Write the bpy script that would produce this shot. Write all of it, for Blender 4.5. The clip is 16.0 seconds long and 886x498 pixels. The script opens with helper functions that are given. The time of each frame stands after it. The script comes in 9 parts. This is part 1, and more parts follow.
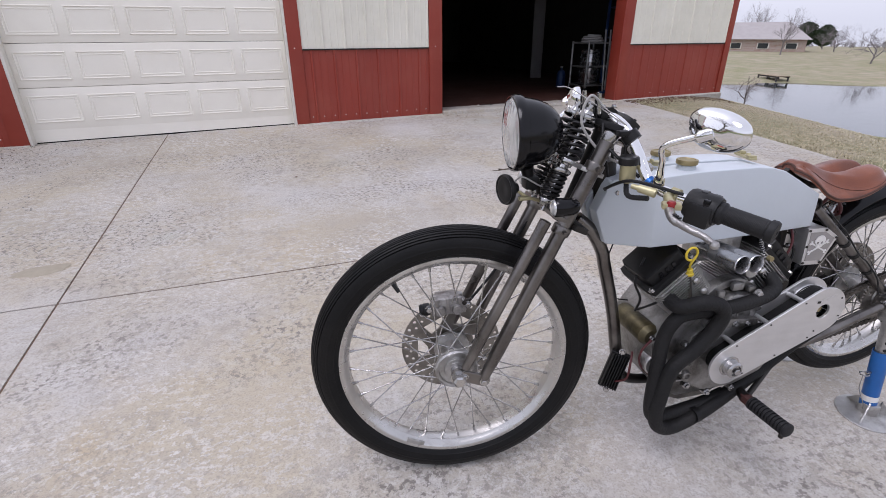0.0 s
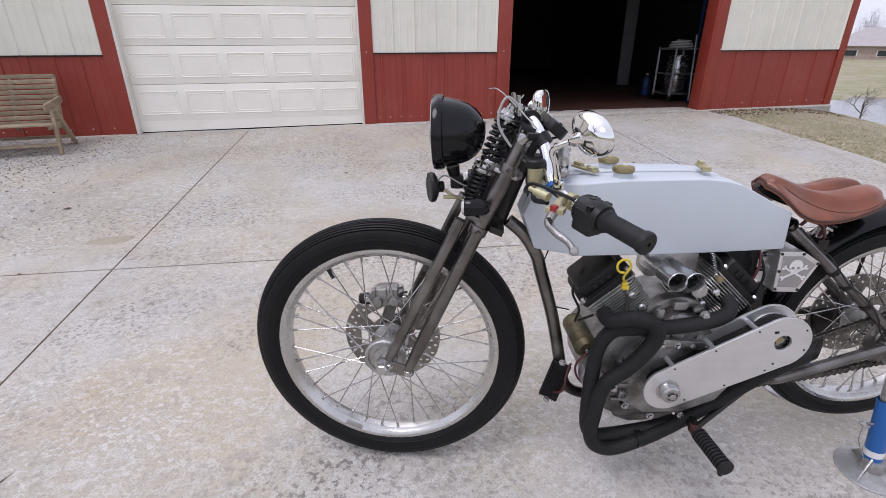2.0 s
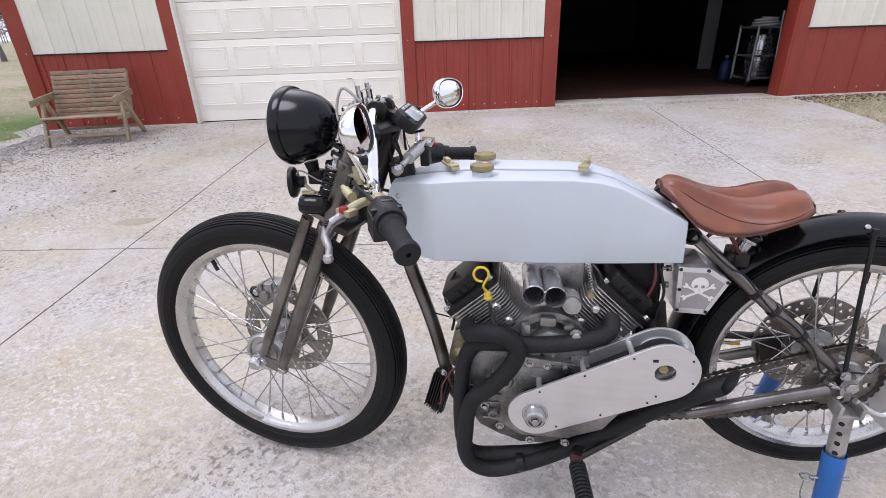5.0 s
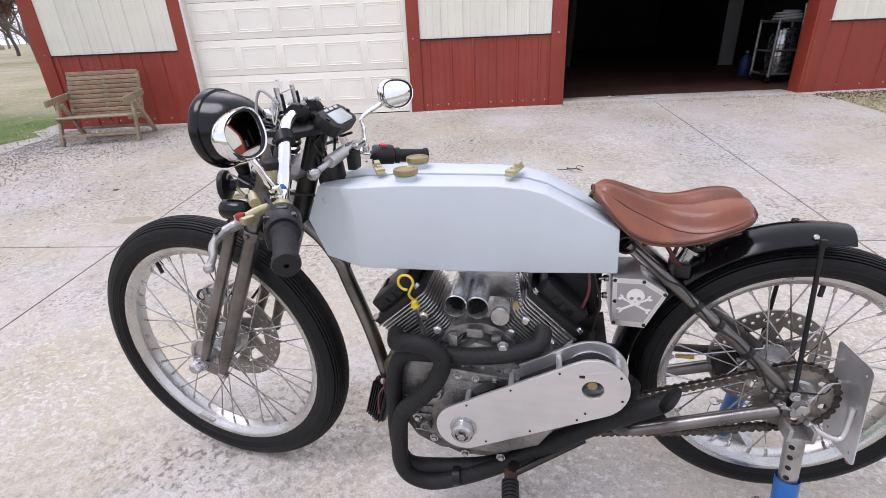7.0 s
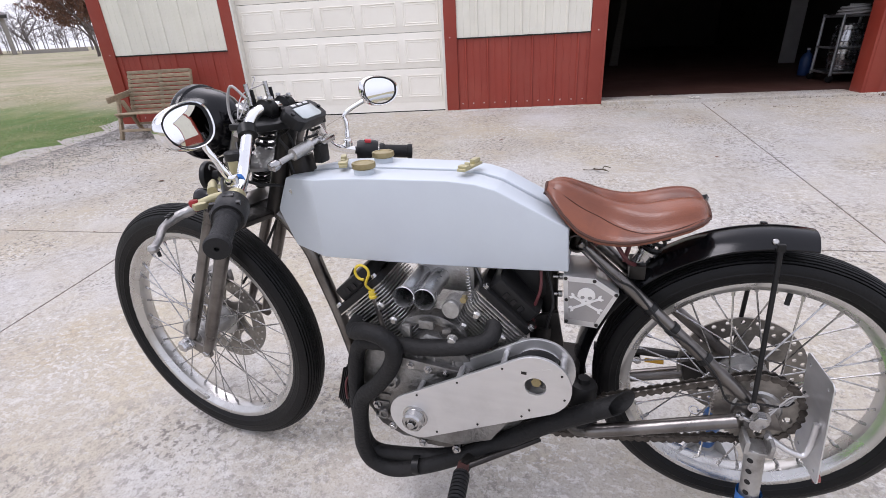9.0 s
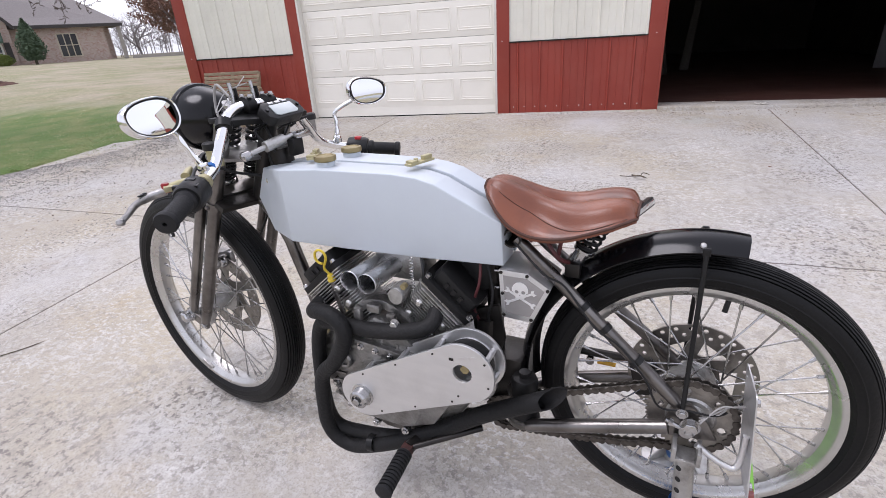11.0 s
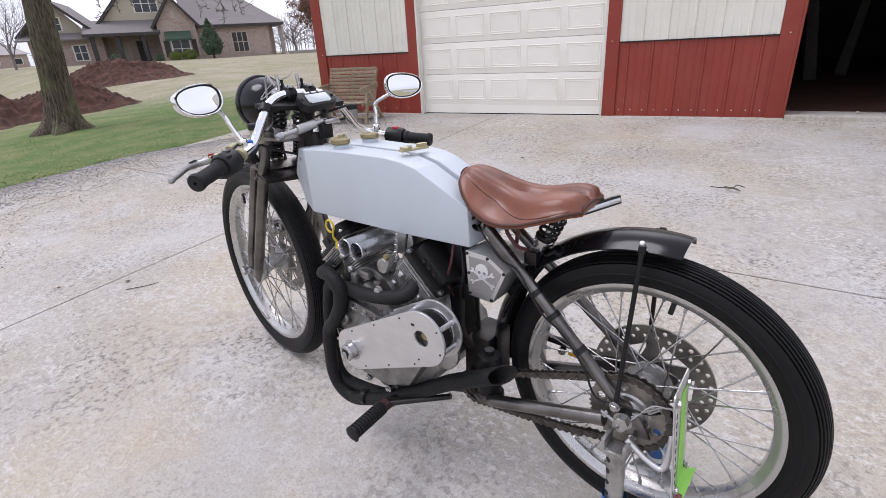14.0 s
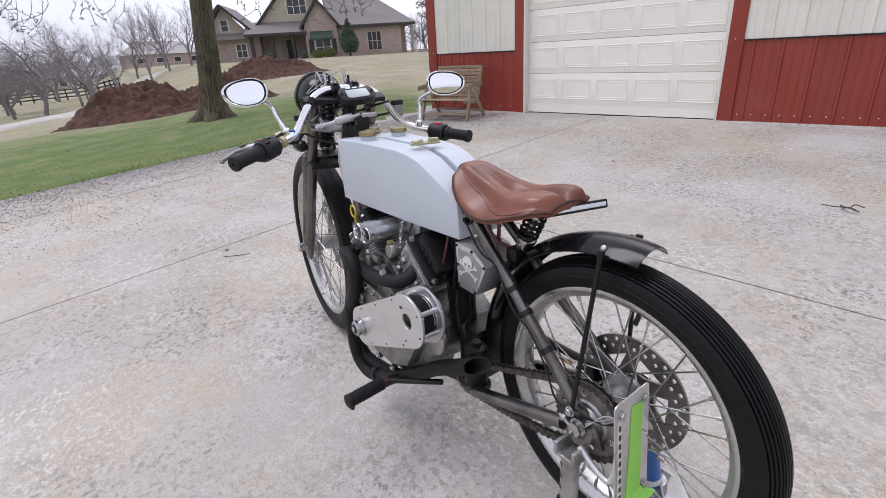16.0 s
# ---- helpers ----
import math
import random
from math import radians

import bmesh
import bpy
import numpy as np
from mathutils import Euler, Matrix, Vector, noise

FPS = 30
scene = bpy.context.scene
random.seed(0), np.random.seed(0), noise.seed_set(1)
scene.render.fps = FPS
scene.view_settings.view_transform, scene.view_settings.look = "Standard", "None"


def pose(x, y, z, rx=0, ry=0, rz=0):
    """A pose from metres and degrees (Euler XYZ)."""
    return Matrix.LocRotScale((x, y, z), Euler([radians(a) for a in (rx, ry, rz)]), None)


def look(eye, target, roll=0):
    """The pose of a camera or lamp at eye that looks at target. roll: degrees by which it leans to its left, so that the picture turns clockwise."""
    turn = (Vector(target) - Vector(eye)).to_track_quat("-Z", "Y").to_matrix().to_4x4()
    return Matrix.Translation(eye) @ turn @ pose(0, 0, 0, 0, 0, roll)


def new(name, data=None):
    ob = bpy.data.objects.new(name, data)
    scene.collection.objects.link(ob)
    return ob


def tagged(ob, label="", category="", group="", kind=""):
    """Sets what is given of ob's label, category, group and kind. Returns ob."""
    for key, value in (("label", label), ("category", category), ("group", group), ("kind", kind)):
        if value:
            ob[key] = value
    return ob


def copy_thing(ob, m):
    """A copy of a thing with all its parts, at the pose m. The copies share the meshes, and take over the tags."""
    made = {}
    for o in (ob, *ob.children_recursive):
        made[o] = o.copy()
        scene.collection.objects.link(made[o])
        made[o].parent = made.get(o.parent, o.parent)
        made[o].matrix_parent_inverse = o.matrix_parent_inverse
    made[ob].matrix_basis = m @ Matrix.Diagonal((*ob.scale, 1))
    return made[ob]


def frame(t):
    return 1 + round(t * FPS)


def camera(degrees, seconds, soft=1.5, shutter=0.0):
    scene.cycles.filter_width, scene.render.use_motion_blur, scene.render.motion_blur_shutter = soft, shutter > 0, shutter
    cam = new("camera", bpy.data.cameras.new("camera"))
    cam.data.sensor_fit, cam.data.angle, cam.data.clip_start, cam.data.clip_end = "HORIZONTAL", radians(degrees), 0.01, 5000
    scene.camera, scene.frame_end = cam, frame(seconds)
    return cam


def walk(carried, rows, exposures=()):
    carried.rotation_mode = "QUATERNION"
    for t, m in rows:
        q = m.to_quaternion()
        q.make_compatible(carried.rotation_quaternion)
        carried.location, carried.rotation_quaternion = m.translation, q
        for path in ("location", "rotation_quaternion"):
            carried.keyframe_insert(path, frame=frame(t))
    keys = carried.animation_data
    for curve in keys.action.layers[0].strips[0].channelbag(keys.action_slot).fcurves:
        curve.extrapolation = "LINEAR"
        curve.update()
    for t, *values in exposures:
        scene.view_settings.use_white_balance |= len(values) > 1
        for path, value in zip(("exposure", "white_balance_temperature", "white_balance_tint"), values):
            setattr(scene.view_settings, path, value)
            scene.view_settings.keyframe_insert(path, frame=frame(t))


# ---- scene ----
cam = camera(84.7, 16.0, 0.5)
PATH = [
    (0.0, 1.597, 1.090, 1.085, 65.87, 0.18, 168.16),
    (0.5, 1.522, 1.132, 1.087, 66.18, -0.12, 172.43),
    (1.0, 1.422, 1.167, 1.084, 66.59, -0.27, 175.78),
    (1.5, 1.319, 1.177, 1.076, 66.64, -0.16, 177.06),
    (2.0, 1.220, 1.176, 1.077, 66.44, 0.10, 179.44),
    (2.5, 1.107, 1.168, 1.073, 66.29, 0.13, -177.59),
    (3.0, 1.022, 1.150, 1.067, 66.00, 0.49, -175.92),
    (3.5, 0.935, 1.128, 1.067, 65.83, 0.72, -174.29),
    (4.0, 0.846, 1.107, 1.067, 65.62, 1.21, -172.95),
    (6.5, 0.575, 1.011, 1.064, 65.10, 2.25, -168.57),
    (7.0, 0.526, 0.993, 1.062, 65.14, 2.45, -168.07),
    (7.5, 0.488, 0.985, 1.061, 65.16, 2.48, -166.95),
    (8.0, 0.436, 0.975, 1.057, 65.24, 2.77, -165.47),
    (8.5, 0.398, 0.971, 1.055, 65.24, 2.80, -164.24),
    (9.0, 0.338, 0.969, 1.051, 65.33, 2.96, -162.13),
    (11.5, 0.028, 0.927, 1.034, 66.27, 3.30, -151.59),
    (12.0, -0.027, 0.921, 1.031, 66.31, 3.23, -149.29),
    (12.5, -0.077, 0.911, 1.027, 66.51, 3.16, -147.56),
    (13.0, -0.127, 0.900, 1.026, 66.58, 3.23, -144.82),
    (13.5, -0.175, 0.889, 1.025, 66.72, 3.12, -142.22),
    (14.0, -0.226, 0.872, 1.024, 66.87, 3.07, -139.28),
    (14.5, -0.292, 0.843, 1.021, 67.13, 2.98, -135.63),
    (15.0, -0.353, 0.798, 1.015, 67.12, 3.13, -132.53),
    (15.5, -0.396, 0.756, 1.014, 67.31, 3.14, -129.39),
    (16.0, -0.444, 0.713, 1.012, 67.46, 3.20, -125.40),
]
walk(cam, [(t, pose(x, y, z, rx, ry, rz)) for t, x, y, z, rx, ry, rz in PATH], exposures=[(0.0, 0.08, 6040, 21), (3.5, 0.33, 6060, 20), (7, 0.49, 6110, 20), (9, 0.40, 6130, 20), (12.5, 0.38, 6110, 20), (16.0, 0.19, 6060, 20)])

# ---- light: a pale overcast sky with a broad, weak sun behind the cloud ----
world = bpy.data.worlds.new("overcast_sky")
scene.world = world
world.use_nodes = True
wt = world.node_tree
wt.nodes.clear()
w_out = wt.nodes.new("ShaderNodeOutputWorld")
w_bg = wt.nodes.new("ShaderNodeBackground")
w_sky = wt.nodes.new("ShaderNodeTexSky")
w_sky.sky_type, w_sky.sun_disc = "NISHITA", False
w_sky.sun_elevation, w_sky.sun_rotation = radians(48), radians(150)
w_sky.air_density, w_sky.dust_density = 1.0, 4.0
w_hsv = wt.nodes.new("ShaderNodeHueSaturation")
w_hsv.inputs["Saturation"].default_value = 0.30
w_bg.inputs["Strength"].default_value = 0.136
wt.links.new(w_sky.outputs[0], w_hsv.inputs["Color"])
w_mix = wt.nodes.new("ShaderNodeMix")
w_mix.data_type = "RGBA"
w_mix.inputs[0].default_value = 0.62
w_mix.inputs[7].default_value = (7.6, 7.9, 8.3, 1)       # even cloud
wt.links.new(w_hsv.outputs[0], w_mix.inputs[6])
wt.links.new(w_mix.outputs[2], w_bg.inputs["Color"])
wt.links.new(w_bg.outputs[0], w_out.inputs["Surface"])
sun = new("sun", bpy.data.lights.new("sun", "SUN"))
sun.data.energy, sun.data.angle, sun.data.color = 1.55, radians(30), (1.0, 0.98, 0.95)
sun.matrix_basis = look((0, 0, 20), (0 - 8, -6, 0))

# ---- materials ----
def material(name, colour, rough=0.6, metal=0.0, second=None, scale=8.0, mix=0.5, bump=0.0, bump_scale=60.0, rough_var=0.1,
             stain=None, stain_scale=1.2, stain_amount=0.5, coat=0.0, vary=0.0, spec=0.5, stretch=(1, 1, 1), soft=0.18):
    """A surface with two scales of variation: grain (second colour at `scale`) and stains, with fine relief."""
    m = bpy.data.materials.new(name)
    m.use_nodes = True
    nt = m.node_tree
    nt.nodes.clear()
    N, L = nt.nodes.new, nt.links.new
    out, b = N("ShaderNodeOutputMaterial"), N("ShaderNodeBsdfPrincipled")
    L(b.outputs[0], out.inputs[0])
    co = N("ShaderNodeTexCoord")
    mp = N("ShaderNodeMapping")
    mp.inputs["Scale"].default_value = stretch
    L(co.outputs["Object"], mp.inputs[0])
    n1 = N("ShaderNodeTexNoise")
    n1.inputs["Scale"].default_value, n1.inputs["Detail"].default_value = scale, 5
    L(mp.outputs[0], n1.inputs["Vector"])
    r1 = N("ShaderNodeMapRange")
    r1.inputs[1].default_value, r1.inputs[2].default_value = 0.5 - soft, 0.5 + soft
    L(n1.outputs[0], r1.inputs[0])
    c = N("ShaderNodeMix")
    c.data_type = "RGBA"
    second = second or tuple(v * 0.8 for v in colour)
    c.inputs[6].default_value, c.inputs[7].default_value = (*colour, 1), (*second, 1)
    k = N("ShaderNodeMath")
    k.operation = "MULTIPLY"
    k.inputs[1].default_value = mix
    L(r1.outputs[0], k.inputs[0])
    L(k.outputs[0], c.inputs[0])
    last = c.outputs[2]
    if stain:
        n2 = N("ShaderNodeTexNoise")
        n2.inputs["Scale"].default_value, n2.inputs["Detail"].default_value, n2.inputs["Roughness"].default_value = stain_scale, 7, 0.65
        L(co.outputs["Object"], n2.inputs["Vector"])
        r2 = N("ShaderNodeMapRange")
        r2.inputs[1].default_value, r2.inputs[2].default_value, r2.inputs[4].default_value = 0.47, 0.66, stain_amount
        L(n2.outputs[0], r2.inputs[0])
        c2 = N("ShaderNodeMix")
        c2.data_type = "RGBA"
        L(r2.outputs[0], c2.inputs[0])
        L(last, c2.inputs[6])
        c2.inputs[7].default_value = (*stain, 1)
        last = c2.outputs[2]
    if vary:
        oi = N("ShaderNodeObjectInfo")
        rv = N("ShaderNodeMapRange")
        rv.inputs[3].default_value, rv.inputs[4].default_value = 1 - vary, 1 + vary
        L(oi.outputs["Random"], rv.inputs[0])
        hv = N("ShaderNodeHueSaturation")
        L(rv.outputs[0], hv.inputs["Value"])
        L(last, hv.inputs["Color"])
        last = hv.outputs[0]
    L(last, b.inputs["Base Color"])
    rr = N("ShaderNodeMapRange")
    rr.inputs[3].default_value, rr.inputs[4].default_value = max(0.02, rough - rough_var), min(1, rough + rough_var)
    L(n1.outputs[0], rr.inputs[0])
    L(rr.outputs[0], b.inputs["Roughness"])
    b.inputs["Metallic"].default_value = metal
    b.inputs["Coat Weight"].default_value = coat
    b.inputs["Specular IOR Level"].default_value = spec
    if bump:
        n3 = N("ShaderNodeTexNoise")
        n3.inputs["Scale"].default_value, n3.inputs["Detail"].default_value = bump_scale, 4
        L(mp.outputs[0], n3.inputs["Vector"])
        bp = N("ShaderNodeBump")
        bp.inputs["Strength"].default_value, bp.inputs["Distance"].default_value = bump, 0.01
        L(n3.outputs[0], bp.inputs["Height"])
        L(bp.outputs[0], b.inputs["Normal"])
    return m


M = {}
M["soil"] = material("soil", (0.12, 0.075, 0.05), 0.95, second=(0.06, 0.035, 0.022), scale=3, bump=1.0, bump_scale=12, stain=(0.2, 0.14, 0.09), stain_scale=2)
M["red_soil"] = material("red_soil", (0.090, 0.036, 0.022), 0.95, second=(0.034, 0.015, 0.010), scale=7, mix=1.0, bump=1.0, bump_scale=9, stain=(0.14, 0.066, 0.040), stain_scale=4.0, stain_amount=0.35)
M["gravel"] = material("gravel", (0.30, 0.29, 0.275), 0.9, second=(0.12, 0.115, 0.11), scale=40, mix=0.9, bump=0.8, bump_scale=60, vary=0.2)
M["red_metal"] = material("red_metal", (0.265, 0.036, 0.020), 0.5, second=(0.225, 0.03, 0.018), scale=3, bump=0.05, bump_scale=40, stain=(0.29, 0.06, 0.038), stain_scale=2.5, stain_amount=0.5, vary=0.04)
M["cream_metal"] = material("cream_metal", (0.74, 0.72, 0.63), 0.5, second=(0.70, 0.68, 0.58), scale=2.5, bump=0.04, bump_scale=30, stain=(0.62, 0.60, 0.52), stain_scale=3, stain_amount=0.4, vary=0.02)
M["door_paint"] = material("door_paint", (0.84, 0.81, 0.73), 0.5, second=(0.80, 0.77, 0.69), scale=3, bump=0.06, bump_scale=120, stain=(0.72, 0.68, 0.60), stain_scale=2.5, stain_amount=0.3, vary=0.015)
M["trim_white"] = material("trim_white", (0.72, 0.70, 0.64), 0.55, scale=6, mix=0.3, stain=(0.5, 0.47, 0.4), stain_scale=4, stain_amount=0.3)
# shop inside: the bay's shade is put into the floor, board and timber colours
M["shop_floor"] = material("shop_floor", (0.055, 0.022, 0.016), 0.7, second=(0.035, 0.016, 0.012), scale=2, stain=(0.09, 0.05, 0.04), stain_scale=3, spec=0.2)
M["shaded_board"] = material("shaded_board", (0.035, 0.031, 0.028), 0.85, second=(0.02, 0.018, 0.016), scale=3, spec=0.2)
M["shaded_timber"] = material("shaded_timber", (0.03, 0.024, 0.018), 0.8, second=(0.015, 0.012, 0.009), scale=9, stretch=(1, 6, 6))
M["shaded_panel"] = material("shaded_panel", (0.16, 0.155, 0.15), 0.8, second=(0.11, 0.105, 0.10), scale=3)
M["dull_steel"] = material("dull_steel", (0.36, 0.36, 0.365), 0.40, 0.8, second=(0.24, 0.24, 0.24), scale=18, stain=(0.03, 0.029, 0.028), stain_scale=6, stain_amount=0.5)
M["keg_steel"] = material("keg_steel", (0.50, 0.50, 0.51), 0.26, 0.95, second=(0.36, 0.36, 0.365), scale=14, stain=(0.2, 0.19, 0.19), stain_scale=6, stain_amount=0.4)
# blue of the bottle and rack, darkened for the shade in the bay
M["shaded_blue"] = material("shaded_blue", (0.006, 0.028, 0.10), 0.5, second=(0.004, 0.018, 0.06), scale=8)
# far siding and roofs: haze is put into the colour as a paler tone
M["hazed_siding"] = material("hazed_siding", (0.52, 0.49, 0.46), 0.85, second=(0.45, 0.42, 0.40), scale=1.0)
M["hazed_roof"] = material("hazed_roof", (0.36, 0.335, 0.33), 0.9, second=(0.30, 0.28, 0.275), scale=2.0)
M["rubber"] = material("rubber", (0.0032, 0.0032, 0.0036), 0.5, second=(0.006, 0.006, 0.006), scale=12, mix=0.6, bump=0.12, bump_scale=160, rough_var=0.12, stain=(0.012, 0.011, 0.010), stain_scale=10, stain_amount=0.35, spec=0.22)
M["grip_rubber"] = material("grip_rubber", (0.013, 0.013, 0.014), 0.6, scale=20, bump=0.15, bump_scale=200, spec=0.3)
M["rim_alu"] = material("rim_alu", (0.56, 0.55, 0.53), 0.28, 0.93, second=(0.44, 0.435, 0.42), scale=14, bump=0.05, bump_scale=120, stain=(0.36, 0.34, 0.32), stain_scale=9, stain_amount=0.5)
M["brushed_alu"] = material("brushed_alu", (0.68, 0.675, 0.675), 0.38, 0.85, second=(0.60, 0.595, 0.595), scale=9, bump=0.05, bump_scale=160, stretch=(1, 1, 6), stain=(0.50, 0.495, 0.49), stain_scale=6, stain_amount=0.45)
M["cast_alu"] = material("cast_alu", (0.50, 0.495, 0.485), 0.40, 0.88, second=(0.34, 0.33, 0.315), scale=30, mix=0.6, bump=0.22, bump_scale=170, stain=(0.12, 0.105, 0.09), stain_scale=11, stain_amount=0.6)
M["case_alu"] = material("case_alu", (0.36, 0.355, 0.345), 0.42, 0.85, second=(0.20, 0.192, 0.18), scale=26, mix=0.8, bump=0.3, bump_scale=150, stain=(0.055, 0.047, 0.040), stain_scale=9, stain_amount=0.75)
M["polished_alu"] = material("polished_alu", (0.86, 0.86, 0.865), 0.30, 0.7, second=(0.78, 0.78, 0.785), scale=40)
M["lid_grey"] = material("lid_grey", (0.36, 0.345, 0.34), 0.45, 0.6, second=(0.31, 0.30, 0.295), scale=9, stain=(0.27, 0.26, 0.255), stain_scale=9, stain_amount=0.4)
M["steel"] = material("steel", (0.52, 0.515, 0.51), 0.22, 0.97, second=(0.32, 0.315, 0.31), scale=25, bump=0.05, bump_scale=120, stain=(0.16, 0.15, 0.14), stain_scale=14, stain_amount=0.4)
M["raw_steel"] = material("raw_steel", (0.135, 0.125, 0.118), 0.30, 0.95, second=(0.26, 0.245, 0.23), scale=10, mix=0.8, bump=0.06, bump_scale=90, stain=(0.05, 0.04, 0.036), stain_scale=7, stain_amount=0.55)
M["dark_steel"] = material("dark_steel", (0.020, 0.019, 0.018), 0.38, 0.7, second=(0.055, 0.049, 0.045), scale=12, mix=0.7, bump=0.1, bump_scale=90)
M["grimy_alu"] = material("grimy_alu", (0.20, 0.19, 0.175), 0.5, 0.7, second=(0.07, 0.062, 0.052), scale=14, mix=0.85, bump=0.3, bump_scale=120, stain=(0.03, 0.026, 0.022), stain_scale=9, stain_amount=0.6)
M["chrome"] = material("chrome", (0.83, 0.83, 0.83), 0.07, 1.0, second=(0.75, 0.75, 0.75), scale=20, rough_var=0.04)
M["mirror_glass"] = material("mirror_glass", (0.88, 0.89, 0.89), 0.03, 1.0, second=(0.86, 0.87, 0.87), scale=3, rough_var=0.01)
M["black_gloss"] = material("black_gloss", (0.004, 0.004, 0.005), 0.16, second=(0.007, 0.007, 0.008), scale=5, rough_var=0.03, spec=0.3)
M["black_satin"] = material("black_satin", (0.008, 0.008, 0.0085), 0.40, second=(0.016, 0.0155, 0.015), scale=12, bump=0.05, bump_scale=80, spec=0.24)
M["black_wrap"] = material("black_wrap", (0.010, 0.010, 0.0105), 0.62, second=(0.018, 0.0175, 0.017), scale=20, bump=0.25, bump_scale=140, stain=(0.03, 0.027, 0.025), stain_scale=9, stain_amount=0.3, spec=0.24)
M["black_plastic"] = material("black_plastic", (0.010, 0.010, 0.0105), 0.45, scale=14, bump=0.08, bump_scale=140, spec=0.35)
M["tank_grey"] = material("tank_grey", (0.49, 0.53, 0.565), 0.45, second=(0.46, 0.50, 0.535), scale=3, mix=0.6, bump=0.03, bump_scale=60, stain=(0.44, 0.465, 0.51), stain_scale=5, stain_amount=0.35, rough_var=0.06)
M["brass"] = material("brass", (0.36, 0.30, 0.16), 0.42, 0.75, second=(0.24, 0.195, 0.10), scale=30, mix=0.8, bump=0.08, bump_scale=120)
M["old_brass"] = material("old_brass", (0.15, 0.125, 0.065), 0.45, 0.7, second=(0.05, 0.045, 0.03), scale=25, mix=0.9, bump=0.15, bump_scale=90)
M["sprocket_steel"] = material("sprocket_steel", (0.30, 0.28, 0.25), 0.38, 0.75, second=(0.17, 0.155, 0.14), scale=20, mix=0.7, bump=0.08, bump_scale=120, stain=(0.05, 0.042, 0.036), stain_scale=14, stain_amount=0.5)
M["caliper_alu"] = material("caliper_alu", (0.42, 0.41, 0.40), 0.36, 0.85, second=(0.16, 0.15, 0.145), scale=22, mix=0.8, bump=0.25, bump_scale=150)
M["gold_zinc"] = material("gold_zinc", (0.47, 0.43, 0.26), 0.42, 0.6, second=(0.35, 0.31, 0.18), scale=25, bump=0.08, bump_scale=100)
M["leather"] = material("leather", (0.225, 0.070, 0.032), 0.33, second=(0.13, 0.040, 0.021), scale=7, mix=0.9, bump=0.09, bump_scale=320, stain=(0.055, 0.020, 0.013), stain_scale=8, stain_amount=0.6, rough_var=0.14)
M["bell_alu"] = material("bell_alu", (0.72, 0.72, 0.73), 0.27, 0.95, second=(0.52, 0.52, 0.525), scale=14, stain=(0.2, 0.195, 0.19), stain_scale=18, stain_amount=0.5)
M["sand"] = material("sand", (0.33, 0.295, 0.23), 0.95, second=(0.27, 0.24, 0.185), scale=30, bump=0.3, bump_scale=120)
M["thread"] = material("thread", (0.07, 0.03, 0.02), 0.8, scale=60)
M["yellow_plastic"] = material("yellow_plastic", (0.62, 0.46, 0.03), 0.45, second=(0.5, 0.36, 0.03), scale=20)
M["blue_paint"] = material("blue_paint", (0.012, 0.12, 0.40), 0.4, second=(0.01, 0.09, 0.3), scale=8, stain=(0.02, 0.06, 0.15), stain_scale=12, stain_amount=0.4)
M["blue_anodised"] = material("blue_anodised", (0.02, 0.11, 0.34), 0.3, 0.6, scale=20)
M["red_anodised"] = material("red_anodised", (0.30, 0.03, 0.03), 0.35, 0.6, scale=20)
M["red_plastic"] = material("red_plastic", (0.5, 0.02, 0.03), 0.4, scale=20)
M["orange_tag"] = material("orange_tag", (0.62, 0.33, 0.02), 0.5, scale=20)
M["green_tape"] = material("green_tape", (0.30, 0.68, 0.10), 0.55, second=(0.26, 0.6, 0.08), scale=12, bump=0.1, bump_scale=40)
M["paper"] = material("paper", (0.68, 0.68, 0.66), 0.7, scale=10, mix=0.3)
M["chain_steel"] = material("chain_steel", (0.055, 0.048, 0.042), 0.36, 0.8, second=(0.17, 0.155, 0.14), scale=60, mix=0.7)
M["rusty_iron"] = material("rusty_iron", (0.075, 0.026, 0.022), 0.7, 0.2, second=(0.035, 0.016, 0.014), scale=30, mix=0.9, bump=0.3, bump_scale=90)
M["lens_glass"] = material("lens_glass", (0.62, 0.63, 0.63), 0.12, 0.55, second=(0.45, 0.46, 0.46), scale=30, bump=0.25, bump_scale=40, coat=1.0)
M["lcd"] = material("lcd", (0.42, 0.46, 0.46), 0.25, second=(0.38, 0.42, 0.42), scale=10, coat=0.6)
M["red_lens"] = material("red_lens", (0.25, 0.06, 0.05), 0.2, scale=30, coat=0.7)
M["bench_wood"] = material("bench_wood", (0.36, 0.285, 0.195), 0.75, second=(0.22, 0.17, 0.105), scale=9, mix=0.85, bump=0.3, bump_scale=50, stretch=(1, 6, 6), stain=(0.17, 0.14, 0.10), stain_scale=6, stain_amount=0.5, vary=0.16)
M["bark"] = material("bark", (0.155, 0.120, 0.088), 0.95, second=(0.022, 0.017, 0.013), scale=24, mix=1.0, bump=1.0, bump_scale=22, stretch=(2.4, 2.4, 0.30), stain=(0.12, 0.14, 0.055), stain_scale=2.5, stain_amount=0.5)
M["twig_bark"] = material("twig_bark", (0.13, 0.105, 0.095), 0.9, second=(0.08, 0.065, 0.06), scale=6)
# twigs of distant trees, greyed lighter than twig_bark to imitate haze
M["hazed_twig"] = material("hazed_twig", (0.22, 0.20, 0.20), 0.9, second=(0.16, 0.145, 0.145), scale=2)
M["grass_green"] = material("grass_green", (0.13, 0.20, 0.05), 0.85, second=(0.20, 0.205, 0.09), scale=3, mix=0.9, vary=0.1)
M["grass_dry"] = material("grass_dry", (0.52, 0.46, 0.32), 0.9, second=(0.40, 0.35, 0.23), scale=3, mix=0.9)
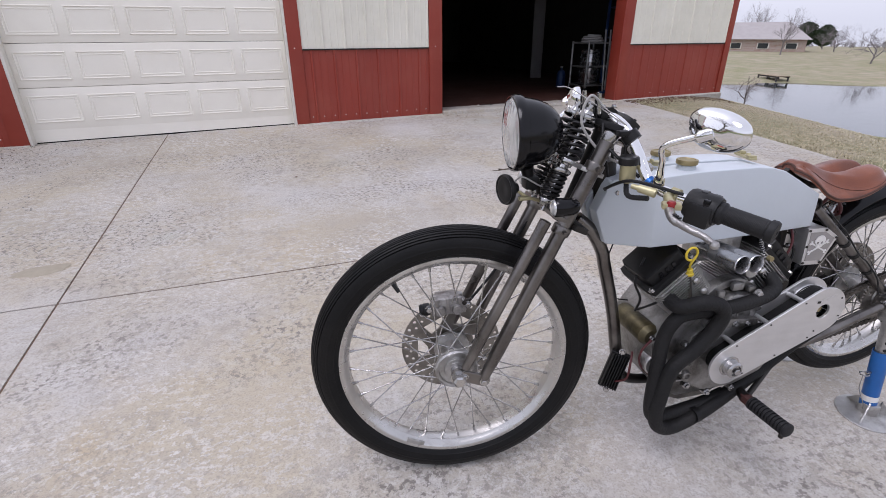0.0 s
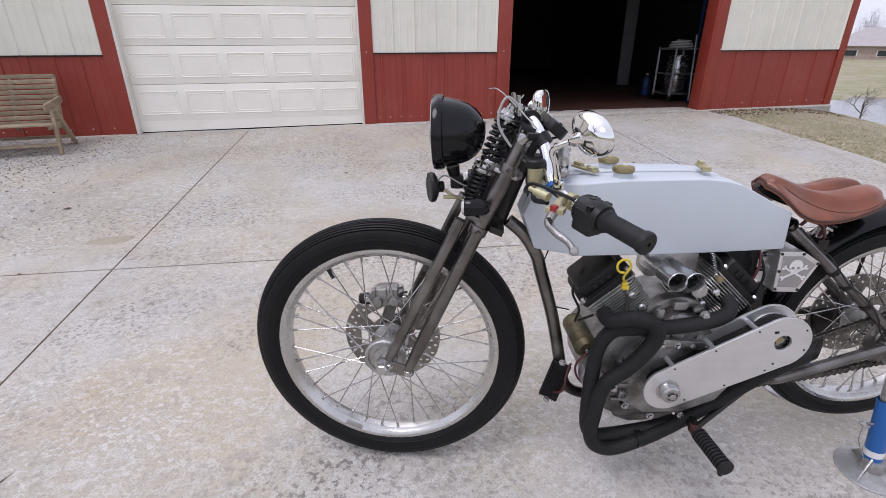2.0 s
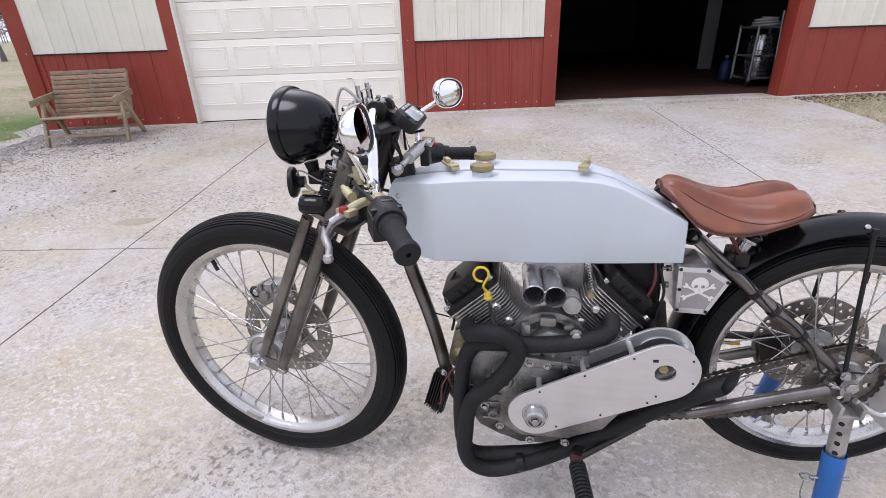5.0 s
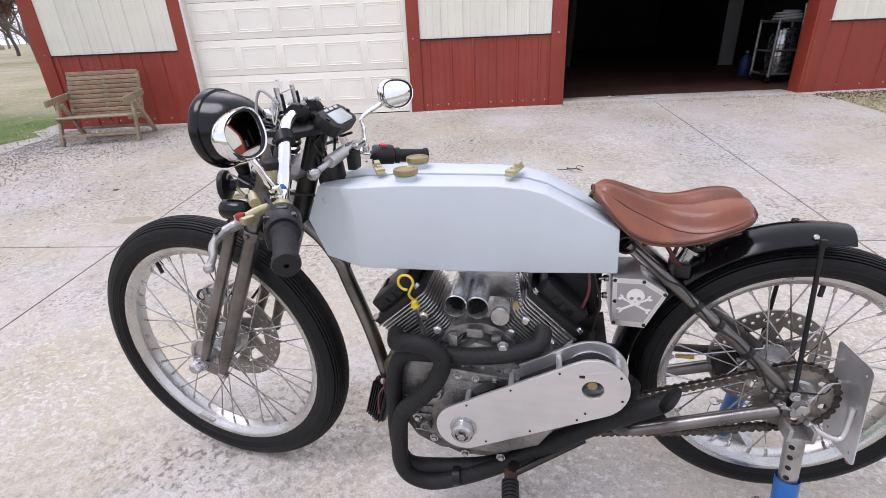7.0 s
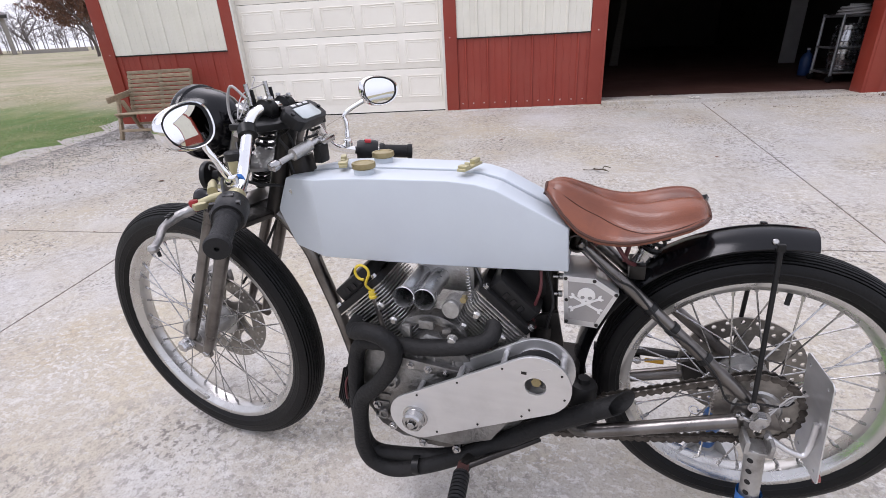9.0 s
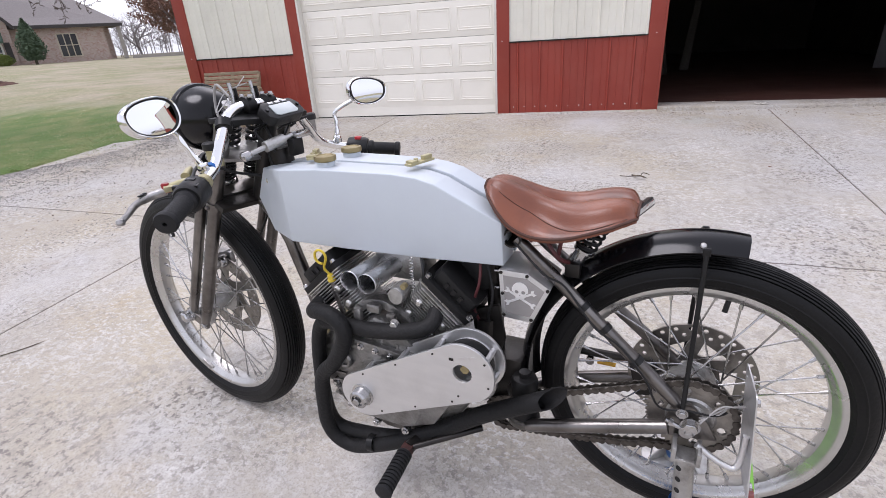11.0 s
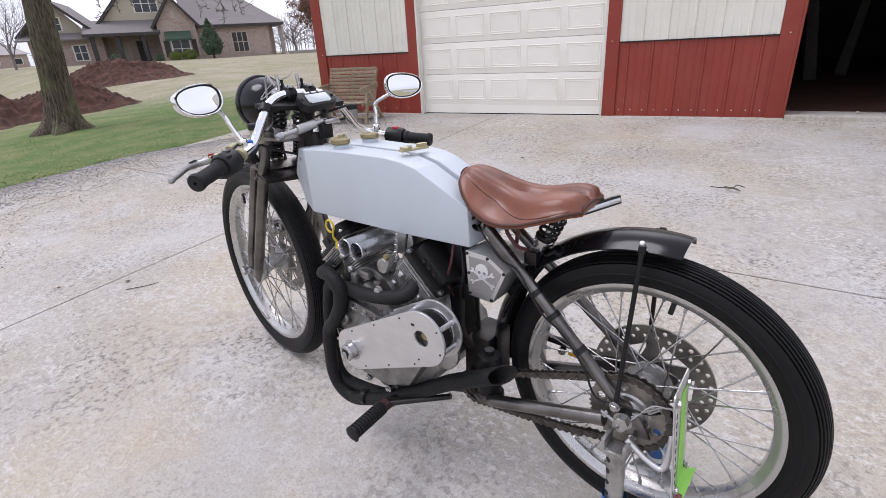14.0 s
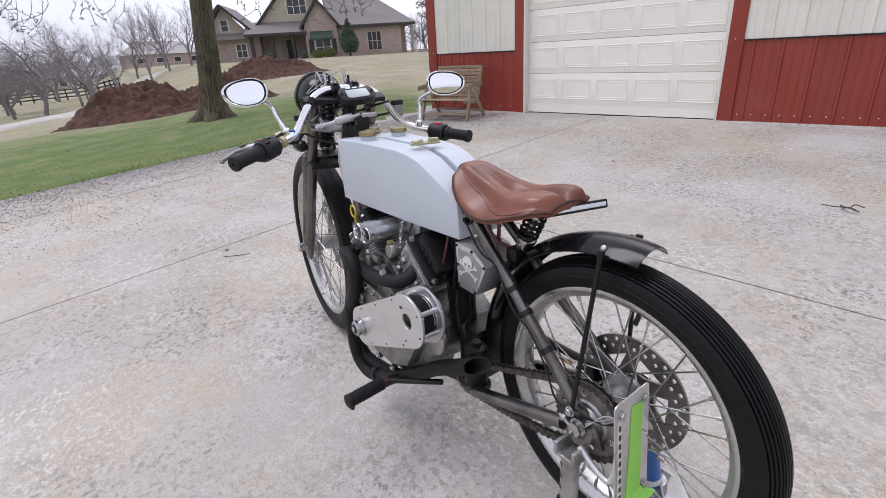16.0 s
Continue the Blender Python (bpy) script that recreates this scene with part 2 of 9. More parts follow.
M["roof_shingle"] = material("roof_shingle", (0.22, 0.20, 0.195), 0.9, second=(0.16, 0.145, 0.14), scale=9, mix=0.9, stretch=(1, 1, 5), bump=0.4, bump_scale=20)
M["siding"] = material("siding", (0.47, 0.42, 0.33), 0.8, second=(0.42, 0.375, 0.295), scale=2, stretch=(1, 1, 12))
M["window_dark"] = material("window_dark", (0.03, 0.035, 0.04), 0.08, second=(0.05, 0.055, 0.06), scale=1)
M["dark_trim"] = material("dark_trim", (0.045, 0.04, 0.038), 0.7, scale=5)
M["green_cloth"] = material("green_cloth", (0.05, 0.085, 0.06), 0.85, scale=5)
M["bush_leaf"] = material("bush_leaf", (0.16, 0.20, 0.035), 0.8, second=(0.08, 0.11, 0.02), scale=4, mix=0.9)
M["pine_leaf"] = material("pine_leaf", (0.075, 0.115, 0.062), 0.8, second=(0.045, 0.075, 0.04), scale=3, mix=0.9)
M["brown_leaf"] = material("brown_leaf", (0.17, 0.085, 0.05), 0.85, second=(0.10, 0.05, 0.035), scale=2, mix=0.9)
M["stone_grey"] = material("stone_grey", (0.33, 0.31, 0.28), 0.9, second=(0.24, 0.22, 0.2), scale=3, bump=0.3, bump_scale=20)
M["wire_red"] = material("wire_red", (0.075, 0.014, 0.016), 0.5, scale=20)
M["wire_grey"] = material("wire_grey", (0.34, 0.33, 0.32), 0.5, scale=20)


def concrete_material():
    """Weathered broom-finished concrete: tan and violet-grey fields, pale scaled flakes, dark pitting and a few rusty stains."""
    m = bpy.data.materials.new("concrete")
    m.use_nodes = True
    nt = m.node_tree
    N, L = nt.nodes.new, nt.links.new
    b = nt.nodes["Principled BSDF"]
    tc = N("ShaderNodeTexCoord")
    def fac(scale, lo, hi, amount=1.0, detail=6, rough=0.6, offset=0.0, stretch=None):
        n = N("ShaderNodeTexNoise")
        n.inputs["Scale"].default_value, n.inputs["Detail"].default_value, n.inputs["Roughness"].default_value = scale, detail, rough
        mp = N("ShaderNodeMapping")
        mp.inputs["Location"].default_value = (offset, offset * 0.7, 0)
        mp.inputs["Scale"].default_value = stretch or (1, 1, 1)
        L(tc.outputs["Object"], mp.inputs[0])
        L(mp.outputs[0], n.inputs["Vector"])
        r = N("ShaderNodeMapRange")
        r.inputs[1].default_value, r.inputs[2].default_value, r.inputs[4].default_value = lo, hi, amount
        L(n.outputs[0], r.inputs[0])
        return r.outputs[0]
    def times(a, c):
        k = N("ShaderNodeMath")
        k.operation = "MULTIPLY"
        L(a, k.inputs[0])
        L(c, k.inputs[1])
        return k.outputs[0]
    def blend(f, a, c):
        x = N("ShaderNodeMix")
        x.data_type = "RGBA"
        L(f, x.inputs[0])
        for s, v in ((6, a), (7, c)):
            if isinstance(v, tuple):
                x.inputs[s].default_value = (*v, 1)
            else:
                L(v, x.inputs[s])
        return x.outputs[2]
    c = blend(fac(0.75, 0.34, 0.60), (0.43, 0.415, 0.41), (0.425, 0.375, 0.29))
    c = blend(fac(0.5, 0.46, 0.70, 0.75, 4, 0.5, 7.0), c, (0.335, 0.31, 0.275))
    c = blend(fac(2.1, 0.56, 0.74, 0.5, 6, 0.6, 3.0), c, (0.43, 0.335, 0.20))
    c = blend(fac(5.5, 0.54, 0.74, 0.28, 7, 0.65, 17.0), c, (0.40, 0.345, 0.235))
    c = blend(fac(1.3, 0.62, 0.72, 0.45, 6, 0.6, 11.0), c, (0.33, 0.345, 0.30))
    c = blend(fac(3.2, 0.45, 0.70, 0.35, 7, 0.62, 13.0, (1, 1.3, 1)), c, (0.365, 0.33, 0.27))
    c = blend(fac(10.0, 0.47, 0.70, 0.13, 8, 0.68, 1.0, (1, 1.5, 1)), c, (0.50, 0.485, 0.465))
    c = blend(times(fac(19.0, 0.52, 0.55, 0.5, 9, 0.70, 41.0, (1, 1.3, 1)), fac(0.9, 0.40, 0.60, 1.0, 5, 0.6, 37.0)), c, (0.52, 0.505, 0.485))
    c = blend(times(fac(13.0, 0.53, 0.56, 0.55, 9, 0.72, 51.0, (1.2, 1, 1)), fac(1.2, 0.42, 0.60, 1.0, 5, 0.6, 47.0)), c, (0.285, 0.262, 0.225))
    flake = times(fac(36.0, 0.53, 0.57, 0.90, 5, 0.7, 5.0, (1, 1.4, 1)), fac(1.6, 0.42, 0.66, 1.0, 5, 0.62, 21.0))
    c = blend(flake, c, (0.58, 0.565, 0.54))
    c = blend(fac(1.1, 0.52, 0.64, 0.55, 7, 0.66, 31.0), c, (0.485, 0.475, 0.465))
    c = blend(times(fac(70.0, 0.53, 0.60, 0.6, 4, 0.6, 15.0), fac(2.3, 0.38, 0.64, 1.0, 4, 0.6, 25.0)), c, (0.29, 0.265, 0.225))
    pit = times(fac(44.0, 0.53, 0.59, 0.90, 5, 0.7, 2.0), fac(1.4, 0.42, 0.62, 1.0, 4, 0.6, 9.0))
    c = blend(pit, c, (0.17, 0.155, 0.14))
    c = blend(fac(150.0, 0.50, 0.64, 0.42, 3, 0.6, 4.0), c, (0.215, 0.20, 0.18))
    L(c, b.inputs["Base Color"])
    b.inputs["Roughness"].default_value = 0.82
    b.inputs["Specular IOR Level"].default_value = 0.35
    n3 = N("ShaderNodeTexNoise")
    n3.inputs["Scale"].default_value, n3.inputs["Detail"].default_value, n3.inputs["Roughness"].default_value = 60, 6, 0.7
    L(tc.outputs["Object"], n3.inputs["Vector"])
    bp = N("ShaderNodeBump")
    bp.inputs["Strength"].default_value, bp.inputs["Distance"].default_value = 0.5, 0.006
    L(n3.outputs[0], bp.inputs["Height"])
    L(bp.outputs[0], b.inputs["Normal"])
    return m


M["concrete"] = concrete_material()


def brick_material():
    m = bpy.data.materials.new("brick_wall")
    m.use_nodes = True
    nt = m.node_tree
    b = nt.nodes["Principled BSDF"]
    tc = nt.nodes.new("ShaderNodeTexCoord")
    br = nt.nodes.new("ShaderNodeTexBrick")
    br.inputs["Color1"].default_value, br.inputs["Color2"].default_value = (0.33, 0.21, 0.175, 1), (0.46, 0.37, 0.33, 1)
    br.inputs["Mortar"].default_value = (0.42, 0.38, 0.34, 1)
    br.inputs["Scale"].default_value, br.inputs["Mortar Size"].default_value = 2.6, 0.012
    sp = nt.nodes.new("ShaderNodeSeparateXYZ")
    cb = nt.nodes.new("ShaderNodeCombineXYZ")
    ad = nt.nodes.new("ShaderNodeMath")
    nt.links.new(tc.outputs["Object"], sp.inputs[0])
    nt.links.new(sp.outputs[0], ad.inputs[0])
    nt.links.new(sp.outputs[1], ad.inputs[1])
    nt.links.new(ad.outputs[0], cb.inputs[0])
    nt.links.new(sp.outputs[2], cb.inputs[1])
    nt.links.new(cb.outputs[0], br.inputs["Vector"])
    nz = nt.nodes.new("ShaderNodeTexNoise")
    nz.inputs["Scale"].default_value = 2.2
    nt.links.new(tc.outputs["Object"], nz.inputs["Vector"])
    mx = nt.nodes.new("ShaderNodeMix")
    mx.data_type = "RGBA"
    mx.inputs[7].default_value = (0.42, 0.35, 0.30, 1)
    rg = nt.nodes.new("ShaderNodeMapRange")
    rg.inputs[1].default_value, rg.inputs[2].default_value, rg.inputs[4].default_value = 0.42, 0.62, 0.8
    nt.links.new(nz.outputs[0], rg.inputs[0])
    nt.links.new(rg.outputs[0], mx.inputs[0])
    nt.links.new(br.outputs[0], mx.inputs[6])
    nt.links.new(mx.outputs[2], b.inputs["Base Color"])
    b.inputs["Roughness"].default_value = 0.9
    return m


M["brick"] = brick_material()


def water_material():
    m = material("pond_water", (0.045, 0.055, 0.06), 0.06, second=(0.05, 0.06, 0.06), scale=1, rough_var=0.03, bump=0.22, bump_scale=2.2)
    return m


M["water"] = water_material()


def ground_material():
    """Lawn that is green by the gravel edge and winter-dry further off."""
    m = bpy.data.materials.new("lawn")
    m.use_nodes = True
    nt = m.node_tree
    N, L = nt.nodes.new, nt.links.new
    b = nt.nodes["Principled BSDF"]
    b.inputs["Roughness"].default_value = 0.95
    tc = N("ShaderNodeTexCoord")
    def noise_ramp(scale, lo, hi):
        n = N("ShaderNodeTexNoise")
        n.inputs["Scale"].default_value, n.inputs["Detail"].default_value = scale, 6
        L(tc.outputs["Object"], n.inputs["Vector"])
        r = N("ShaderNodeMapRange")
        r.inputs[1].default_value, r.inputs[2].default_value = lo, hi
        L(n.outputs[0], r.inputs[0])
        return r.outputs[0]
    def blend(f, a, c):
        x = N("ShaderNodeMix")
        x.data_type = "RGBA"
        L(f, x.inputs[0])
        for s, v in ((6, a), (7, c)):
            if isinstance(v, tuple):
                x.inputs[s].default_value = (*v, 1)
            else:
                L(v, x.inputs[s])
        return x.outputs[2]
    dry = blend(noise_ramp(0.9, 0.35, 0.65), (0.315, 0.268, 0.205), (0.205, 0.185, 0.105))
    dry = blend(noise_ramp(0.28, 0.48, 0.68), dry, (0.20, 0.195, 0.095))
    dry = blend(noise_ramp(14, 0.42, 0.72), dry, (0.37, 0.32, 0.225))
    green = blend(noise_ramp(2.5, 0.4, 0.7), (0.085, 0.145, 0.030), (0.17, 0.185, 0.065))
    # the strip of fresh grass along the drive, by a lawn coordinate stored on the mesh
    at = N("ShaderNodeAttribute")
    at.attribute_name = "fresh"
    ns = N("ShaderNodeMath")
    ns.operation = "MULTIPLY_ADD"
    L(noise_ramp(1.2, 0.3, 0.7), ns.inputs[0])
    ns.inputs[1].default_value, ns.inputs[2].default_value = 0.5, -0.25
    sm = N("ShaderNodeMath")
    L(at.outputs["Fac"], sm.inputs[0])
    L(ns.outputs[0], sm.inputs[1])
    cl = N("ShaderNodeClamp")
    L(sm.outputs[0], cl.inputs[0])
    L(blend(cl.outputs[0], dry, green), b.inputs["Base Color"])
    nb = N("ShaderNodeTexNoise")
    nb.inputs["Scale"].default_value, nb.inputs["Detail"].default_value = 30, 5
    L(tc.outputs["Object"], nb.inputs["Vector"])
    bp = N("ShaderNodeBump")
    bp.inputs["Strength"].default_value, bp.inputs["Distance"].default_value = 0.8, 0.03
    L(nb.outputs[0], bp.inputs["Height"])
    L(bp.outputs[0], b.inputs["Normal"])
    return m


M["lawn"] = ground_material()


# ---- mesh tools ----
V = Vector


def frame_to(c, z, x=None):
    """A matrix at c whose local Z runs along z (and X near x)."""
    z = V(z).normalized()
    x = V(x) if x is not None else (V((1, 0, 0)) if abs(z.x) < 0.9 else V((0, 0, 1)))
    y = z.cross(x).normalized()
    x = y.cross(z)
    m = Matrix((x, y, z)).transposed().to_4x4()
    m.translation = c
    return m


def smooth_path(pts, k=6, closed=False):
    pts = [V(p) for p in pts]
    n, out = len(pts), []
    for i in range(n if closed else n - 1):
        a, b_, c, d = (pts[(i - 1) % n] if closed or i else pts[0] * 2 - pts[1]), pts[i], pts[(i + 1) % n], (pts[(i + 2) % n] if closed or i + 2 < n else pts[-1] * 2 - pts[-2])
        for j in range(k):
            t = j / k
            out.append(0.5 * ((2 * b_) + (c - a) * t + (2 * a - 5 * b_ + 4 * c - d) * t * t + (3 * b_ - a - 3 * c + d) * t ** 3))
    if not closed:
        out.append(pts[-1])
    return out


def tube(bm, pts, r, n=12, closed=False, caps=True, inner=0.0):
    pts = [V(p) for p in pts]
    R = r if isinstance(r, (list, tuple)) else [r] * len(pts)
    up, rings = None, []
    for i, p in enumerate(pts):
        a = pts[i - 1] if i or closed else p
        c = pts[(i + 1) % len(pts)] if i + 1 < len(pts) or closed else p
        d = (c - a).normalized()
        if up is None:
            up = d.orthogonal().normalized()
        up = (up - d * up.dot(d)).normalized()
        s = d.cross(up)
        rings.append([bm.verts.new(p + R[i] * (math.cos(2 * math.pi * j / n) * up + math.sin(2 * math.pi * j / n) * s)) for j in range(n)])
    for i in range(len(rings) if closed else len(rings) - 1):
        a, c = rings[i], rings[(i + 1) % len(rings)]
        for j in range(n):
            bm.faces.new((a[j], a[(j + 1) % n], c[(j + 1) % n], c[j]))
    if caps and not closed:
        bm.faces.new(rings[0][::-1])
        bm.faces.new(rings[-1])
    return bm


def lathe(bm, prof, m=None, n=32, close=False, caps=True):
    """prof: (radius, height) pairs, turned about local Z and laid by m."""
    m = m or Matrix()
    rings = []
    for r, h in prof:
        if r < 1e-6:
            rings.append([bm.verts.new(m @ V((0, 0, h)))])
        else:
            rings.append([bm.verts.new(m @ V((r * math.cos(2 * math.pi * j / n), r * math.sin(2 * math.pi * j / n), h))) for j in range(n)])
    for i in range(len(rings) if close else len(rings) - 1):
        a, c = rings[i], rings[(i + 1) % len(rings)]
        for j in range(n):
            q = (a[j % len(a)], a[(j + 1) % n % len(a)], c[(j + 1) % n % len(c)], c[j % len(c)])
            u = []
            for v in q:
                if v not in u:
                    u.append(v)
            if len(u) > 2:
                bm.faces.new(u)
    if caps and not close:
        for g, rev in ((rings[0], True), (rings[-1], False)):
            if len(g) > 2:
                bm.faces.new(g[::-1] if rev else g)
    return bm


def box(bm, c, s, m=None, bevel=0.0):
    """A box with centre c and size s, in the frame m, its edges rounded by bevel."""
    t = bmesh.new()
    bmesh.ops.create_cube(t, size=1.0)
    bmesh.ops.transform(t, matrix=(m or Matrix()) @ Matrix.Translation(c) @ Matrix.Diagonal((*s, 1)), verts=t.verts)
    if bevel:
        bmesh.ops.bevel(t, geom=t.edges[:], offset=bevel, segments=2, affect="EDGES", profile=0.6)
    merge(bm, t)
    return bm


def merge(bm, t):
    mp = {v: bm.verts.new(v.co) for v in t.verts}
    for f in t.faces:
        bm.faces.new([mp[v] for v in f.verts])
    t.free()


def prism(bm, poly, h, m=None, bevel=0.0):
    """A polygon in local XY, raised by h along local Z, in the frame m."""
    t = bmesh.new()
    lo = [t.verts.new((x, y, 0)) for x, y in poly]
    hi = [t.verts.new((x, y, h)) for x, y in poly]
    t.faces.new(lo[::-1])
    t.faces.new(hi)
    for i in range(len(poly)):
        j = (i + 1) % len(poly)
        t.faces.new((lo[i], lo[j], hi[j], hi[i]))
    if bevel:
        bmesh.ops.bevel(t, geom=t.edges[:], offset=bevel, segments=2, affect="EDGES", profile=0.6)
    bmesh.ops.transform(t, matrix=m or Matrix(), verts=t.verts)
    merge(bm, t)
    return bm


def circle(r, n=24, cx=0.0, cy=0.0, ph=0.0):
    return [(cx + r * math.cos(2 * math.pi * i / n + ph), cy + r * math.sin(2 * math.pi * i / n + ph)) for i in range(n)]


def pierced(bm, outer, holes, h, m=None, bevel=0.0):
    """A flat plate with true holes, h thick, about the local plane z = 0."""
    cu = bpy.data.curves.new("outline", "CURVE")
    cu.dimensions, cu.fill_mode, cu.extrude, cu.bevel_depth = "2D", "BOTH", h / 2 - bevel, bevel
    cu.bevel_resolution = 1
    for loop in [outer, *holes]:
        sp = cu.splines.new("POLY")
        sp.points.add(len(loop) - 1)
        sp.use_cyclic_u = True
        for p, (x, y) in zip(sp.points, loop):
            p.co = (x, y, 0, 1)
    ob = bpy.data.objects.new("outline", cu)
    me = bpy.data.meshes.new_from_object(ob)
    t = bmesh.new()
    t.from_mesh(me)
    bmesh.ops.transform(t, matrix=m or Matrix(), verts=t.verts)
    merge(bm, t)
    bpy.data.objects.remove(ob)
    bpy.data.curves.remove(cu)
    bpy.data.meshes.remove(me)
    return bm


def hexbolt(bm, c, d, r=0.006, h=0.005):
    m = frame_to(c, d)
    lathe(bm, [(0, 0), (r * 1.5, 0), (r * 1.5, 0.0015)], m, 16)
    lathe(bm, [(r * 1.12, 0.0015), (r * 1.12, h), (r * 0.95, h + 0.0012), (0, h + 0.0012)], m, 6)
    return bm


def spring(bm, a, b_, r, wire, turns, n=14):
    a, b_ = V(a), V(b_)
    m, ln = frame_to(a, b_ - a), (b_ - a).length
    k = int(turns * n)
    tube(bm, [m @ V((r * math.cos(2 * math.pi * i / n), r * math.sin(2 * math.pi * i / n), ln * i / k)) for i in range(k + 1)], wire, 6)
    return bm


def finish(me, angle=38):
    for p in me.polygons:
        p.use_smooth = True
    me.set_sharp_from_angle(angle=radians(angle))


def mesh_of(name, bm, mat, flat=False, normals=True):
    if normals:
        bmesh.ops.recalc_face_normals(bm, faces=bm.faces[:])
    me = bpy.data.meshes.new(name)
    bm.to_mesh(me)
    bm.free()
    me.materials.append(mat if not isinstance(mat, str) else M[mat])
    if not flat:
        finish(me)
    return me


def part(name, bm, mat, parent, label="", flat=False, normals=True):
    """One mesh, in world places, as a part of a thing or of a part."""
    ob = new(name, mesh_of(name, bm, mat, flat, normals))
    ob.parent = parent
    if parent.parent is None:
        ob.matrix_parent_inverse = parent.matrix_basis.inverted()
    return tagged(ob, label)


def shared(name, me, m, parent):
    """A repeat of a part on a shared mesh, at the world pose m."""
    ob = new(name, me)
    ob.parent = parent
    if parent.parent is None:
        ob.matrix_parent_inverse = parent.matrix_basis.inverted()
    ob.matrix_basis = m
    return ob


def thing(name, at, label, category, group="", kind=""):
    ob = new(name)
    ob.empty_display_size = 0.05
    ob.matrix_basis = at if isinstance(at, Matrix) else Matrix.Translation(at)
    return tagged(ob, label, category, group, kind)


def solid(name, bm, mat, label, category, group="", kind="", flat=False, normals=True):
    return tagged(new(name, mesh_of(name, bm, mat, flat, normals)), label, category, group, kind)


B = bmesh.new

# ---- ground ----
def slope(x, y):
    """The concrete apron, its rise to the shop set to fit the camera's view."""
    return -0.055 - 0.056 * y


def step(a, b_, v):
    t = min(1.0, max(0.0, (v - a) / (b_ - a)))
    return t * t * (3 - 2 * t)


def pond_reach(x, y):
    """Below 1 inside the pond, an ellipse to the side of the shop."""
    return math.hypot((x + 27.0 + 0.15 * (y + 14.0)) / 11.2, (y + 14.0) / 13.8)


def terrain(x, y):
    h = -0.055 - 0.056 * max(-5.5, min(7.0, y)) - 0.012 * max(0.0, min(48.0, x - 12.0))
    h += 0.024 * max(0.0, min(45.0, x - 10.0)) * step(-2.0, -9.0, y) - 0.040 * max(0.0, min(30.0, x - 12.0)) * step(-6.0, 2.0, y)
    west = step(-2.9, -11.5, x) * (step(14, 4, y) if y > 4 else 1.0)
    h = h * (1 - west) + west * -2.05
    h -= 0.8 * step(1.08, 0.8, pond_reach(x, y))
    r = math.hypot(x - 1.5, y - 1.0)
    h += step(0, -20, x) * (0.014 * max(0.0, min(r, 86.0) - 43.0) - 0.014 * max(0.0, min(r, 120.0) - 86.0) - 0.022 * max(0.0, min(r, 420.0) - 120.0))
    if -3.9 < x * 0.9836 + (y + 4.681) * 0.1803 < 5.95 and -9.0 < (y + 4.681) * 0.9836 - x * 0.1803 < -0.2:
        h -= 0.4
    h += 0.05 * (noise.noise(V((x * 0.25, y * 0.25, 0.3)))) * step(6, 16, r)
    return h


CA, SA = math.cos(0.12), math.sin(0.12)


def uv_of(x, y):
    return x * CA + y * SA, y * CA - x * SA


def xy_of(u, v):
    return u * CA - v * SA, u * SA + v * CA


def drive_reach(x, y):
    """Positive inside the concrete."""
    u, v = uv_of(x, y)
    return min(u + 2.85, 6.12 - u - 0.7 * step(-1.5, -3.2, v), v + 4.95)


bm = B()
fresh = bm.verts.layers.float.new("fresh")
rings = [0.0] + [0.4 * 1.085 ** i for i in range(86)]
rows_ = []
for i, r in enumerate(rings):
    ring = []
    for j in range(120 if i else 1):
        a = 2 * math.pi * j / 120
        x, y = 2.0 + r * math.cos(a), -1.0 + r * math.sin(a)
        k = drive_reach(x, y)
        v = bm.verts.new((x, y, terrain(x, y) - (0.13 * step(-0.05, 0.25, k))))
        v[fresh] = step(5.2, 5.9, x) * step(14.0, 9.0, x) * step(-5.5, -3.5, y) + 0.14
        ring.append(v)
    rows_.append(ring)
for i in range(1, len(rows_)):
    a, c = rows_[i - 1], rows_[i]
    for j in range(120):
        k = (j + 1) % 120
        if len(a) == 1:
            bm.faces.new((a[0], c[j], c[k]))
        else:
            bm.faces.new((a[j], c[j], c[k], a[k]))
ground = solid("ground", bm, "lawn", "lawn of winter-dry and fresh green grass round the shop", "ground", kind="structure")

# water of the pond
bm = B()
lo = []
for j in range(96):
    a = 2 * math.pi * j / 96
    u, v = 12.0 * math.cos(a), 14.8 * math.sin(a)
    lo.append(bm.verts.new((-27.0 - 0.15 * v + u, -14.0 + v, -2.2)))
bm.faces.new(lo)
solid("water", bm, "water", "still grey pond reflecting the pale sky", "pond", kind="structure")

# the drive: cast slabs with open joints
drive = thing("driveway", (1.5, -1.0, slope(1.5, -1.0)), "pale weathered concrete driveway cast in large slabs", "driveway", kind="structure")
us, vs = [-2.85, -1.12, 2.725, 5.0, 6.12], [-4.95, -1.39, 1.69, 4.77]
GAP = 0.0045


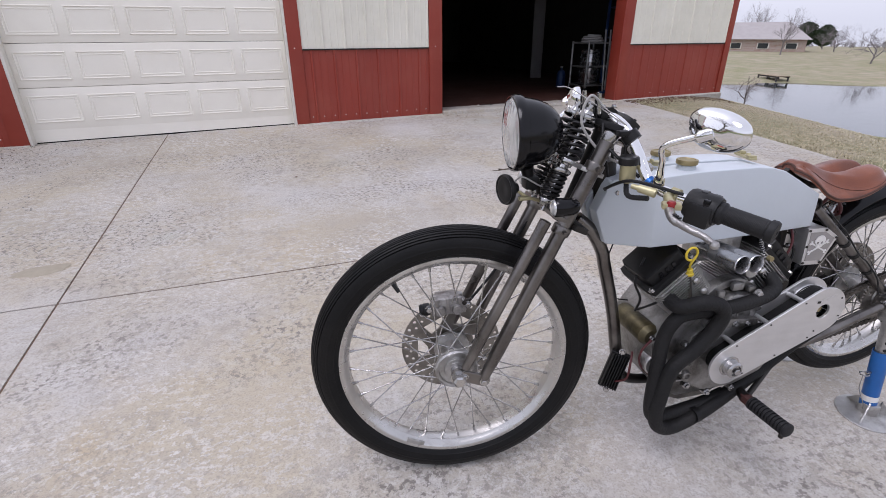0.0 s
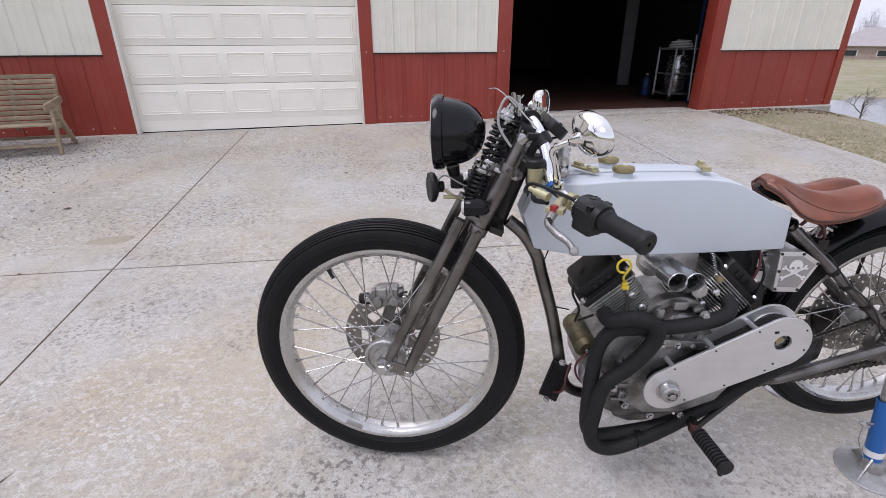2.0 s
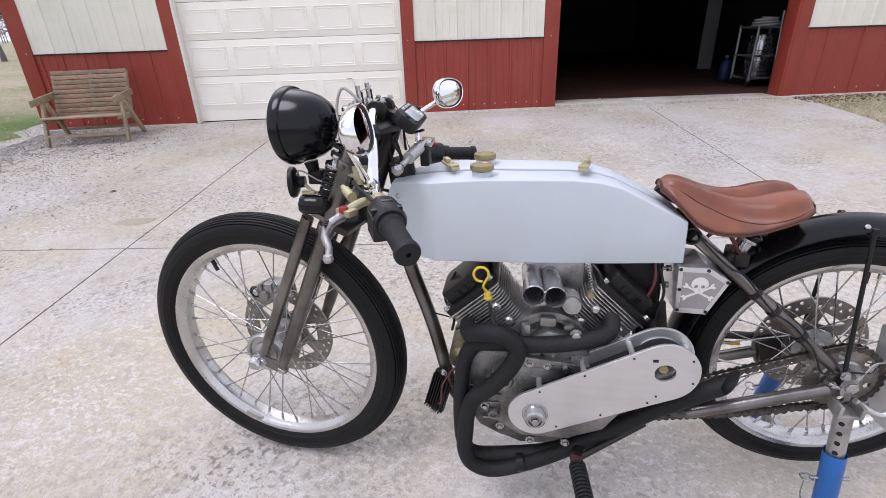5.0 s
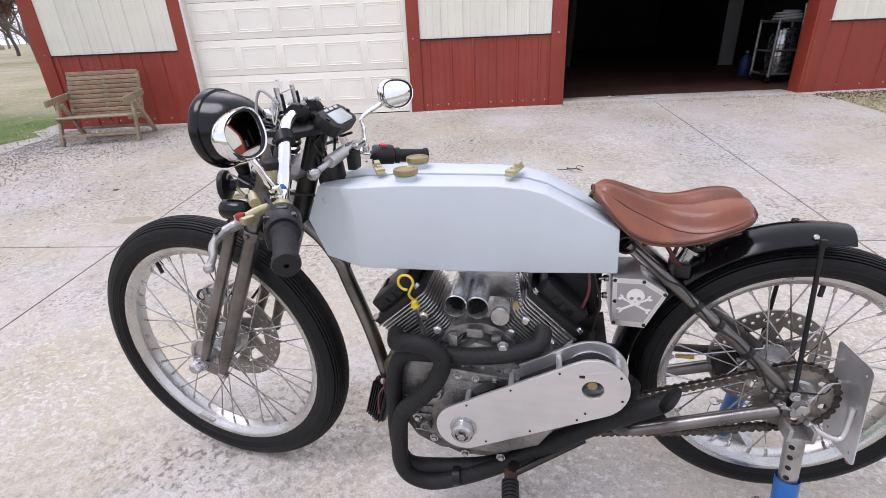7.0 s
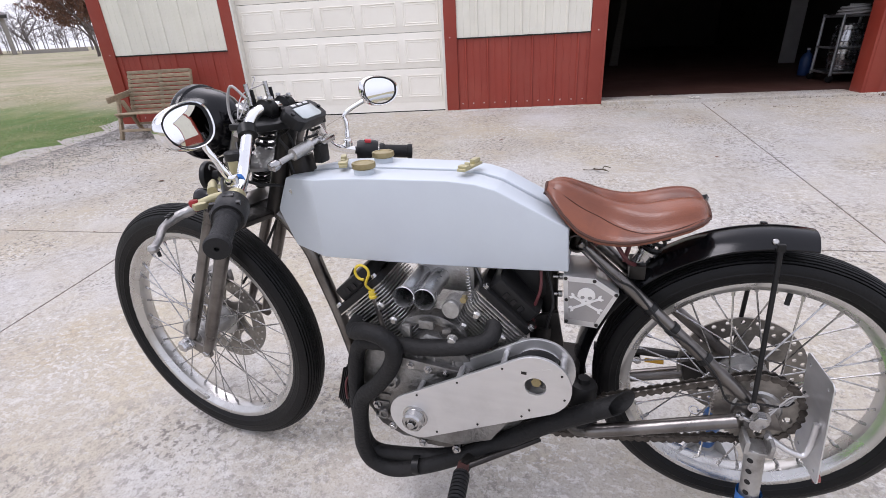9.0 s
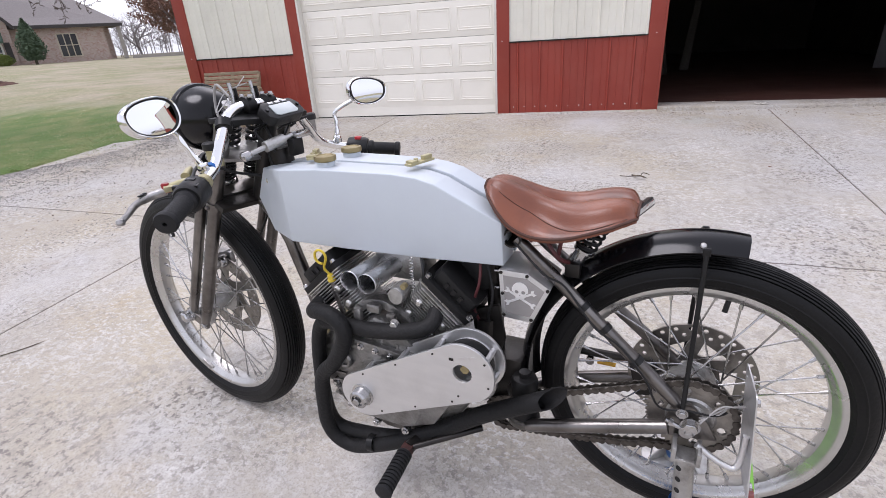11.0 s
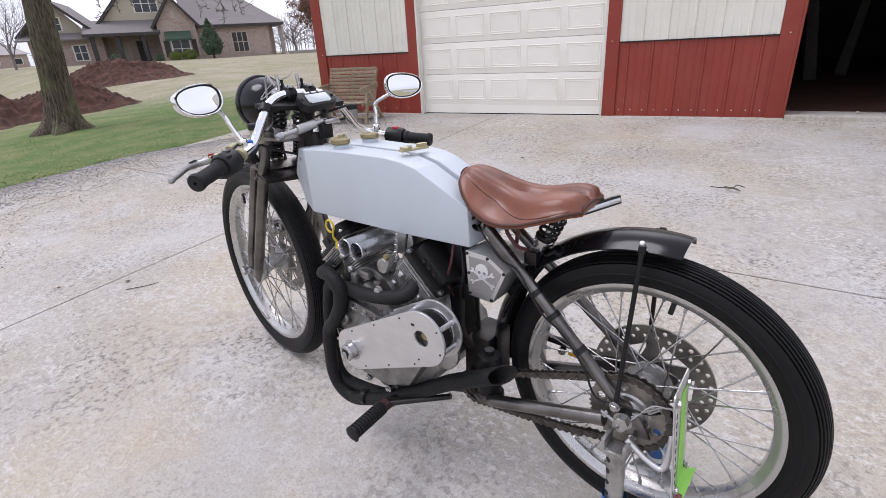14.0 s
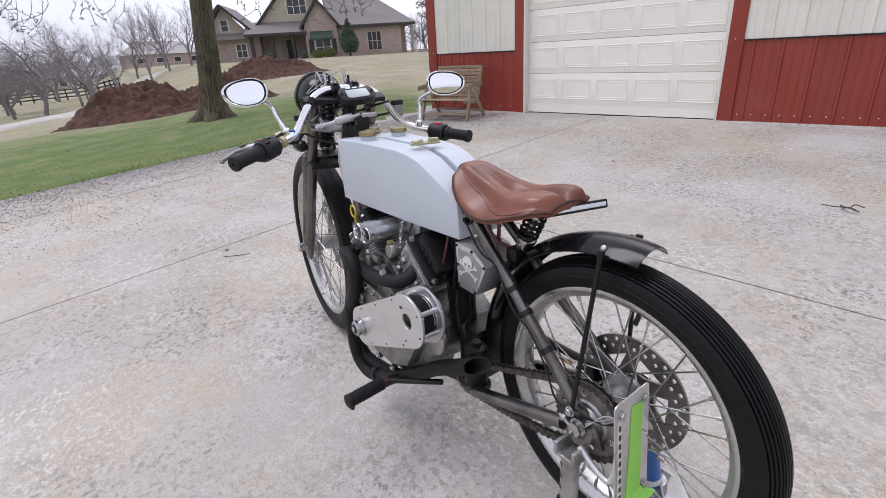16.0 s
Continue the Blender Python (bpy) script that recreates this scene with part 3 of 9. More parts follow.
def slab(u0, u1, v0, v1):
    t = B()
    nu, nv = max(2, int((u1 - u0) / 0.25)), max(2, int((v1 - v0) / 0.25))
    g = [[None] * (nv + 1) for _ in range(nu + 1)]
    for i in range(nu + 1):
        for j in range(nv + 1):
            u, v = u0 + GAP + (u1 - u0 - 2 * GAP) * i / nu, v0 + GAP + (v1 - v0 - 2 * GAP) * j / nv
            if u1 > 6 and i == nu:
                u -= 0.7 * step(-1.5, -3.2, v) + 0.05 * noise.noise(V((v * 2, 1, 1)))
            if u0 < -2 and i == 0:
                u += 0.03 * noise.noise(V((v * 3, 2, 1)))
            x, y = xy_of(u, v)
            z = slope(x, y) + 0.004 * noise.noise(V((x * 0.8, y * 0.8, 0)))
            if i in (0, nu) or j in (0, nv):
                z -= 0.003
            g[i][j] = t.verts.new((x, y, z))
    for i in range(nu):
        for j in range(nv):
            t.faces.new((g[i][j], g[i + 1][j], g[i + 1][j + 1], g[i][j + 1]))
    edge = [g[i][0] for i in range(nu)] + [g[nu][j] for j in range(nv)] + [g[i][nv] for i in range(nu, 0, -1)] + [g[0][j] for j in range(nv, 0, -1)]
    low = [t.verts.new(v.co - V((0, 0, 0.1))) for v in edge]
    for i in range(len(edge)):
        k = (i + 1) % len(edge)
        t.faces.new((edge[i], low[i], low[k], edge[k]))
    return part("slab", t, "concrete", drive, normals=False)


for i in range(len(us) - 1):
    for j in range(len(vs) - 1):
        slab(us[i], us[i + 1], vs[j], vs[j + 1])

# dark dirt in the bottom of the joints
bm = B()
for u in us[1:3]:
    pts = [xy_of(u + s * 0.006, v) for v in (vs[0], vs[-1]) for s in (-1, 1)]
    q = [bm.verts.new((x, y, slope(x, y) - 0.006)) for x, y in (pts[0], pts[1], pts[3], pts[2])]
    bm.faces.new(q)
for v in vs[1:3]:
    pts = [xy_of(u, v + s * 0.006) for u in (us[0], us[-1]) for s in (-1, 1)]
    q = [bm.verts.new((x, y, slope(x, y) - 0.006)) for x, y in (pts[0], pts[1], pts[3], pts[2])]
    bm.faces.new(q)
part("joint_dirt", bm, "soil", drive, "dark dirt in the slab joints", flat=True)

# ---- the shop ----
WALL_TH = math.atan(0.1834)
WM = pose(0, -4.681, 0, 0, 0, math.degrees(WALL_TH))     # local X along the front, Y out towards the drive
SILL = 0.915                                             # top of the red wainscot
EAVE = 3.3


def base_z(x):
    p = WM @ V((x, 0, 0))
    return slope(p.x, p.y)


def ribbed(x0, x1, z0, z1, ribs, mat, name, parent, y=0.0, slant=False):
    """A sheet of ribbed steel, each sheet one pressed panel between two ribs."""
    w = (x1 - x0) / ribs
    for i in range(ribs):
        a = x0 + i * w
        t = B()
        pr = [(0, 0), (0.006, 0.012), (0.022, 0.012), (0.028, 0.0), (w * 0.36, 0.0), (w * 0.37, 0.003), (w * 0.42, 0.003), (w * 0.43, 0), (w * 0.68, 0), (w * 0.69, 0.003), (w * 0.74, 0.003), (w * 0.75, 0), (w, 0)]
        top, bot = [], []
        for px, py in pr:
            zb = base_z(a + px) + 0.01 if slant else z0
            bot.append(t.verts.new(WM @ V((a + px, y + py, zb))))
            top.append(t.verts.new(WM @ V((a + px, y + py, z1))))
        for k in range(len(pr) - 1):
            t.faces.new((bot[k], bot[k + 1], top[k + 1], top[k]))
        part(name, t, mat, parent)


def wall_box(x0, x1, z0, z1, y0, y1, mat, name, parent, bevel=0.003, slant=False):
    t = B()
    c, s = ((x0 + x1) / 2, (y0 + y1) / 2, (z0 + z1) / 2), (abs(x1 - x0), abs(y1 - y0), z1 - z0)
    box(t, c, s, WM, bevel)
    return part(name, t, mat, parent)


shop = thing("wall_front", WM, "red and cream ribbed steel front wall of a workshop", "wall", kind="structure")
XL, GL0, GL1, RD0, RD1, XR = 6.06, 4.37, 2.063, 0.450, -2.064, -3.977   # corner, garage door sides, open bay sides, corner
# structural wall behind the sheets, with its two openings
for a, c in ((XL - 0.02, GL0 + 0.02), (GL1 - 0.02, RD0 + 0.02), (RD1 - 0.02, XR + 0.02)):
    wall_box(c, a, -0.3, EAVE, -0.16, -0.012, "shaded_board", "wall_core", shop)
wall_box(GL1 - 0.02, GL0 + 0.02, 2.62, EAVE, -0.16, -0.012, "shaded_board", "wall_core", shop)
wall_box(RD1 - 0.02, RD0 + 0.02, 2.75, EAVE, -0.16, -0.012, "shaded_board", "wall_core", shop)
# ribbed sheets: red below, cream above
for a, c, n in ((XL, GL0 + 0.1, 7), (GL1, RD0, 7), (RD1, XR, 5)):
    ribbed(c, a, 0, SILL, n, "red_metal", "red_sheet", shop, slant=True)
for a, c, n in ((XL - 0.16, GL0 + 0.13, 6), (GL1 - 0.13, RD0 + 0.13, 6), (RD1 - 0.13, XR + 0.1, 5)):
    ribbed(c, a, SILL + 0.012, EAVE, n, "cream_metal", "cream_sheet", shop, y=0.004)
ribbed(GL1, GL0, 2.62, EAVE, 9, "cream_metal", "cream_sheet", shop)
ribbed(RD1, RD0, 2.75, EAVE, 8, "cream_metal", "cream_sheet", shop)
# red trims: posts beside the openings and at the corners, rails above the wainscot
for x0, x1 in ((XL - 0.16, XL), (GL0, GL0 + 0.13), (GL1 - 0.13, GL1), (RD0, RD0 + 0.13), (RD1 - 0.13, RD1), (XR, XR + 0.1)):
    zb = base_z((x0 + x1) / 2) + 0.005
    wall_box(x0, x1, max(zb, SILL + 0.001 if x0 not in (GL0, GL1 - 0.13, RD0, RD1 - 0.13, XL - 0.16, XR) else zb), EAVE, 0.0, 0.02, "red_metal", "post_trim", shop, 0.004)
for x0, x1 in ((GL0 + 0.13, XL - 0.16), (RD0 + 0.13, GL1 - 0.13), (XR + 0.1, RD1 - 0.13)):
    wall_box(x0, x1, SILL - 0.001, SILL + 0.010, 0.0, 0.016, "dark_steel", "rail_trim", shop, 0.002)
# cream corner posts rest on a pale concrete curb
for a, c in ((XL, GL0), (GL1 + 0.02, RD0 - 0.02), (RD1 + 0.02, XR)):
    t = B()
    pts = []
    for k in range(9):
        x = c + (a - c) * k / 8
        for y, dz in ((-0.12, -0.2), (-0.12, 0.012), (0.03, 0.012), (0.045, -0.004), (0.045, -0.2)):
            pts.append(t.verts.new(WM @ V((x, y, base_z(x) + dz))))
    for k in range(8):
        for i in range(4):
            t.faces.new((pts[k * 5 + i], pts[k * 5 + i + 1], pts[k * 5 + 6 + i], pts[k * 5 + 5 + i]))
    part("curb", t, "concrete", shop)
# screws along the foot of the sheets
scr = mesh_of("screw", lathe(B(), [(0.006, 0), (0.006, 0.002), (0.004, 0.005), (0, 0.005)], None, 8), "trim_white")
for a, c, n in ((GL1, RD0, 14), (RD1, XR, 8), (XL, GL0 + 0.1, 8)):
    for i in range(n):
        x = c + (a - c) * (i + 0.5) / n
        p = WM @ V((x, 0.001, base_z(x) + 0.075))
        shared("screw", scr, frame_to(p, WM.to_3x3() @ V((0, 1, 0))), shop)
        p = WM @ V((x, 0.018, SILL + 0.02))
        shared("screw", scr, frame_to(p, WM.to_3x3() @ V((0, 1, 0))), shop)
# jamb lining of the openings
for x, s in ((GL0, -1), (GL1, 1), (RD0, -1), (RD1, 1)):
    wall_box(min(x, x + s * 0.025), max(x, x + s * 0.025), base_z(x) - 0.05, 2.7, -0.17, 0.016, "trim_white" if x in (GL0, GL1) else "red_metal", "jamb", shop, 0.003)

# overhead garage door of stacked sections with pressed panels
gdoor = thing("door_1", WM @ Matrix.Translation(((GL0 + GL1) / 2, -0.08, 0.1)), "closed cream sectional garage door with pressed panels", "garage door", kind="structure")
gx0, gx1, sec = GL1 + 0.025, GL0 - 0.025, 0.360
gz0 = 0.285
for s in range(6):
    z0, z1 = gz0 + s * sec, gz0 + (s + 1) * sec - 0.003
    t = B()
    box(t, ((gx0 + gx1) / 2, -0.085, (z0 + z1) / 2), (gx1 - gx0, 0.04, z1 - z0), WM, 0.004)
    sct = part("door_section", t, "door_paint", gdoor)
    for i in range(5):
        w = (gx1 - gx0) / 5
        a, c = gx0 + i * w + 0.036, gx0 + (i + 1) * w - 0.036
        t = B()
        z2, z3 = z0 + 0.060, z1 - 0.064
        o = [(a, z2), (c, z2), (c, z3), (a, z3)]
        d = 0.010
        lev = [(0, -0.0655), (0.004, -0.0598), (0.009, -0.0598), (0.013, -0.0648), (0.024, -0.0648), (0.027, -0.0618), (0.031, -0.0618), (0.034, -0.0645)]
        prev = None
        for off, y in lev:
            cur = [t.verts.new(WM @ V((x + (off if x == a else -off), y, z + (off if z == z2 else -off)))) for x, z in o]
            if prev:
                for k in range(4):
                    t.faces.new((prev[k], prev[(k + 1) % 4], cur[(k + 1) % 4], cur[k]))
            prev = cur
        t.faces.new(prev)
        part("pressed_panel", t, "door_paint", sct, flat=True)
# foot rail cut to the fall of the slab, with its rubber seal
for nm_, mt_, y0_, y1_, zt_, zb_ in (("foot_rail", "door_paint", -0.105, -0.066, gz0 + 0.002, 0.014), ("bottom_seal", "rubber", -0.100, -0.070, 0.0145, 0.0)):
    t = B()
    q_ = []
    for x in (gx0, gx1):
        zb2 = base_z(x) + zb_
        zt2 = zt_ if nm_ == "foot_rail" else base_z(x) + zt_
        q_.append([t.verts.new(WM @ V(p)) for p in ((x, y0_, zb2), (x, y1_, zb2), (x, y1_, zt2), (x, y0_, zt2))])
    for k in range(4):
        t.faces.new((q_[0][k], q_[0][(k + 1) % 4], q_[1][(k + 1) % 4], q_[1][k]))
    t.faces.new(q_[0][::-1])
    t.faces.new(q_[1])
    part(nm_, t, mt_, gdoor)

# the other walls, the roof and the inside, its colours darkened for shade
DEEP = 9.0
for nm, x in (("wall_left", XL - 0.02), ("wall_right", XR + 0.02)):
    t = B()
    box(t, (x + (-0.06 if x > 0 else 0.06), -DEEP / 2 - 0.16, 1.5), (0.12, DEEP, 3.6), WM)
    side = solid(nm, t, "shaded_board", "inner side wall of the workshop", "wall", kind="structure")
    out_x = XL if x > 0 else XR
    for k in range(30):
        t = B()
        sgn = 1 if x > 0 else -1
        y0 = -0.02 - k * 0.3
        pr = [(0, 0), (0.006, 0.02), (0.03, 0.02), (0.036, 0), (0.3, 0)]
        for z0, z1, mt in ((-0.3, SILL, "red_metal"), (SILL, EAVE, "cream_metal")):
            q = [(t.verts.new(WM @ V((out_x + sgn * o, y0 - d, z0))), t.verts.new(WM @ V((out_x + sgn * o, y0 - d, z1)))) for d, o in pr]
            for i in range(4):
                t.faces.new((q[i][0], q[i + 1][0], q[i + 1][1], q[i][1]))
            part("side_sheet", t, mt, side)
            t = B()
        t.free()
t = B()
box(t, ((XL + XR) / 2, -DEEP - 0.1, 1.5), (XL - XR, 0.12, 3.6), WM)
solid("wall_back", t, "shaded_board", "back wall of the dark workshop", "wall", kind="structure")
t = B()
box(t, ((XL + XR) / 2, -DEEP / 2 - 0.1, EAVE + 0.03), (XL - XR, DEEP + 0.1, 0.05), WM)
solid("ceiling", t, "shaded_board", "boarded ceiling of the workshop", "ceiling", kind="structure")
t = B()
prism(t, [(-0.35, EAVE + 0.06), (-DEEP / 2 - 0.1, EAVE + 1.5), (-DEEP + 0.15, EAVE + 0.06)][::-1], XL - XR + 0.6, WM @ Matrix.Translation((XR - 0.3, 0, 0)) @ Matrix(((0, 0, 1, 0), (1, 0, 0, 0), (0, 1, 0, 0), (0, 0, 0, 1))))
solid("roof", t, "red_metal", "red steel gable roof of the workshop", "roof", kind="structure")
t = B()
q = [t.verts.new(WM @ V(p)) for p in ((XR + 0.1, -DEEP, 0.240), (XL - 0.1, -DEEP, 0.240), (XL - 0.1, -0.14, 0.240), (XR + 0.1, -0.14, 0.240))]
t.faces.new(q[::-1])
solid("floor", t, "shop_floor", "red-brown workshop floor darkened for the shade inside", "floor", kind="structure", flat=True)
# threshold of the open bay
t = B()
box(t, ((RD0 + RD1) / 2, -0.1, 0.192), (RD0 - RD1 - 0.05, 0.34, 0.1), WM, 0.01)
solid("threshold", t, "concrete", "worn concrete threshold strip of the open bay", "threshold", kind="structure")
# one small window in the back wall
win = thing("window_1", WM @ V((1.4, -DEEP + 0.0, 2.0)), "small bright window in the back wall", "window", kind="structure")
# no opening behind it: the pane itself glows in place of daylight
wglow = bpy.data.materials.new("daylight_pane")
wglow.use_nodes = True
wb = wglow.node_tree.nodes["Principled BSDF"]
wb.inputs["Emission Color"].default_value, wb.inputs["Emission Strength"].default_value = (0.9, 0.95, 1.0, 1), 0.8
M["window_glow"] = wglow
t = B()
box(t, (1.4, -DEEP - 0.03, 1.9), (0.20, 0.012, 0.26), WM)
part("pane", t, "window_glow", win)
t = B()
for c, s in (((1.4, -DEEP - 0.02, 2.04), (0.26, 0.03, 0.03)), ((1.4, -DEEP - 0.02, 1.76), (0.26, 0.03, 0.03)), ((1.285, -DEEP - 0.02, 1.9), (0.03, 0.03, 0.3)), ((1.515, -DEEP - 0.02, 1.9), (0.03, 0.03, 0.3))):
    box(t, c, s, WM)
part("window_frame", t, "trim_white", win)

# ---- the motorcycle ----
YC = 0.03
bike = thing("motorcycle", (0.7, YC, slope(0.7, YC)), "custom board-track style V-twin motorcycle with grey slab tank on two stands", "motorcycle")
STEER = radians(6.0)
SN = V((math.sin(STEER), math.cos(STEER), 0))
SC = V((1.1, 0.035, 0))


def other(p):
    """The mirror place on the other side of the steered front end."""
    p = V(p)
    return p - 2 * (p - SC).dot(SN) * SN


def flip(p):
    return V((p[0], 2 * YC - p[1], p[2]))


def wheel(name, C, n, Rt, Rr, label, spoke_from):
    """Hub, tyre, rim, spokes. Local Z runs along the axle to the bike's left."""
    W = frame_to(C, n, (1, 0, 0))
    hub_prof = [(0.012, -0.065), (0.020, -0.065), (0.022, -0.045), (0.048, -0.042), (0.048, -0.034), (0.03, -0.028), (0.026, 0.0), (0.03, 0.03), (0.046, 0.036), (0.046, 0.043), (0.024, 0.046), (0.022, 0.062), (0.012, 0.062)]
    hub = part(name, lathe(B(), hub_prof, W, 32), "cast_alu", bike, label)
    # tyre: rounded section, tread ribs cut by grooves
    sec = []
    for k in range(0, 121):
        a = -146 + 292 * k / 120
        r, wd = (Rt - Rr) * 0.5 + 0.004, 0.039
        c = Rt - r
        rr = r
        if abs(a) < 60:
            g = abs(((a + 60) / 9.23) % 1 - 0.5)
            rr = r - (0.0026 if g < 0.14 else 0)
        elif 88 < abs(a) < 93 or 112 < abs(a) < 115:
            rr = r + 0.0010
        sec.append((c + rr * math.cos(radians(a)), wd * rr / r * math.sin(radians(a))))
    part("tyre", lathe(B(), sec, W, 112, caps=False), "rubber", hub, "black ribbed vintage tyre")
    # rim: two lips and a drop centre
    e = Rr
    rp = [(e + 0.004, 0.029), (e + 0.006, 0.026), (e - 0.004, 0.025), (e - 0.009, 0.017), (e - 0.016, 0.013), (e - 0.016, -0.013), (e - 0.009, -0.017), (e - 0.004, -0.025), (e + 0.006, -0.026), (e + 0.004, -0.029),
          (e - 0.002, -0.0295), (e - 0.008, -0.027), (e - 0.012, -0.021), (e - 0.019, -0.015), (e - 0.021, 0), (e - 0.019, 0.015), (e - 0.012, 0.021), (e - 0.008, 0.027), (e - 0.002, 0.0295)]
    rim = part("rim", lathe(B(), rp, W, 112, close=True), "rim_alu", hub, "bare polished aluminium rim")
    # spokes: 36 in four families, each with its nipple
    fam = []
    for side in (1, -1):
        for lean in (1, -1):
            a0 = lean * radians(62)
            p0 = V((0.044 * math.cos(a0), 0.044 * math.sin(a0), side * (0.039 + 0.004 * lean)))
            p1 = V((e - 0.020, 0, side * 0.004))
            d = (p1 - p0).normalized()
            t = tube(B(), [p0, p1], 0.0018, 6)
            tube(t, [p1 - d * 0.013, p1 + d * 0.002], 0.0036, 6)
            fam.append(mesh_of("spoke", t, "steel"))
    for i in range(36):
        shared("spoke", fam[i % 4], W @ Matrix.Rotation(2 * math.pi * i / 36 + spoke_from, 4, "Z"), hub)
    # valve stem
    vm = W @ Matrix.Rotation(radians(-56) if Rt > 0.36 else radians(-99), 4, "Z")
    part("valve", tube(B(), [vm @ V((e - 0.02, 0, 0)), vm @ V((e - 0.048, 0, 0.006))], 0.005, 8), "black_plastic", hub)
    return hub, W


def brake_disc(hub, W, z, R, holes, name="brake_disc"):
    hs = []
    for i in range(holes):
        a = 2 * math.pi * i / holes
        hs.append(circle(0.0048, 10, (R - 0.010) * math.cos(a), (R - 0.010) * math.sin(a)))
        hs.append(circle(0.0044, 10, (R - 0.024) * math.cos(a + 0.5 * 2 * math.pi / holes), (R - 0.024) * math.sin(a + math.pi / holes)))
    for i in range(6):
        a, w = 2 * math.pi * i / 6, 0.36
        hs.append([((R - 0.038) * math.cos(a + w), (R - 0.038) * math.sin(a + w)), ((R - 0.038) * math.cos(a - w), (R - 0.038) * math.sin(a - w)), ((R - 0.070) * math.cos(a + 0.25 - w * 0.7), (R - 0.070) * math.sin(a + 0.25 - w * 0.7)), ((R - 0.070) * math.cos(a + 0.25 + w * 0.5), (R - 0.070) * math.sin(a + 0.25 + w * 0.5))][::-1])
    t = pierced(B(), circle(R, 72), hs + [circle(0.038, 24)], 0.005, W @ Matrix.Translation((0, 0, z)))
    return part(name, t, "sprocket_steel", hub, "drilled steel brake disc", flat=True)


FC, RC = V((1.354, 0.033, 0.302)), V((0.013, 0.010, 0.334))
fhub, FW = wheel("front_wheel", FC, SN, 0.365, 0.2905, "tall spoked front wheel with bare aluminium rim", 0.05)
brake_disc(fhub, FW, -0.052, 0.134, 28)
rhub, RW = wheel("rear_wheel", RC, V((0, 1, 0)), 0.309, 0.2475, "tall spoked rear wheel with bare aluminium rim", 0.1)
brake_disc(rhub, RW, -0.056, 0.126, 26)
# balance strip on the front rim
t = B()
for k in range(5):
    a = radians(-4 + 2 * k)
    box(t, V((0.281 * math.cos(a), 0.281 * math.sin(a), 0.0255)), (0.014, 0.0105, 0.006), FW @ Matrix.Rotation(radians(67), 4, "Z"), 0.001)
part("balance_strip", t, "cast_alu", fhub, "grey stick-on balance strip")
# axle, end nut and the flange of the speedometer drive
t = lathe(B(), [(0.0085, -0.085), (0.0085, 0.096)], FW, 16)
lathe(t, [(0.0165, 0.094), (0.0165, 0.112), (0.012, 0.116), (0, 0.116)], FW, 6)
lathe(t, [(0.024, 0.050), (0.024, 0.058), (0.0165, 0.062), (0.0165, 0.086), (0.020, 0.088), (0.020, 0.094), (0.013, 0.094)], FW, 24)
part("front_axle", t, "steel", fhub)
t = lathe(B(), [(0.018, 0.046), (0.050, 0.046), (0.055, 0.049), (0.055, 0.060), (0.051, 0.063), (0.046, 0.061), (0.044, 0.056), (0.032, 0.054), (0.030, 0.060), (0.018, 0.061)], FW, 36)
part("hub_flange", t, "cast_alu", fhub)
# front brake caliper over the disc
cm = FW @ Matrix.Rotation(radians(-86), 4, "Z") @ Matrix.Translation((0.128, 0, -0.048))
t = box(B(), (0.002, 0, 0.014), (0.040, 0.092, 0.022), cm, 0.007)
box(t, (0.002, 0, -0.018), (0.040, 0.086, 0.018), cm, 0.006)
box(t, (0.021, 0.0, -0.002), (0.014, 0.062, 0.050), cm, 0.005)
for y in (-0.030, 0.0, 0.030):
    box(t, (0.016, y, 0.018), (0.030, 0.010, 0.022), cm, 0.003)
for y in (-0.022, 0.022):
    lathe(t, [(0, 0.034), (0.012, 0.034), (0.0145, 0.030), (0.0155, 0.02), (0.0155, 0.0)], cm @ Matrix.Translation((-0.003, y, 0.0)), 20)
cal = part("front_caliper", t, "caliper_alu", bike, "cast aluminium brake caliper")
for y in (-0.050, 0.050):
    part("caliper_bolt", hexbolt(B(), cm @ V((0.002, y, 0.018)), cm.to_3x3() @ V((0, 0, 1)), 0.0075, 0.008), "steel", cal)
part("pad_pin", tube(B(), [cm @ V((0.014, -0.036, 0.0)), cm @ V((0.014, 0.036, 0.0))], 0.0035, 8), "steel", cal)
t = lathe(B(), [(0.010, 0.0), (0.0165, 0.004), (0.0165, 0.018), (0.0145, 0.020), (0.0155, 0.026), (0.012, 0.030), (0, 0.030)], frame_to(cm @ V((-0.004, 0.046, 0.006)), cm.to_3x3() @ V((0, 1, 0))), 18)
part("caliper_boot", t, "black_plastic", cal)
t = hexbolt(B(), cm @ V((0.012, -0.04, 0.02)), cm.to_3x3() @ V((0, -0.3, 1)), 0.006, 0.006)
tube(t, [cm @ V((0.015, -0.035, 0.02)), cm @ V((0.022, -0.06, 0.024))], 0.0035, 8)
part("bleed_screw", t, "dark_steel", cal)

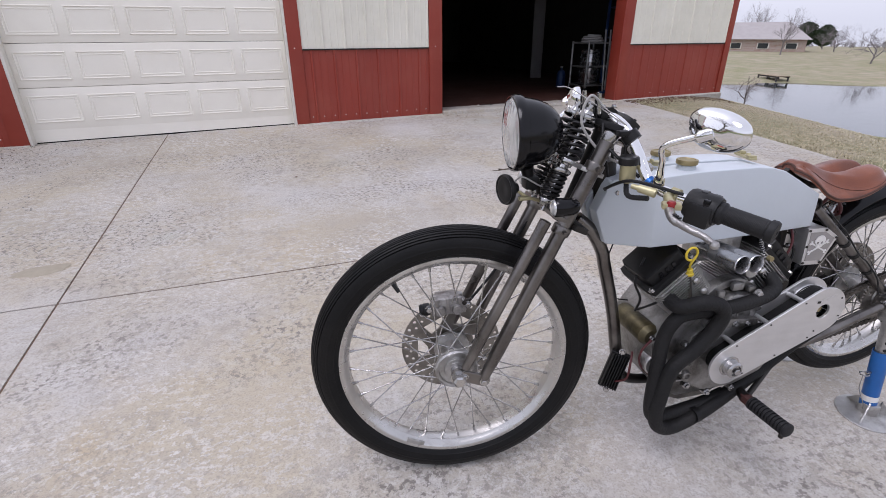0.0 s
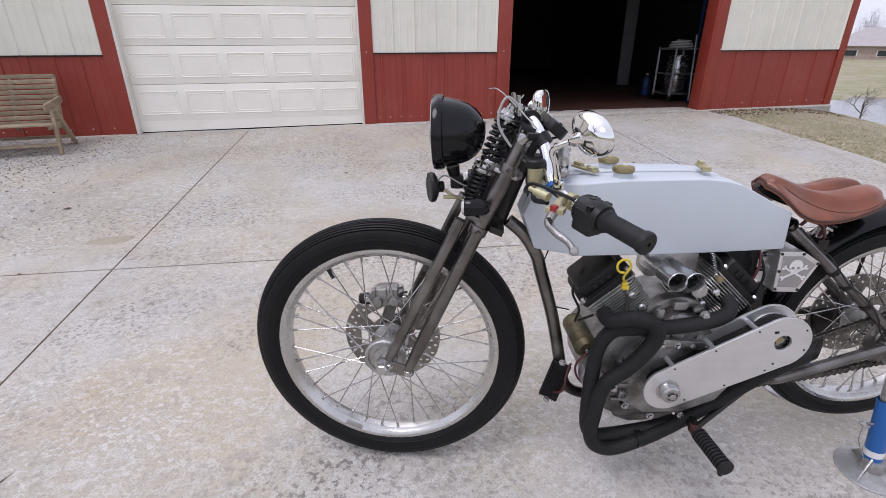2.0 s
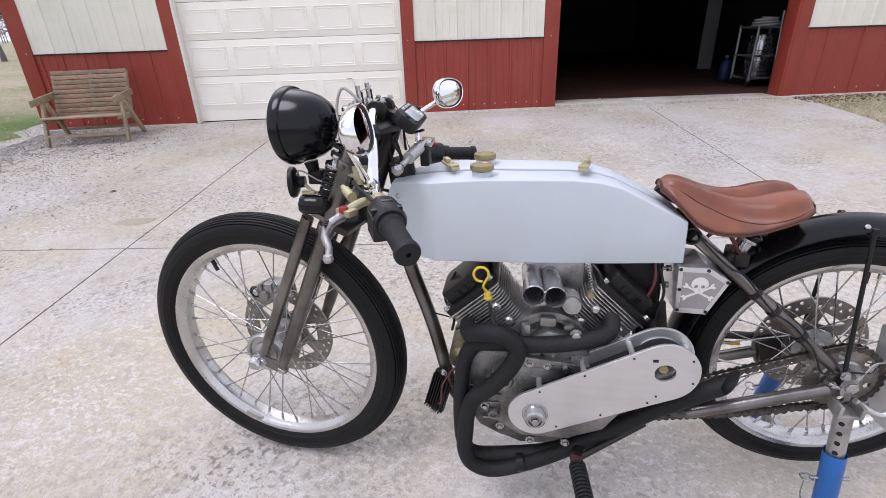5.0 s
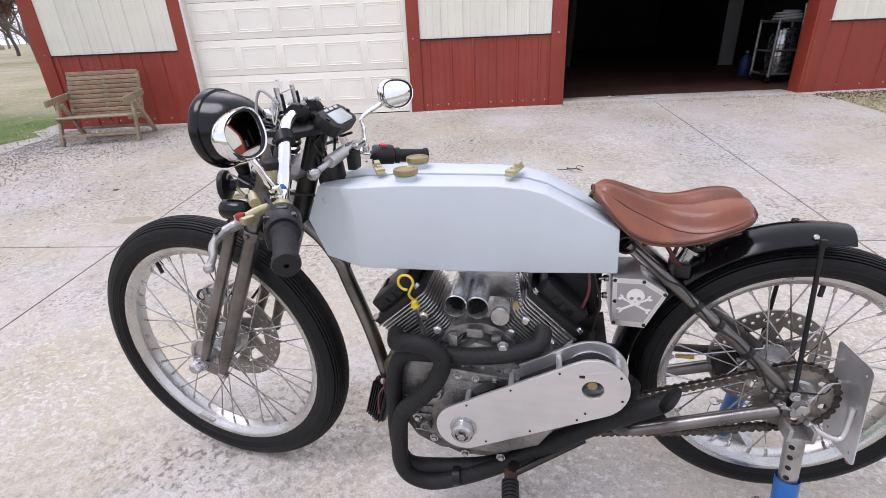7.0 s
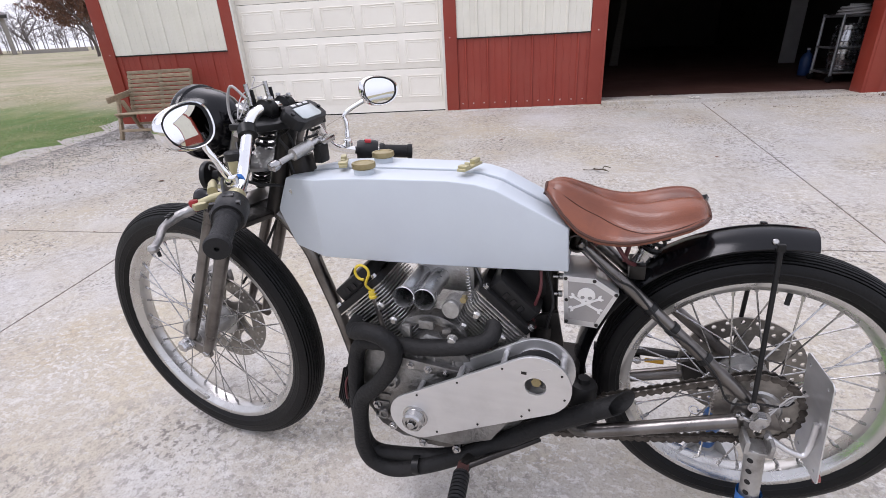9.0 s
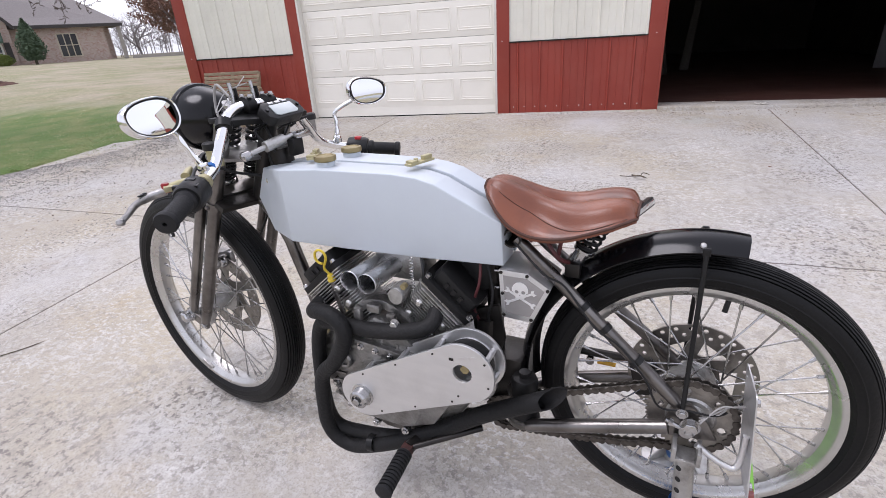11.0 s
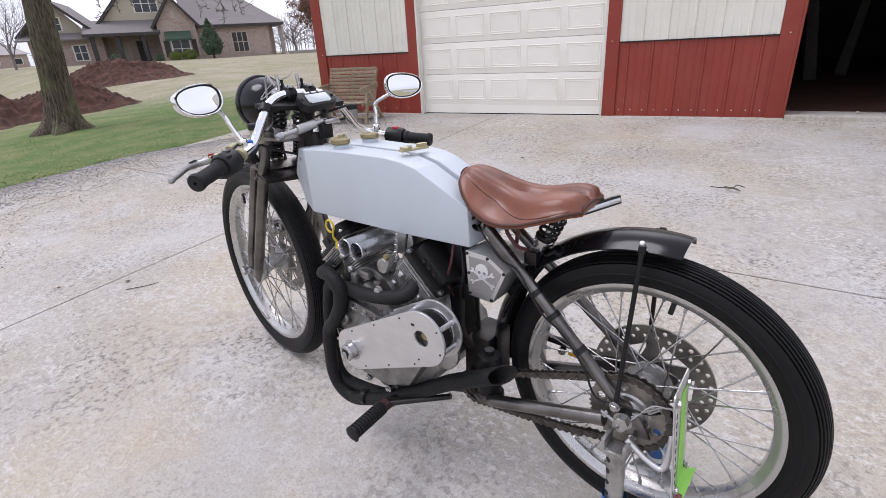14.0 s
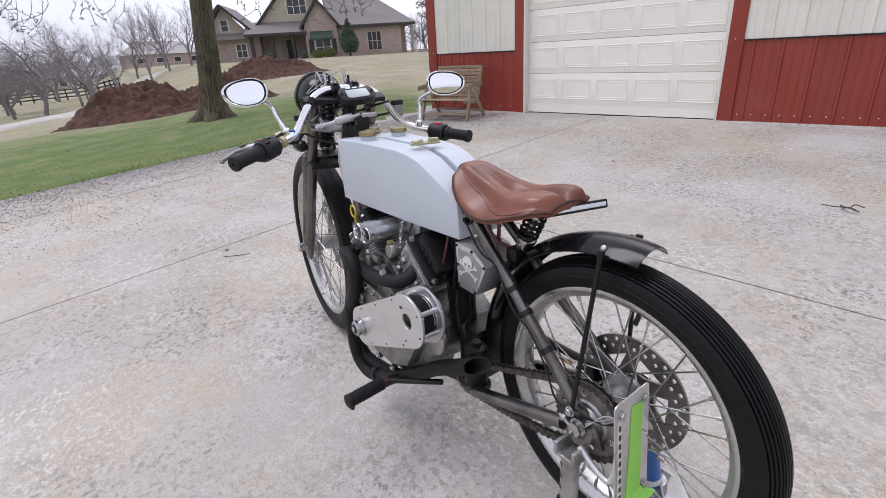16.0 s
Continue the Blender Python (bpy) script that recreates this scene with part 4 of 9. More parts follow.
# --- springer fork ---
legR0, legR1 = V((1.300, 0.126, 0.290)), V((1.043, 0.136, 0.868))
legF0, legF1 = V((1.346, 0.120, 0.322)), V((1.170, 0.133, 0.696))
fork = part("fork", tube(B(), [V((1.075, 0.036, 0.66)), V((0.985, 0.034, 0.90))], 0.021, 20), "dark_steel", bike, "bare steel springer front fork")
for f in (V, other):
    t = tube(B(), [f(legR0), f(legR0 * 0.86 + legR1 * 0.14), f(legR1)], [0.0125, 0.0165, 0.0165], 18)
    part("rigid_leg", t, "raw_steel", fork, "bare steel tube")
    t = tube(B(), [f(legF0), f(legF0 * 0.86 + legF1 * 0.14), f(legF1)], [0.0105, 0.0135, 0.0135], 18)
    part("sprung_leg", t, "raw_steel", fork, "bare steel tube")
    tp = f(legR1)
    td = (f(legR1) - f(legR0)).normalized()
    part("leg_cap", lathe(B(), [(0.0165, -0.004), (0.0178, 0.0), (0.0178, 0.014), (0.013, 0.017), (0.0, 0.017)], frame_to(tp, td), 20), "steel", fork)
    # leading link
    a, c = f((1.300, 0.126, 0.284)), f((1.366, 0.122, 0.309))
    d = (c - a).normalized()
    up = V((0, 0, 1))
    lm = frame_to((a + c) / 2, SN, d)
    ln = (c - a).length / 2
    out = [(ln + 0.0135 * math.cos(x), 0.0135 * math.sin(x)) for x in [radians(-90 + 18 * k) for k in range(11)]] + [(-ln + 0.0135 * math.cos(x), 0.0135 * math.sin(x)) for x in [radians(90 + 18 * k) for k in range(11)]]
    t = pierced(B(), out, [circle(0.004, 10, 0.006, 0)], 0.008, lm, 0.002)
    lk = part("leading_link", t, "raw_steel", fork)
    t = hexbolt(B(), a + SN * 0.006 * (1 if f is V else -1), SN * (1 if f is V else -1), 0.0075, 0.007)
    part("pivot_bolt", t, "steel", lk)
    mid = f(legF0 + V((0.002, 0, -0.02)))
    t = hexbolt(B(), mid + SN * 0.006 * (1 if f is V else -1), SN * (1 if f is V else -1), 0.0065, 0.006)
    part("pivot_bolt", t, "steel", lk)
    # springs: one below the bridge, one above, on one rod
    s0, s1, s2, s3 = (f(p) for p in ((1.141, 0.073, 0.728), (1.117, 0.073, 0.790), (1.099, 0.073, 0.818), (1.067, 0.073, 0.903)))
    ax = (s3 - s0).normalized()
    t = tube(B(), [s0 - ax * 0.03, s3 + ax * 0.032], 0.006, 12)
    lathe(t, [(0, 0), (0.0085, 0), (0.0085, 0.010), (0, 0.010)], frame_to(s3 + ax * 0.014, ax), 6)
    part("spring_rod", t, "steel", fork)
    part("lower_spring", spring(B(), s0, s1, 0.0195, 0.0038, 6.5), "black_satin", fork, "black coil spring")
    part("upper_spring", spring(B(), s2, s3, 0.0205, 0.0042, 6.0), "black_satin", fork, "black coil spring")
    for p, s in ((s0, -1), (s1, 1), (s2, -1), (s3, 1)):
        t = lathe(B(), [(0.007, 0), (0.0235, 0), (0.0245, 0.002), (0.0235, 0.008), (0.015, 0.011), (0.013, 0.018), (0.007, 0.018)], frame_to(p, ax * s), 22)
        part("spring_cup", t, "steel", fork)
    # clamp rings where the rigid legs meet the bridges
    for k in (0.90, 0.66):
        p = f(legR0.lerp(legR1, k))
        ld = (f(legR1) - f(legR0)).normalized()
        t = lathe(B(), [(0.0165, -0.010), (0.0205, -0.010), (0.0212, -0.008), (0.0212, 0.008), (0.0205, 0.010), (0.0165, 0.010)], frame_to(p, ld), 24, caps=False)
        hexbolt(t, p + SN * 0.020 * (1 if f is V else -1), SN * (1 if f is V else -1), 0.0045, 0.006)
        part("clamp_ring", t, "raw_steel", fork)
# bridges: plates across the fork
ax = V((-0.39, 0, 0.92)).normalized()


def bridge(name, c, pts, h, mat):
    bmx = frame_to(c, ax, SN.cross(ax) * -1)
    t = prism(B(), pts, h, bmx @ Matrix.Translation((0, 0, -h / 2)), 0.0015)
    part(name, t, mat, fork)


bridge("upper_bridge", V((1.072, 0.036, 0.800)), [(-0.02, -0.105), (0.032, -0.112), (0.050, -0.06), (0.058, 0.06), (0.032, 0.112), (-0.02, 0.105), (-0.03, 0.05), (-0.03, -0.05)], 0.009, "cast_alu")
bridge("lower_yoke", V((1.135, 0.036, 0.700)), [(-0.012, -0.11), (0.028, -0.112), (0.034, -0.05), (0.034, 0.05), (0.028, 0.112), (-0.012, 0.11)], 0.010, "raw_steel")
bridge("lower_clamp", V((1.095, 0.036, 0.675)), [(-0.03, -0.06), (0.0, -0.118), (0.03, -0.118), (0.035, 0.0), (0.03, 0.118), (0.0, 0.118), (-0.03, 0.06)], 0.014, "dark_steel")
bridge("top_clamp", V((1.010, 0.036, 0.885)), [(-0.035, -0.05), (-0.005, -0.115), (0.03, -0.115), (0.04, 0.0), (0.03, 0.115), (-0.005, 0.115), (-0.035, 0.05)], 0.014, "black_satin")

# --- headlight, horn, indicators ---
HD = V((math.cos(STEER), -math.sin(STEER), -0.02)).normalized()
HC = V((1.166, 0.044, 0.868))
hm = frame_to(HC, HD, (0, 0, 1))
t = lathe(B(), [(0, -0.080), (0.018, -0.078), (0.036, -0.071), (0.051, -0.059), (0.063, -0.042), (0.071, -0.021), (0.0755, 0.0), (0.0775, 0.012), (0.0815, 0.014), (0.0835, 0.020), (0.0835, 0.030), (0.081, 0.036), (0.077, 0.037)], hm, 56, caps=False)
lamp = part("headlight", t, "black_gloss", bike, "gloss black round headlight bucket")
t = lathe(B(), [(0.0, 0.046), (0.03, 0.045), (0.06, 0.040), (0.079, 0.033), (0.079, 0.030)], hm, 48, caps=False)
part("lens", t, "lens_glass", lamp, "clear ribbed glass lens")
t = B()
for i in range(9):
    x = -0.064 + 0.016 * i
    hgt = math.sqrt(max(0.0, 0.072 ** 2 - x * x))
    tube(t, [hm @ V((-hgt, x, 0.0395 + 0.006 * (1 - (x / 0.07) ** 2) - 0.006)), hm @ V((0, x, 0.0395 + 0.006 * (1 - (x / 0.07) ** 2))), hm @ V((hgt, x, 0.0395 + 0.006 * (1 - (x / 0.07) ** 2) - 0.006))], 0.0014, 5)
part("lens_rib", t, "lens_glass", lamp)
t = lathe(B(), [(0.0, -0.0785), (0.012, -0.0785), (0.014, -0.076)], hm @ Matrix.Translation((0.012, 0.0, -0.001)), 16, caps=False)
part("lamp_boss", t, "black_satin", lamp)
t = tube(B(), [HC + V((-0.006, 0, -0.078)), HC + V((-0.012, 0, -0.105))], [0.016, 0.012], 14)
box(t, HC + V((-0.016, 0, -0.112)), (0.03, 0.034, 0.03), None, 0.004)
part("headlight_mount", t, "black_satin", lamp)
t = tube(B(), [HC + V((-0.016, 0.01, -0.115)), V((1.13, 0.04, 0.755)), V((1.12, 0.04, 0.70))], 0.006, 10)
part("mount_stay", t, "dark_steel", lamp)

hp = V((1.232, 0.045, 0.748))
hm2 = frame_to(hp, (0.95, 0.22, 0.0))
t = lathe(B(), [(0, -0.026), (0.013, -0.026), (0.014, -0.012), (0.024, -0.010), (0.034, -0.004), (0.036, 0.003), (0.034, 0.008), (0.030, 0.006), (0.022, 0.009), (0.010, 0.006), (0, 0.007)], hm2, 32)
horn = part("horn", t, "black_satin", bike, "small black disc horn")
t = tube(B(), [hp + V((-0.02, 0, 0)), hp + V((-0.045, 0.01, -0.018)), V((1.14, 0.05, 0.712))], 0.004, 8)
box(t, hp + V((-0.04, 0.016, -0.02)), (0.03, 0.012, 0.008), None, 0.002)
part("horn_bracket", t, "gold_zinc", horn)
t = tube(B(), smooth_path([hp + V((-0.012, 0.01, 0.018)), hp + V((-0.03, 0.02, 0.032)), hp + V((-0.075, 0.02, 0.008)), V((1.12, 0.05, 0.75))], 5), 0.002, 6)
part("horn_wire", t, "wire_grey", horn)
for f in (V, other):
    c = f((1.128, 0.165, 0.742))
    fd = HD
    m = frame_to(c, fd)
    t = lathe(B(), [(0, -0.034), (0.010, -0.033), (0.0165, -0.026), (0.0195, -0.012), (0.0205, 0.006), (0.0205, 0.020), (0.019, 0.022)], m, 26)
    ind = part("indicator", t, "black_gloss", bike, "small black bullet indicator")
    part("indicator_lens", lathe(B(), [(0.0185, 0.021), (0.016, 0.026), (0.008, 0.029), (0, 0.0295)], m, 22, caps=False), "lens_glass", ind)
    part("indicator_stem", tube(B(), [c, c.lerp(f(legR0.lerp(legR1, 0.75)), 0.95)], 0.006, 8), "black_satin", ind)

# --- handlebar ---
BL = [(1.006, 0.04, 0.908), (1.006, 0.098, 0.906), (1.000, 0.142, 0.888), (0.990, 0.178, 0.848), (0.982, 0.214, 0.800), (0.966, 0.254, 0.782), (0.936, 0.312, 0.772), (0.878, 0.420, 0.755)]
BR = [(1.006, 0.04, 0.908), (1.006, -0.03, 0.902), (1.004, -0.075, 0.882), (1.004, -0.115, 0.838), (1.004, -0.155, 0.790), (0.998, -0.205, 0.765), (0.962, -0.272, 0.745), (0.850, -0.318, 0.735)]
t = tube(B(), smooth_path(BL, 6), 0.0118, 16)
bar = part("handlebar", t, "chrome", bike, "chromed low handlebar bent down to the grips")
part("bar_end_tube", tube(B(), smooth_path(BR, 6), 0.0118, 16), "chrome", bar)
for pts, nm in ((BL, 1), (BR, -1)):
    a, c = V(pts[-2]), V(pts[-1])
    d = (c - a).normalized()
    st = a.lerp(c, 0.28) if nm == 1 else a.lerp(c, 0.34)
    g = frame_to(st, d)
    L_ = (c - st).length + 0.012
    prof = [(0.013, 0), (0.0205, 0.0), (0.0215, 0.004), (0.0215, 0.012), (0.0175, 0.016)]
    for i in range(26):
        z = 0.018 + (L_ - 0.036) * i / 26
        prof += [(0.0172, z), (0.0178, z + 0.0012), (0.0178, z + 0.0026), (0.0172, z + 0.0036)]
    prof += [(0.0178, L_ - 0.014), (0.0205, L_ - 0.012), (0.021, L_ - 0.004), (0.019, L_), (0.004, L_ + 0.001), (0.0035, L_ - 0.006), (0, L_ - 0.006)]
    part("grip", lathe(B(), prof, g, 28), "grip_rubber", bar, "black ribbed rubber grip")
    # switch housing
    sm_ = frame_to(a.lerp(c, 0.10), d, V((0, 0, 1)))
    t = lathe(B(), [(0.013, -0.032), (0.026, -0.032), (0.029, -0.026), (0.0295, 0.018), (0.026, 0.026), (0.013, 0.026)], sm_, 24)
    box(t, (-0.010, 0.012 * nm, 0.0), (0.044, 0.036, 0.046), sm_, 0.006)
    sw = part("switch_housing", t, "black_plastic", bar, "black plastic switch housing")
    t = B()
    box(t, (0.026, -0.002, -0.008), (0.008, 0.018, 0.012), sm_, 0.002)
    box(t, (0.018, 0.022 * nm, 0.008), (0.012, 0.012, 0.012), sm_, 0.003)
    box(t, (0.020, -0.018, 0.010), (0.010, 0.010, 0.014), sm_, 0.002)
    part("switch_button", t, "black_gloss", sw)
    if nm == -1:
        t = box(B(), (0.027, 0.004, -0.002), (0.010, 0.022, 0.018), sm_, 0.003)
        part("kill_switch", t, "red_plastic", sw, "red engine stop switch")

# clutch side: perch, adjuster, lever, reservoir
pv = V((1.000, 0.318, 0.778))
t = B()
tube(t, smooth_path([V((0.962, 0.262, 0.782)), V((0.985, 0.285, 0.783)), pv], 5), [0.0085] * 11, 12)
lathe(t, [(0.0125, -0.008), (0.0165, -0.008), (0.0165, 0.008), (0.0125, 0.008)], frame_to(V((0.958, 0.270, 0.779)), V((-0.5, 0.95, -0.15))), 20)
box(t, (0, 0, 0), (0.022, 0.034, 0.012), frame_to(pv, (0, 0, 1), (0.5, 0.85, 0)), 0.003)
perch = part("lever_perch", t, "gold_zinc", bar, "dull gold lever perch")
t = tube(B(), [V((1.004, 0.274, 0.789)), V((1.024, 0.248, 0.794))], [0.0092, 0.0082], 14)
tube(t, [V((1.024, 0.248, 0.794)), V((1.033, 0.236, 0.796))], 0.0052, 10)
part("cable_adjuster", t, "gold_zinc", perch)
t = B()
lathe(t, [(0, -0.009), (0.0075, -0.009), (0.0085, 0.007), (0.0065, 0.010), (0, 0.010)], frame_to(pv + V((0.004, 0.004, 0)), (0, 0, 1)), 18)
part("lever_pivot", t, "red_anodised", perch, "red anodised lever pivot")
lv = [(pv.x + 0.006, pv.y + 0.004, 0.772), (1.020, 0.352, 0.766), (1.016, 0.385, 0.760), (1.000, 0.412, 0.752), (0.995, 0.432, 0.744)]
t = tube(B(), smooth_path(lv, 5), [0.0088] * 3 + [0.0082] * 5 + [0.0066] * 6 + [0.0058] * 7, 12)
lathe(t, [(0, -0.007), (0.0065, -0.0055), (0.0085, 0), (0.0065, 0.0055), (0, 0.007)], frame_to(V(lv[-1]), (0, 0, 1)), 16)
part("lever", t, "caliper_alu", perch, "brushed aluminium lever with a ball end")
# lever is not pierced: dark discs give the shade of its drilled holes
t = B()
for k in (0.15, 0.32, 0.5):
    p = V(lv[1]).lerp(V(lv[2]), k)
    lathe(t, [(0, 0), (0.004, 0), (0.004, 0.0022), (0, 0.0022)], frame_to(p + V((0.002, 0, 0.0092)), (0, 0, 1)), 12)
part("lever_hole", t, "black_plastic", perch, "dark disc standing in for a drilled lightening hole")
rs = V((1.012, 0.185, 0.815))
t = lathe(B(), [(0, -0.026), (0.015, -0.025), (0.0165, -0.021), (0.0165, 0.012), (0, 0.012)], frame_to(rs, (0.05, 0, 1)), 24)
resv = part("fluid_reservoir", t, "gold_zinc", bar, "amber brake fluid reservoir with black cap")
part("cap", lathe(B(), [(0, 0.012), (0.0195, 0.012), (0.0205, 0.015), (0.0205, 0.026), (0.018, 0.029), (0, 0.029)], frame_to(rs, (0.05, 0, 1)), 26), "black_plastic", resv)
part("hose", tube(B(), smooth_path([rs + V((0, 0, -0.026)), rs + V((0.004, 0.02, -0.05)), rs + V((-0.014, 0.06, -0.045))], 5), 0.0055, 8), "black_plastic", resv)
rs2 = V((1.034, -0.165, 0.828))
t = lathe(B(), [(0, -0.026), (0.018, -0.025), (0.019, 0.012), (0, 0.012)], frame_to(rs2, (0.05, 0, 1)), 24)
resv = part("brake_reservoir", t, "cast_alu", bar)
part("cap", lathe(B(), [(0, 0.012), (0.0225, 0.012), (0.0225, 0.026), (0.019, 0.029), (0, 0.029)], frame_to(rs2, (0.05, 0, 1)), 26), "black_plastic", resv)
# bar clamps, studs
for y in (0.005, 0.07):
    m = frame_to(V((1.006, y, 0.906)), (0, 1, 0), (0, 0, 1))
    t = lathe(B(), [(0.0125, -0.012), (0.021, -0.012), (0.021, 0.012), (0.0125, 0.012)], m, 20)
    box(t, (1.004, y, 0.888), (0.03, 0.022, 0.026), None, 0.003)
    tube(t, [V((1.030, y, 0.885)), V((1.036, y, 0.945))], 0.0042, 8)
    part("bar_clamp", t, "black_satin", bar)
    t = hexbolt(B(), V((1.018, y, 0.925)), (0, 0, 1), 0.005, 0.006)
    hexbolt(t, V((0.992, y, 0.925)), (0, 0, 1), 0.005, 0.006)
    tube(t, [V((1.033, y + 0.012, 0.915)), V((1.038, y + 0.012, 0.958))], 0.0048, 10)
    part("clamp_bolt", t, "steel", bar)
t = lathe(B(), [(0.0125, -0.010), (0.0185, -0.010), (0.0185, 0.010), (0.0125, 0.010)], frame_to(V((0.9965, 0.156, 0.876)), V((-0.5, 0.7, -0.9))), 18)
box(t, (1.014, 0.158, 0.885), (0.03, 0.02, 0.012), None, 0.003)
part("cable_clip", t, "black_satin", bar)
t = lathe(B(), [(0.0125, -0.005), (0.0148, -0.005), (0.0148, 0.005), (0.0125, 0.005)], frame_to(V((0.983, 0.222, 0.794)), V((-0.3, 0.9, -0.4))), 18)
part("clamp_collar", t, "blue_anodised", bar, "blue anodised collar")


# --- mirrors ---
def mirror(base, bend, head, face, up, side, k_=1.0):
    stem = part("mirror", tube(B(), smooth_path([base, V(base).lerp(V(bend), 0.6), bend, V(bend).lerp(V(head), 0.7)], 6), [0.0075] * 4 + [0.0058] * 15, 14), "chrome", bike, "chromed round-backed mirror on a bent stem")
    m = frame_to(head, face, up)
    # an egg-shaped bowl: rim outline in local XY, dish behind
    out = [V((0.0335 * k_ * math.copysign(abs(math.sin(a)) ** 0.82, math.sin(a)) * (1 - 0.10 * math.cos(a)), side * 0.056 * k_ * math.copysign(abs(math.cos(a)) ** 0.88, math.cos(a)) * (1 + 0.10 * math.sin(a)), 0)) for a in [2 * math.pi * k / 44 for k in range(44)]]
    t, prev = B(), None
    for s, z in ((0.87, 0.0015), (0.90, 0.006), (0.95, 0.0075), (1.0, 0.003), (1.0, -0.005), (0.95, -0.012), (0.82, -0.019), (0.66, -0.021), (0.50, -0.026), (0.2, -0.029), (0.01, -0.0295)):
        cur = [t.verts.new(m @ V((p.x * s, p.y * s, z))) for p in out]
        if prev:
            for k in range(44):
                t.faces.new((prev[k], prev[(k + 1) % 44], cur[(k + 1) % 44], cur[k]))
        prev = cur
    t.faces.new(prev)
    part("mirror_shell", t, "chrome", stem)
    t = B()
    prev = None
    for s in (0.875, 0.70, 0.52, 0.34, 0.16):
        cur = [t.verts.new(m @ V((p.x * s, p.y * s, 0.0030 + (0.0036 * (1 - (s / 0.875) ** 2))))) for p in out]
        if prev:
            for k in range(44):
                t.faces.new((prev[k], prev[(k + 1) % 44], cur[(k + 1) % 44], cur[k]))
        prev = cur
    t.faces.new(prev)
    part("mirror_glass", t, "mirror_glass", stem, "slightly domed mirror glass")
    t = B()
    ra, rb = [[t.verts.new(m @ V((p.x * s, p.y * s, z))) for p in out] for s, z in ((0.90, 0.0062), (0.825, 0.0036))]
    for k in range(44):
        t.faces.new((ra[k], ra[(k + 1) % 44], rb[(k + 1) % 44], rb[k]))
    part("mirror_gasket", t, "grip_rubber", stem, "black rubber gasket round the glass")
    t = lathe(B(), [(0.011, -0.012), (0.012, 0.010), (0.008, 0.018)], frame_to(V(head) - V(face).normalized() * 0.027, V(bend) - V(head)), 16)
    part("mirror_joint", t, "chrome", stem)
    part("stem_nut", lathe(B(), [(0.011, -0.006), (0.0125, 0), (0.0105, 0.012), (0.008, 0.014)], frame_to(base, (0, 0, 1)), 14), "chrome", stem)


mirror((0.990, 0.249, 0.800), (1.012, 0.278, 0.880), (0.964, 0.350, 0.918), (-0.955, -0.09, 0.24), (0.25, 0.1, 1), 1, 1.08)
mirror((0.992, -0.213, 0.775), (0.992, -0.222, 0.855), (0.912, -0.272, 0.905), (-0.90, 0.38, 0.10), (0.1, -0.1, 1), -1, 1.14)

# --- speedometer and steering damper ---
sm_ = frame_to(V((0.962, 0.028, 0.905)), V((-0.62, 0.05, 0.78)), V((0, 1, 0)))
t = prism(B(), [(-0.058, -0.012), (-0.046, -0.026), (0.046, -0.026), (0.058, -0.012), (0.056, 0.018), (0.042, 0.028), (-0.042, 0.028), (-0.056, 0.018)], 0.026, sm_ @ Matrix.Translation((0, 0, -0.02)), 0.004)
spd = part("speedometer", t, "black_plastic", bike, "small black digital speedometer")
t = prism(B(), [(-0.034, -0.012), (0.034, -0.012), (0.036, 0.016), (0.028, 0.021), (-0.028, 0.021), (-0.036, 0.016)], 0.0022, sm_ @ Matrix.Translation((0, 0, 0.0062)), 0.0006)
part("display", t, "lcd", spd, "blank grey liquid crystal display")
for x in (-0.022, 0.0, 0.022):
    t = box(B(), (x, -0.019, 0.007), (0.015, 0.006, 0.003), sm_, 0.001)
    part("speedometer_button", t, "brushed_alu", spd)
for x in (-0.049, 0.049):
    t = lathe(B(), [(0, 0), (0.004, 0), (0.004, 0.003), (0, 0.0035)], sm_ @ Matrix.Translation((x, 0.0, 0.006)), 12)
    part("warning_lamp", t, "black_gloss", spd)
dA, dB = V((0.955, 0.150, 0.812)), V((0.925, 0.030, 0.838))
t = tube(B(), [dA, dA.lerp(dB, 0.30), dA.lerp(dB, 0.31), dA.lerp(dB, 0.72), dA.lerp(dB, 0.73), dB], [0.006, 0.006, 0.0125, 0.0125, 0.006, 0.006], 16)
damp = part("steering_damper", t, "cast_alu", bike, "cast aluminium steering damper")
t = lathe(B(), [(0, 0), (0.008, 0), (0.011, 0.008), (0.011, 0.02), (0.006, 0.024), (0, 0.024)], frame_to(dA, dA - dB), 18)
part("damper_end", t, "steel", damp)
part("damper_lug", box(B(), dB + V((0, -0.012, -0.004)), (0.03, 0.05, 0.014), None, 0.004), "steel", damp)
t = box(B(), (0.925, 0.036, 0.808), (0.020, 0.036, 0.040), None, 0.005)
part("damper_post", t, "black_satin", damp)
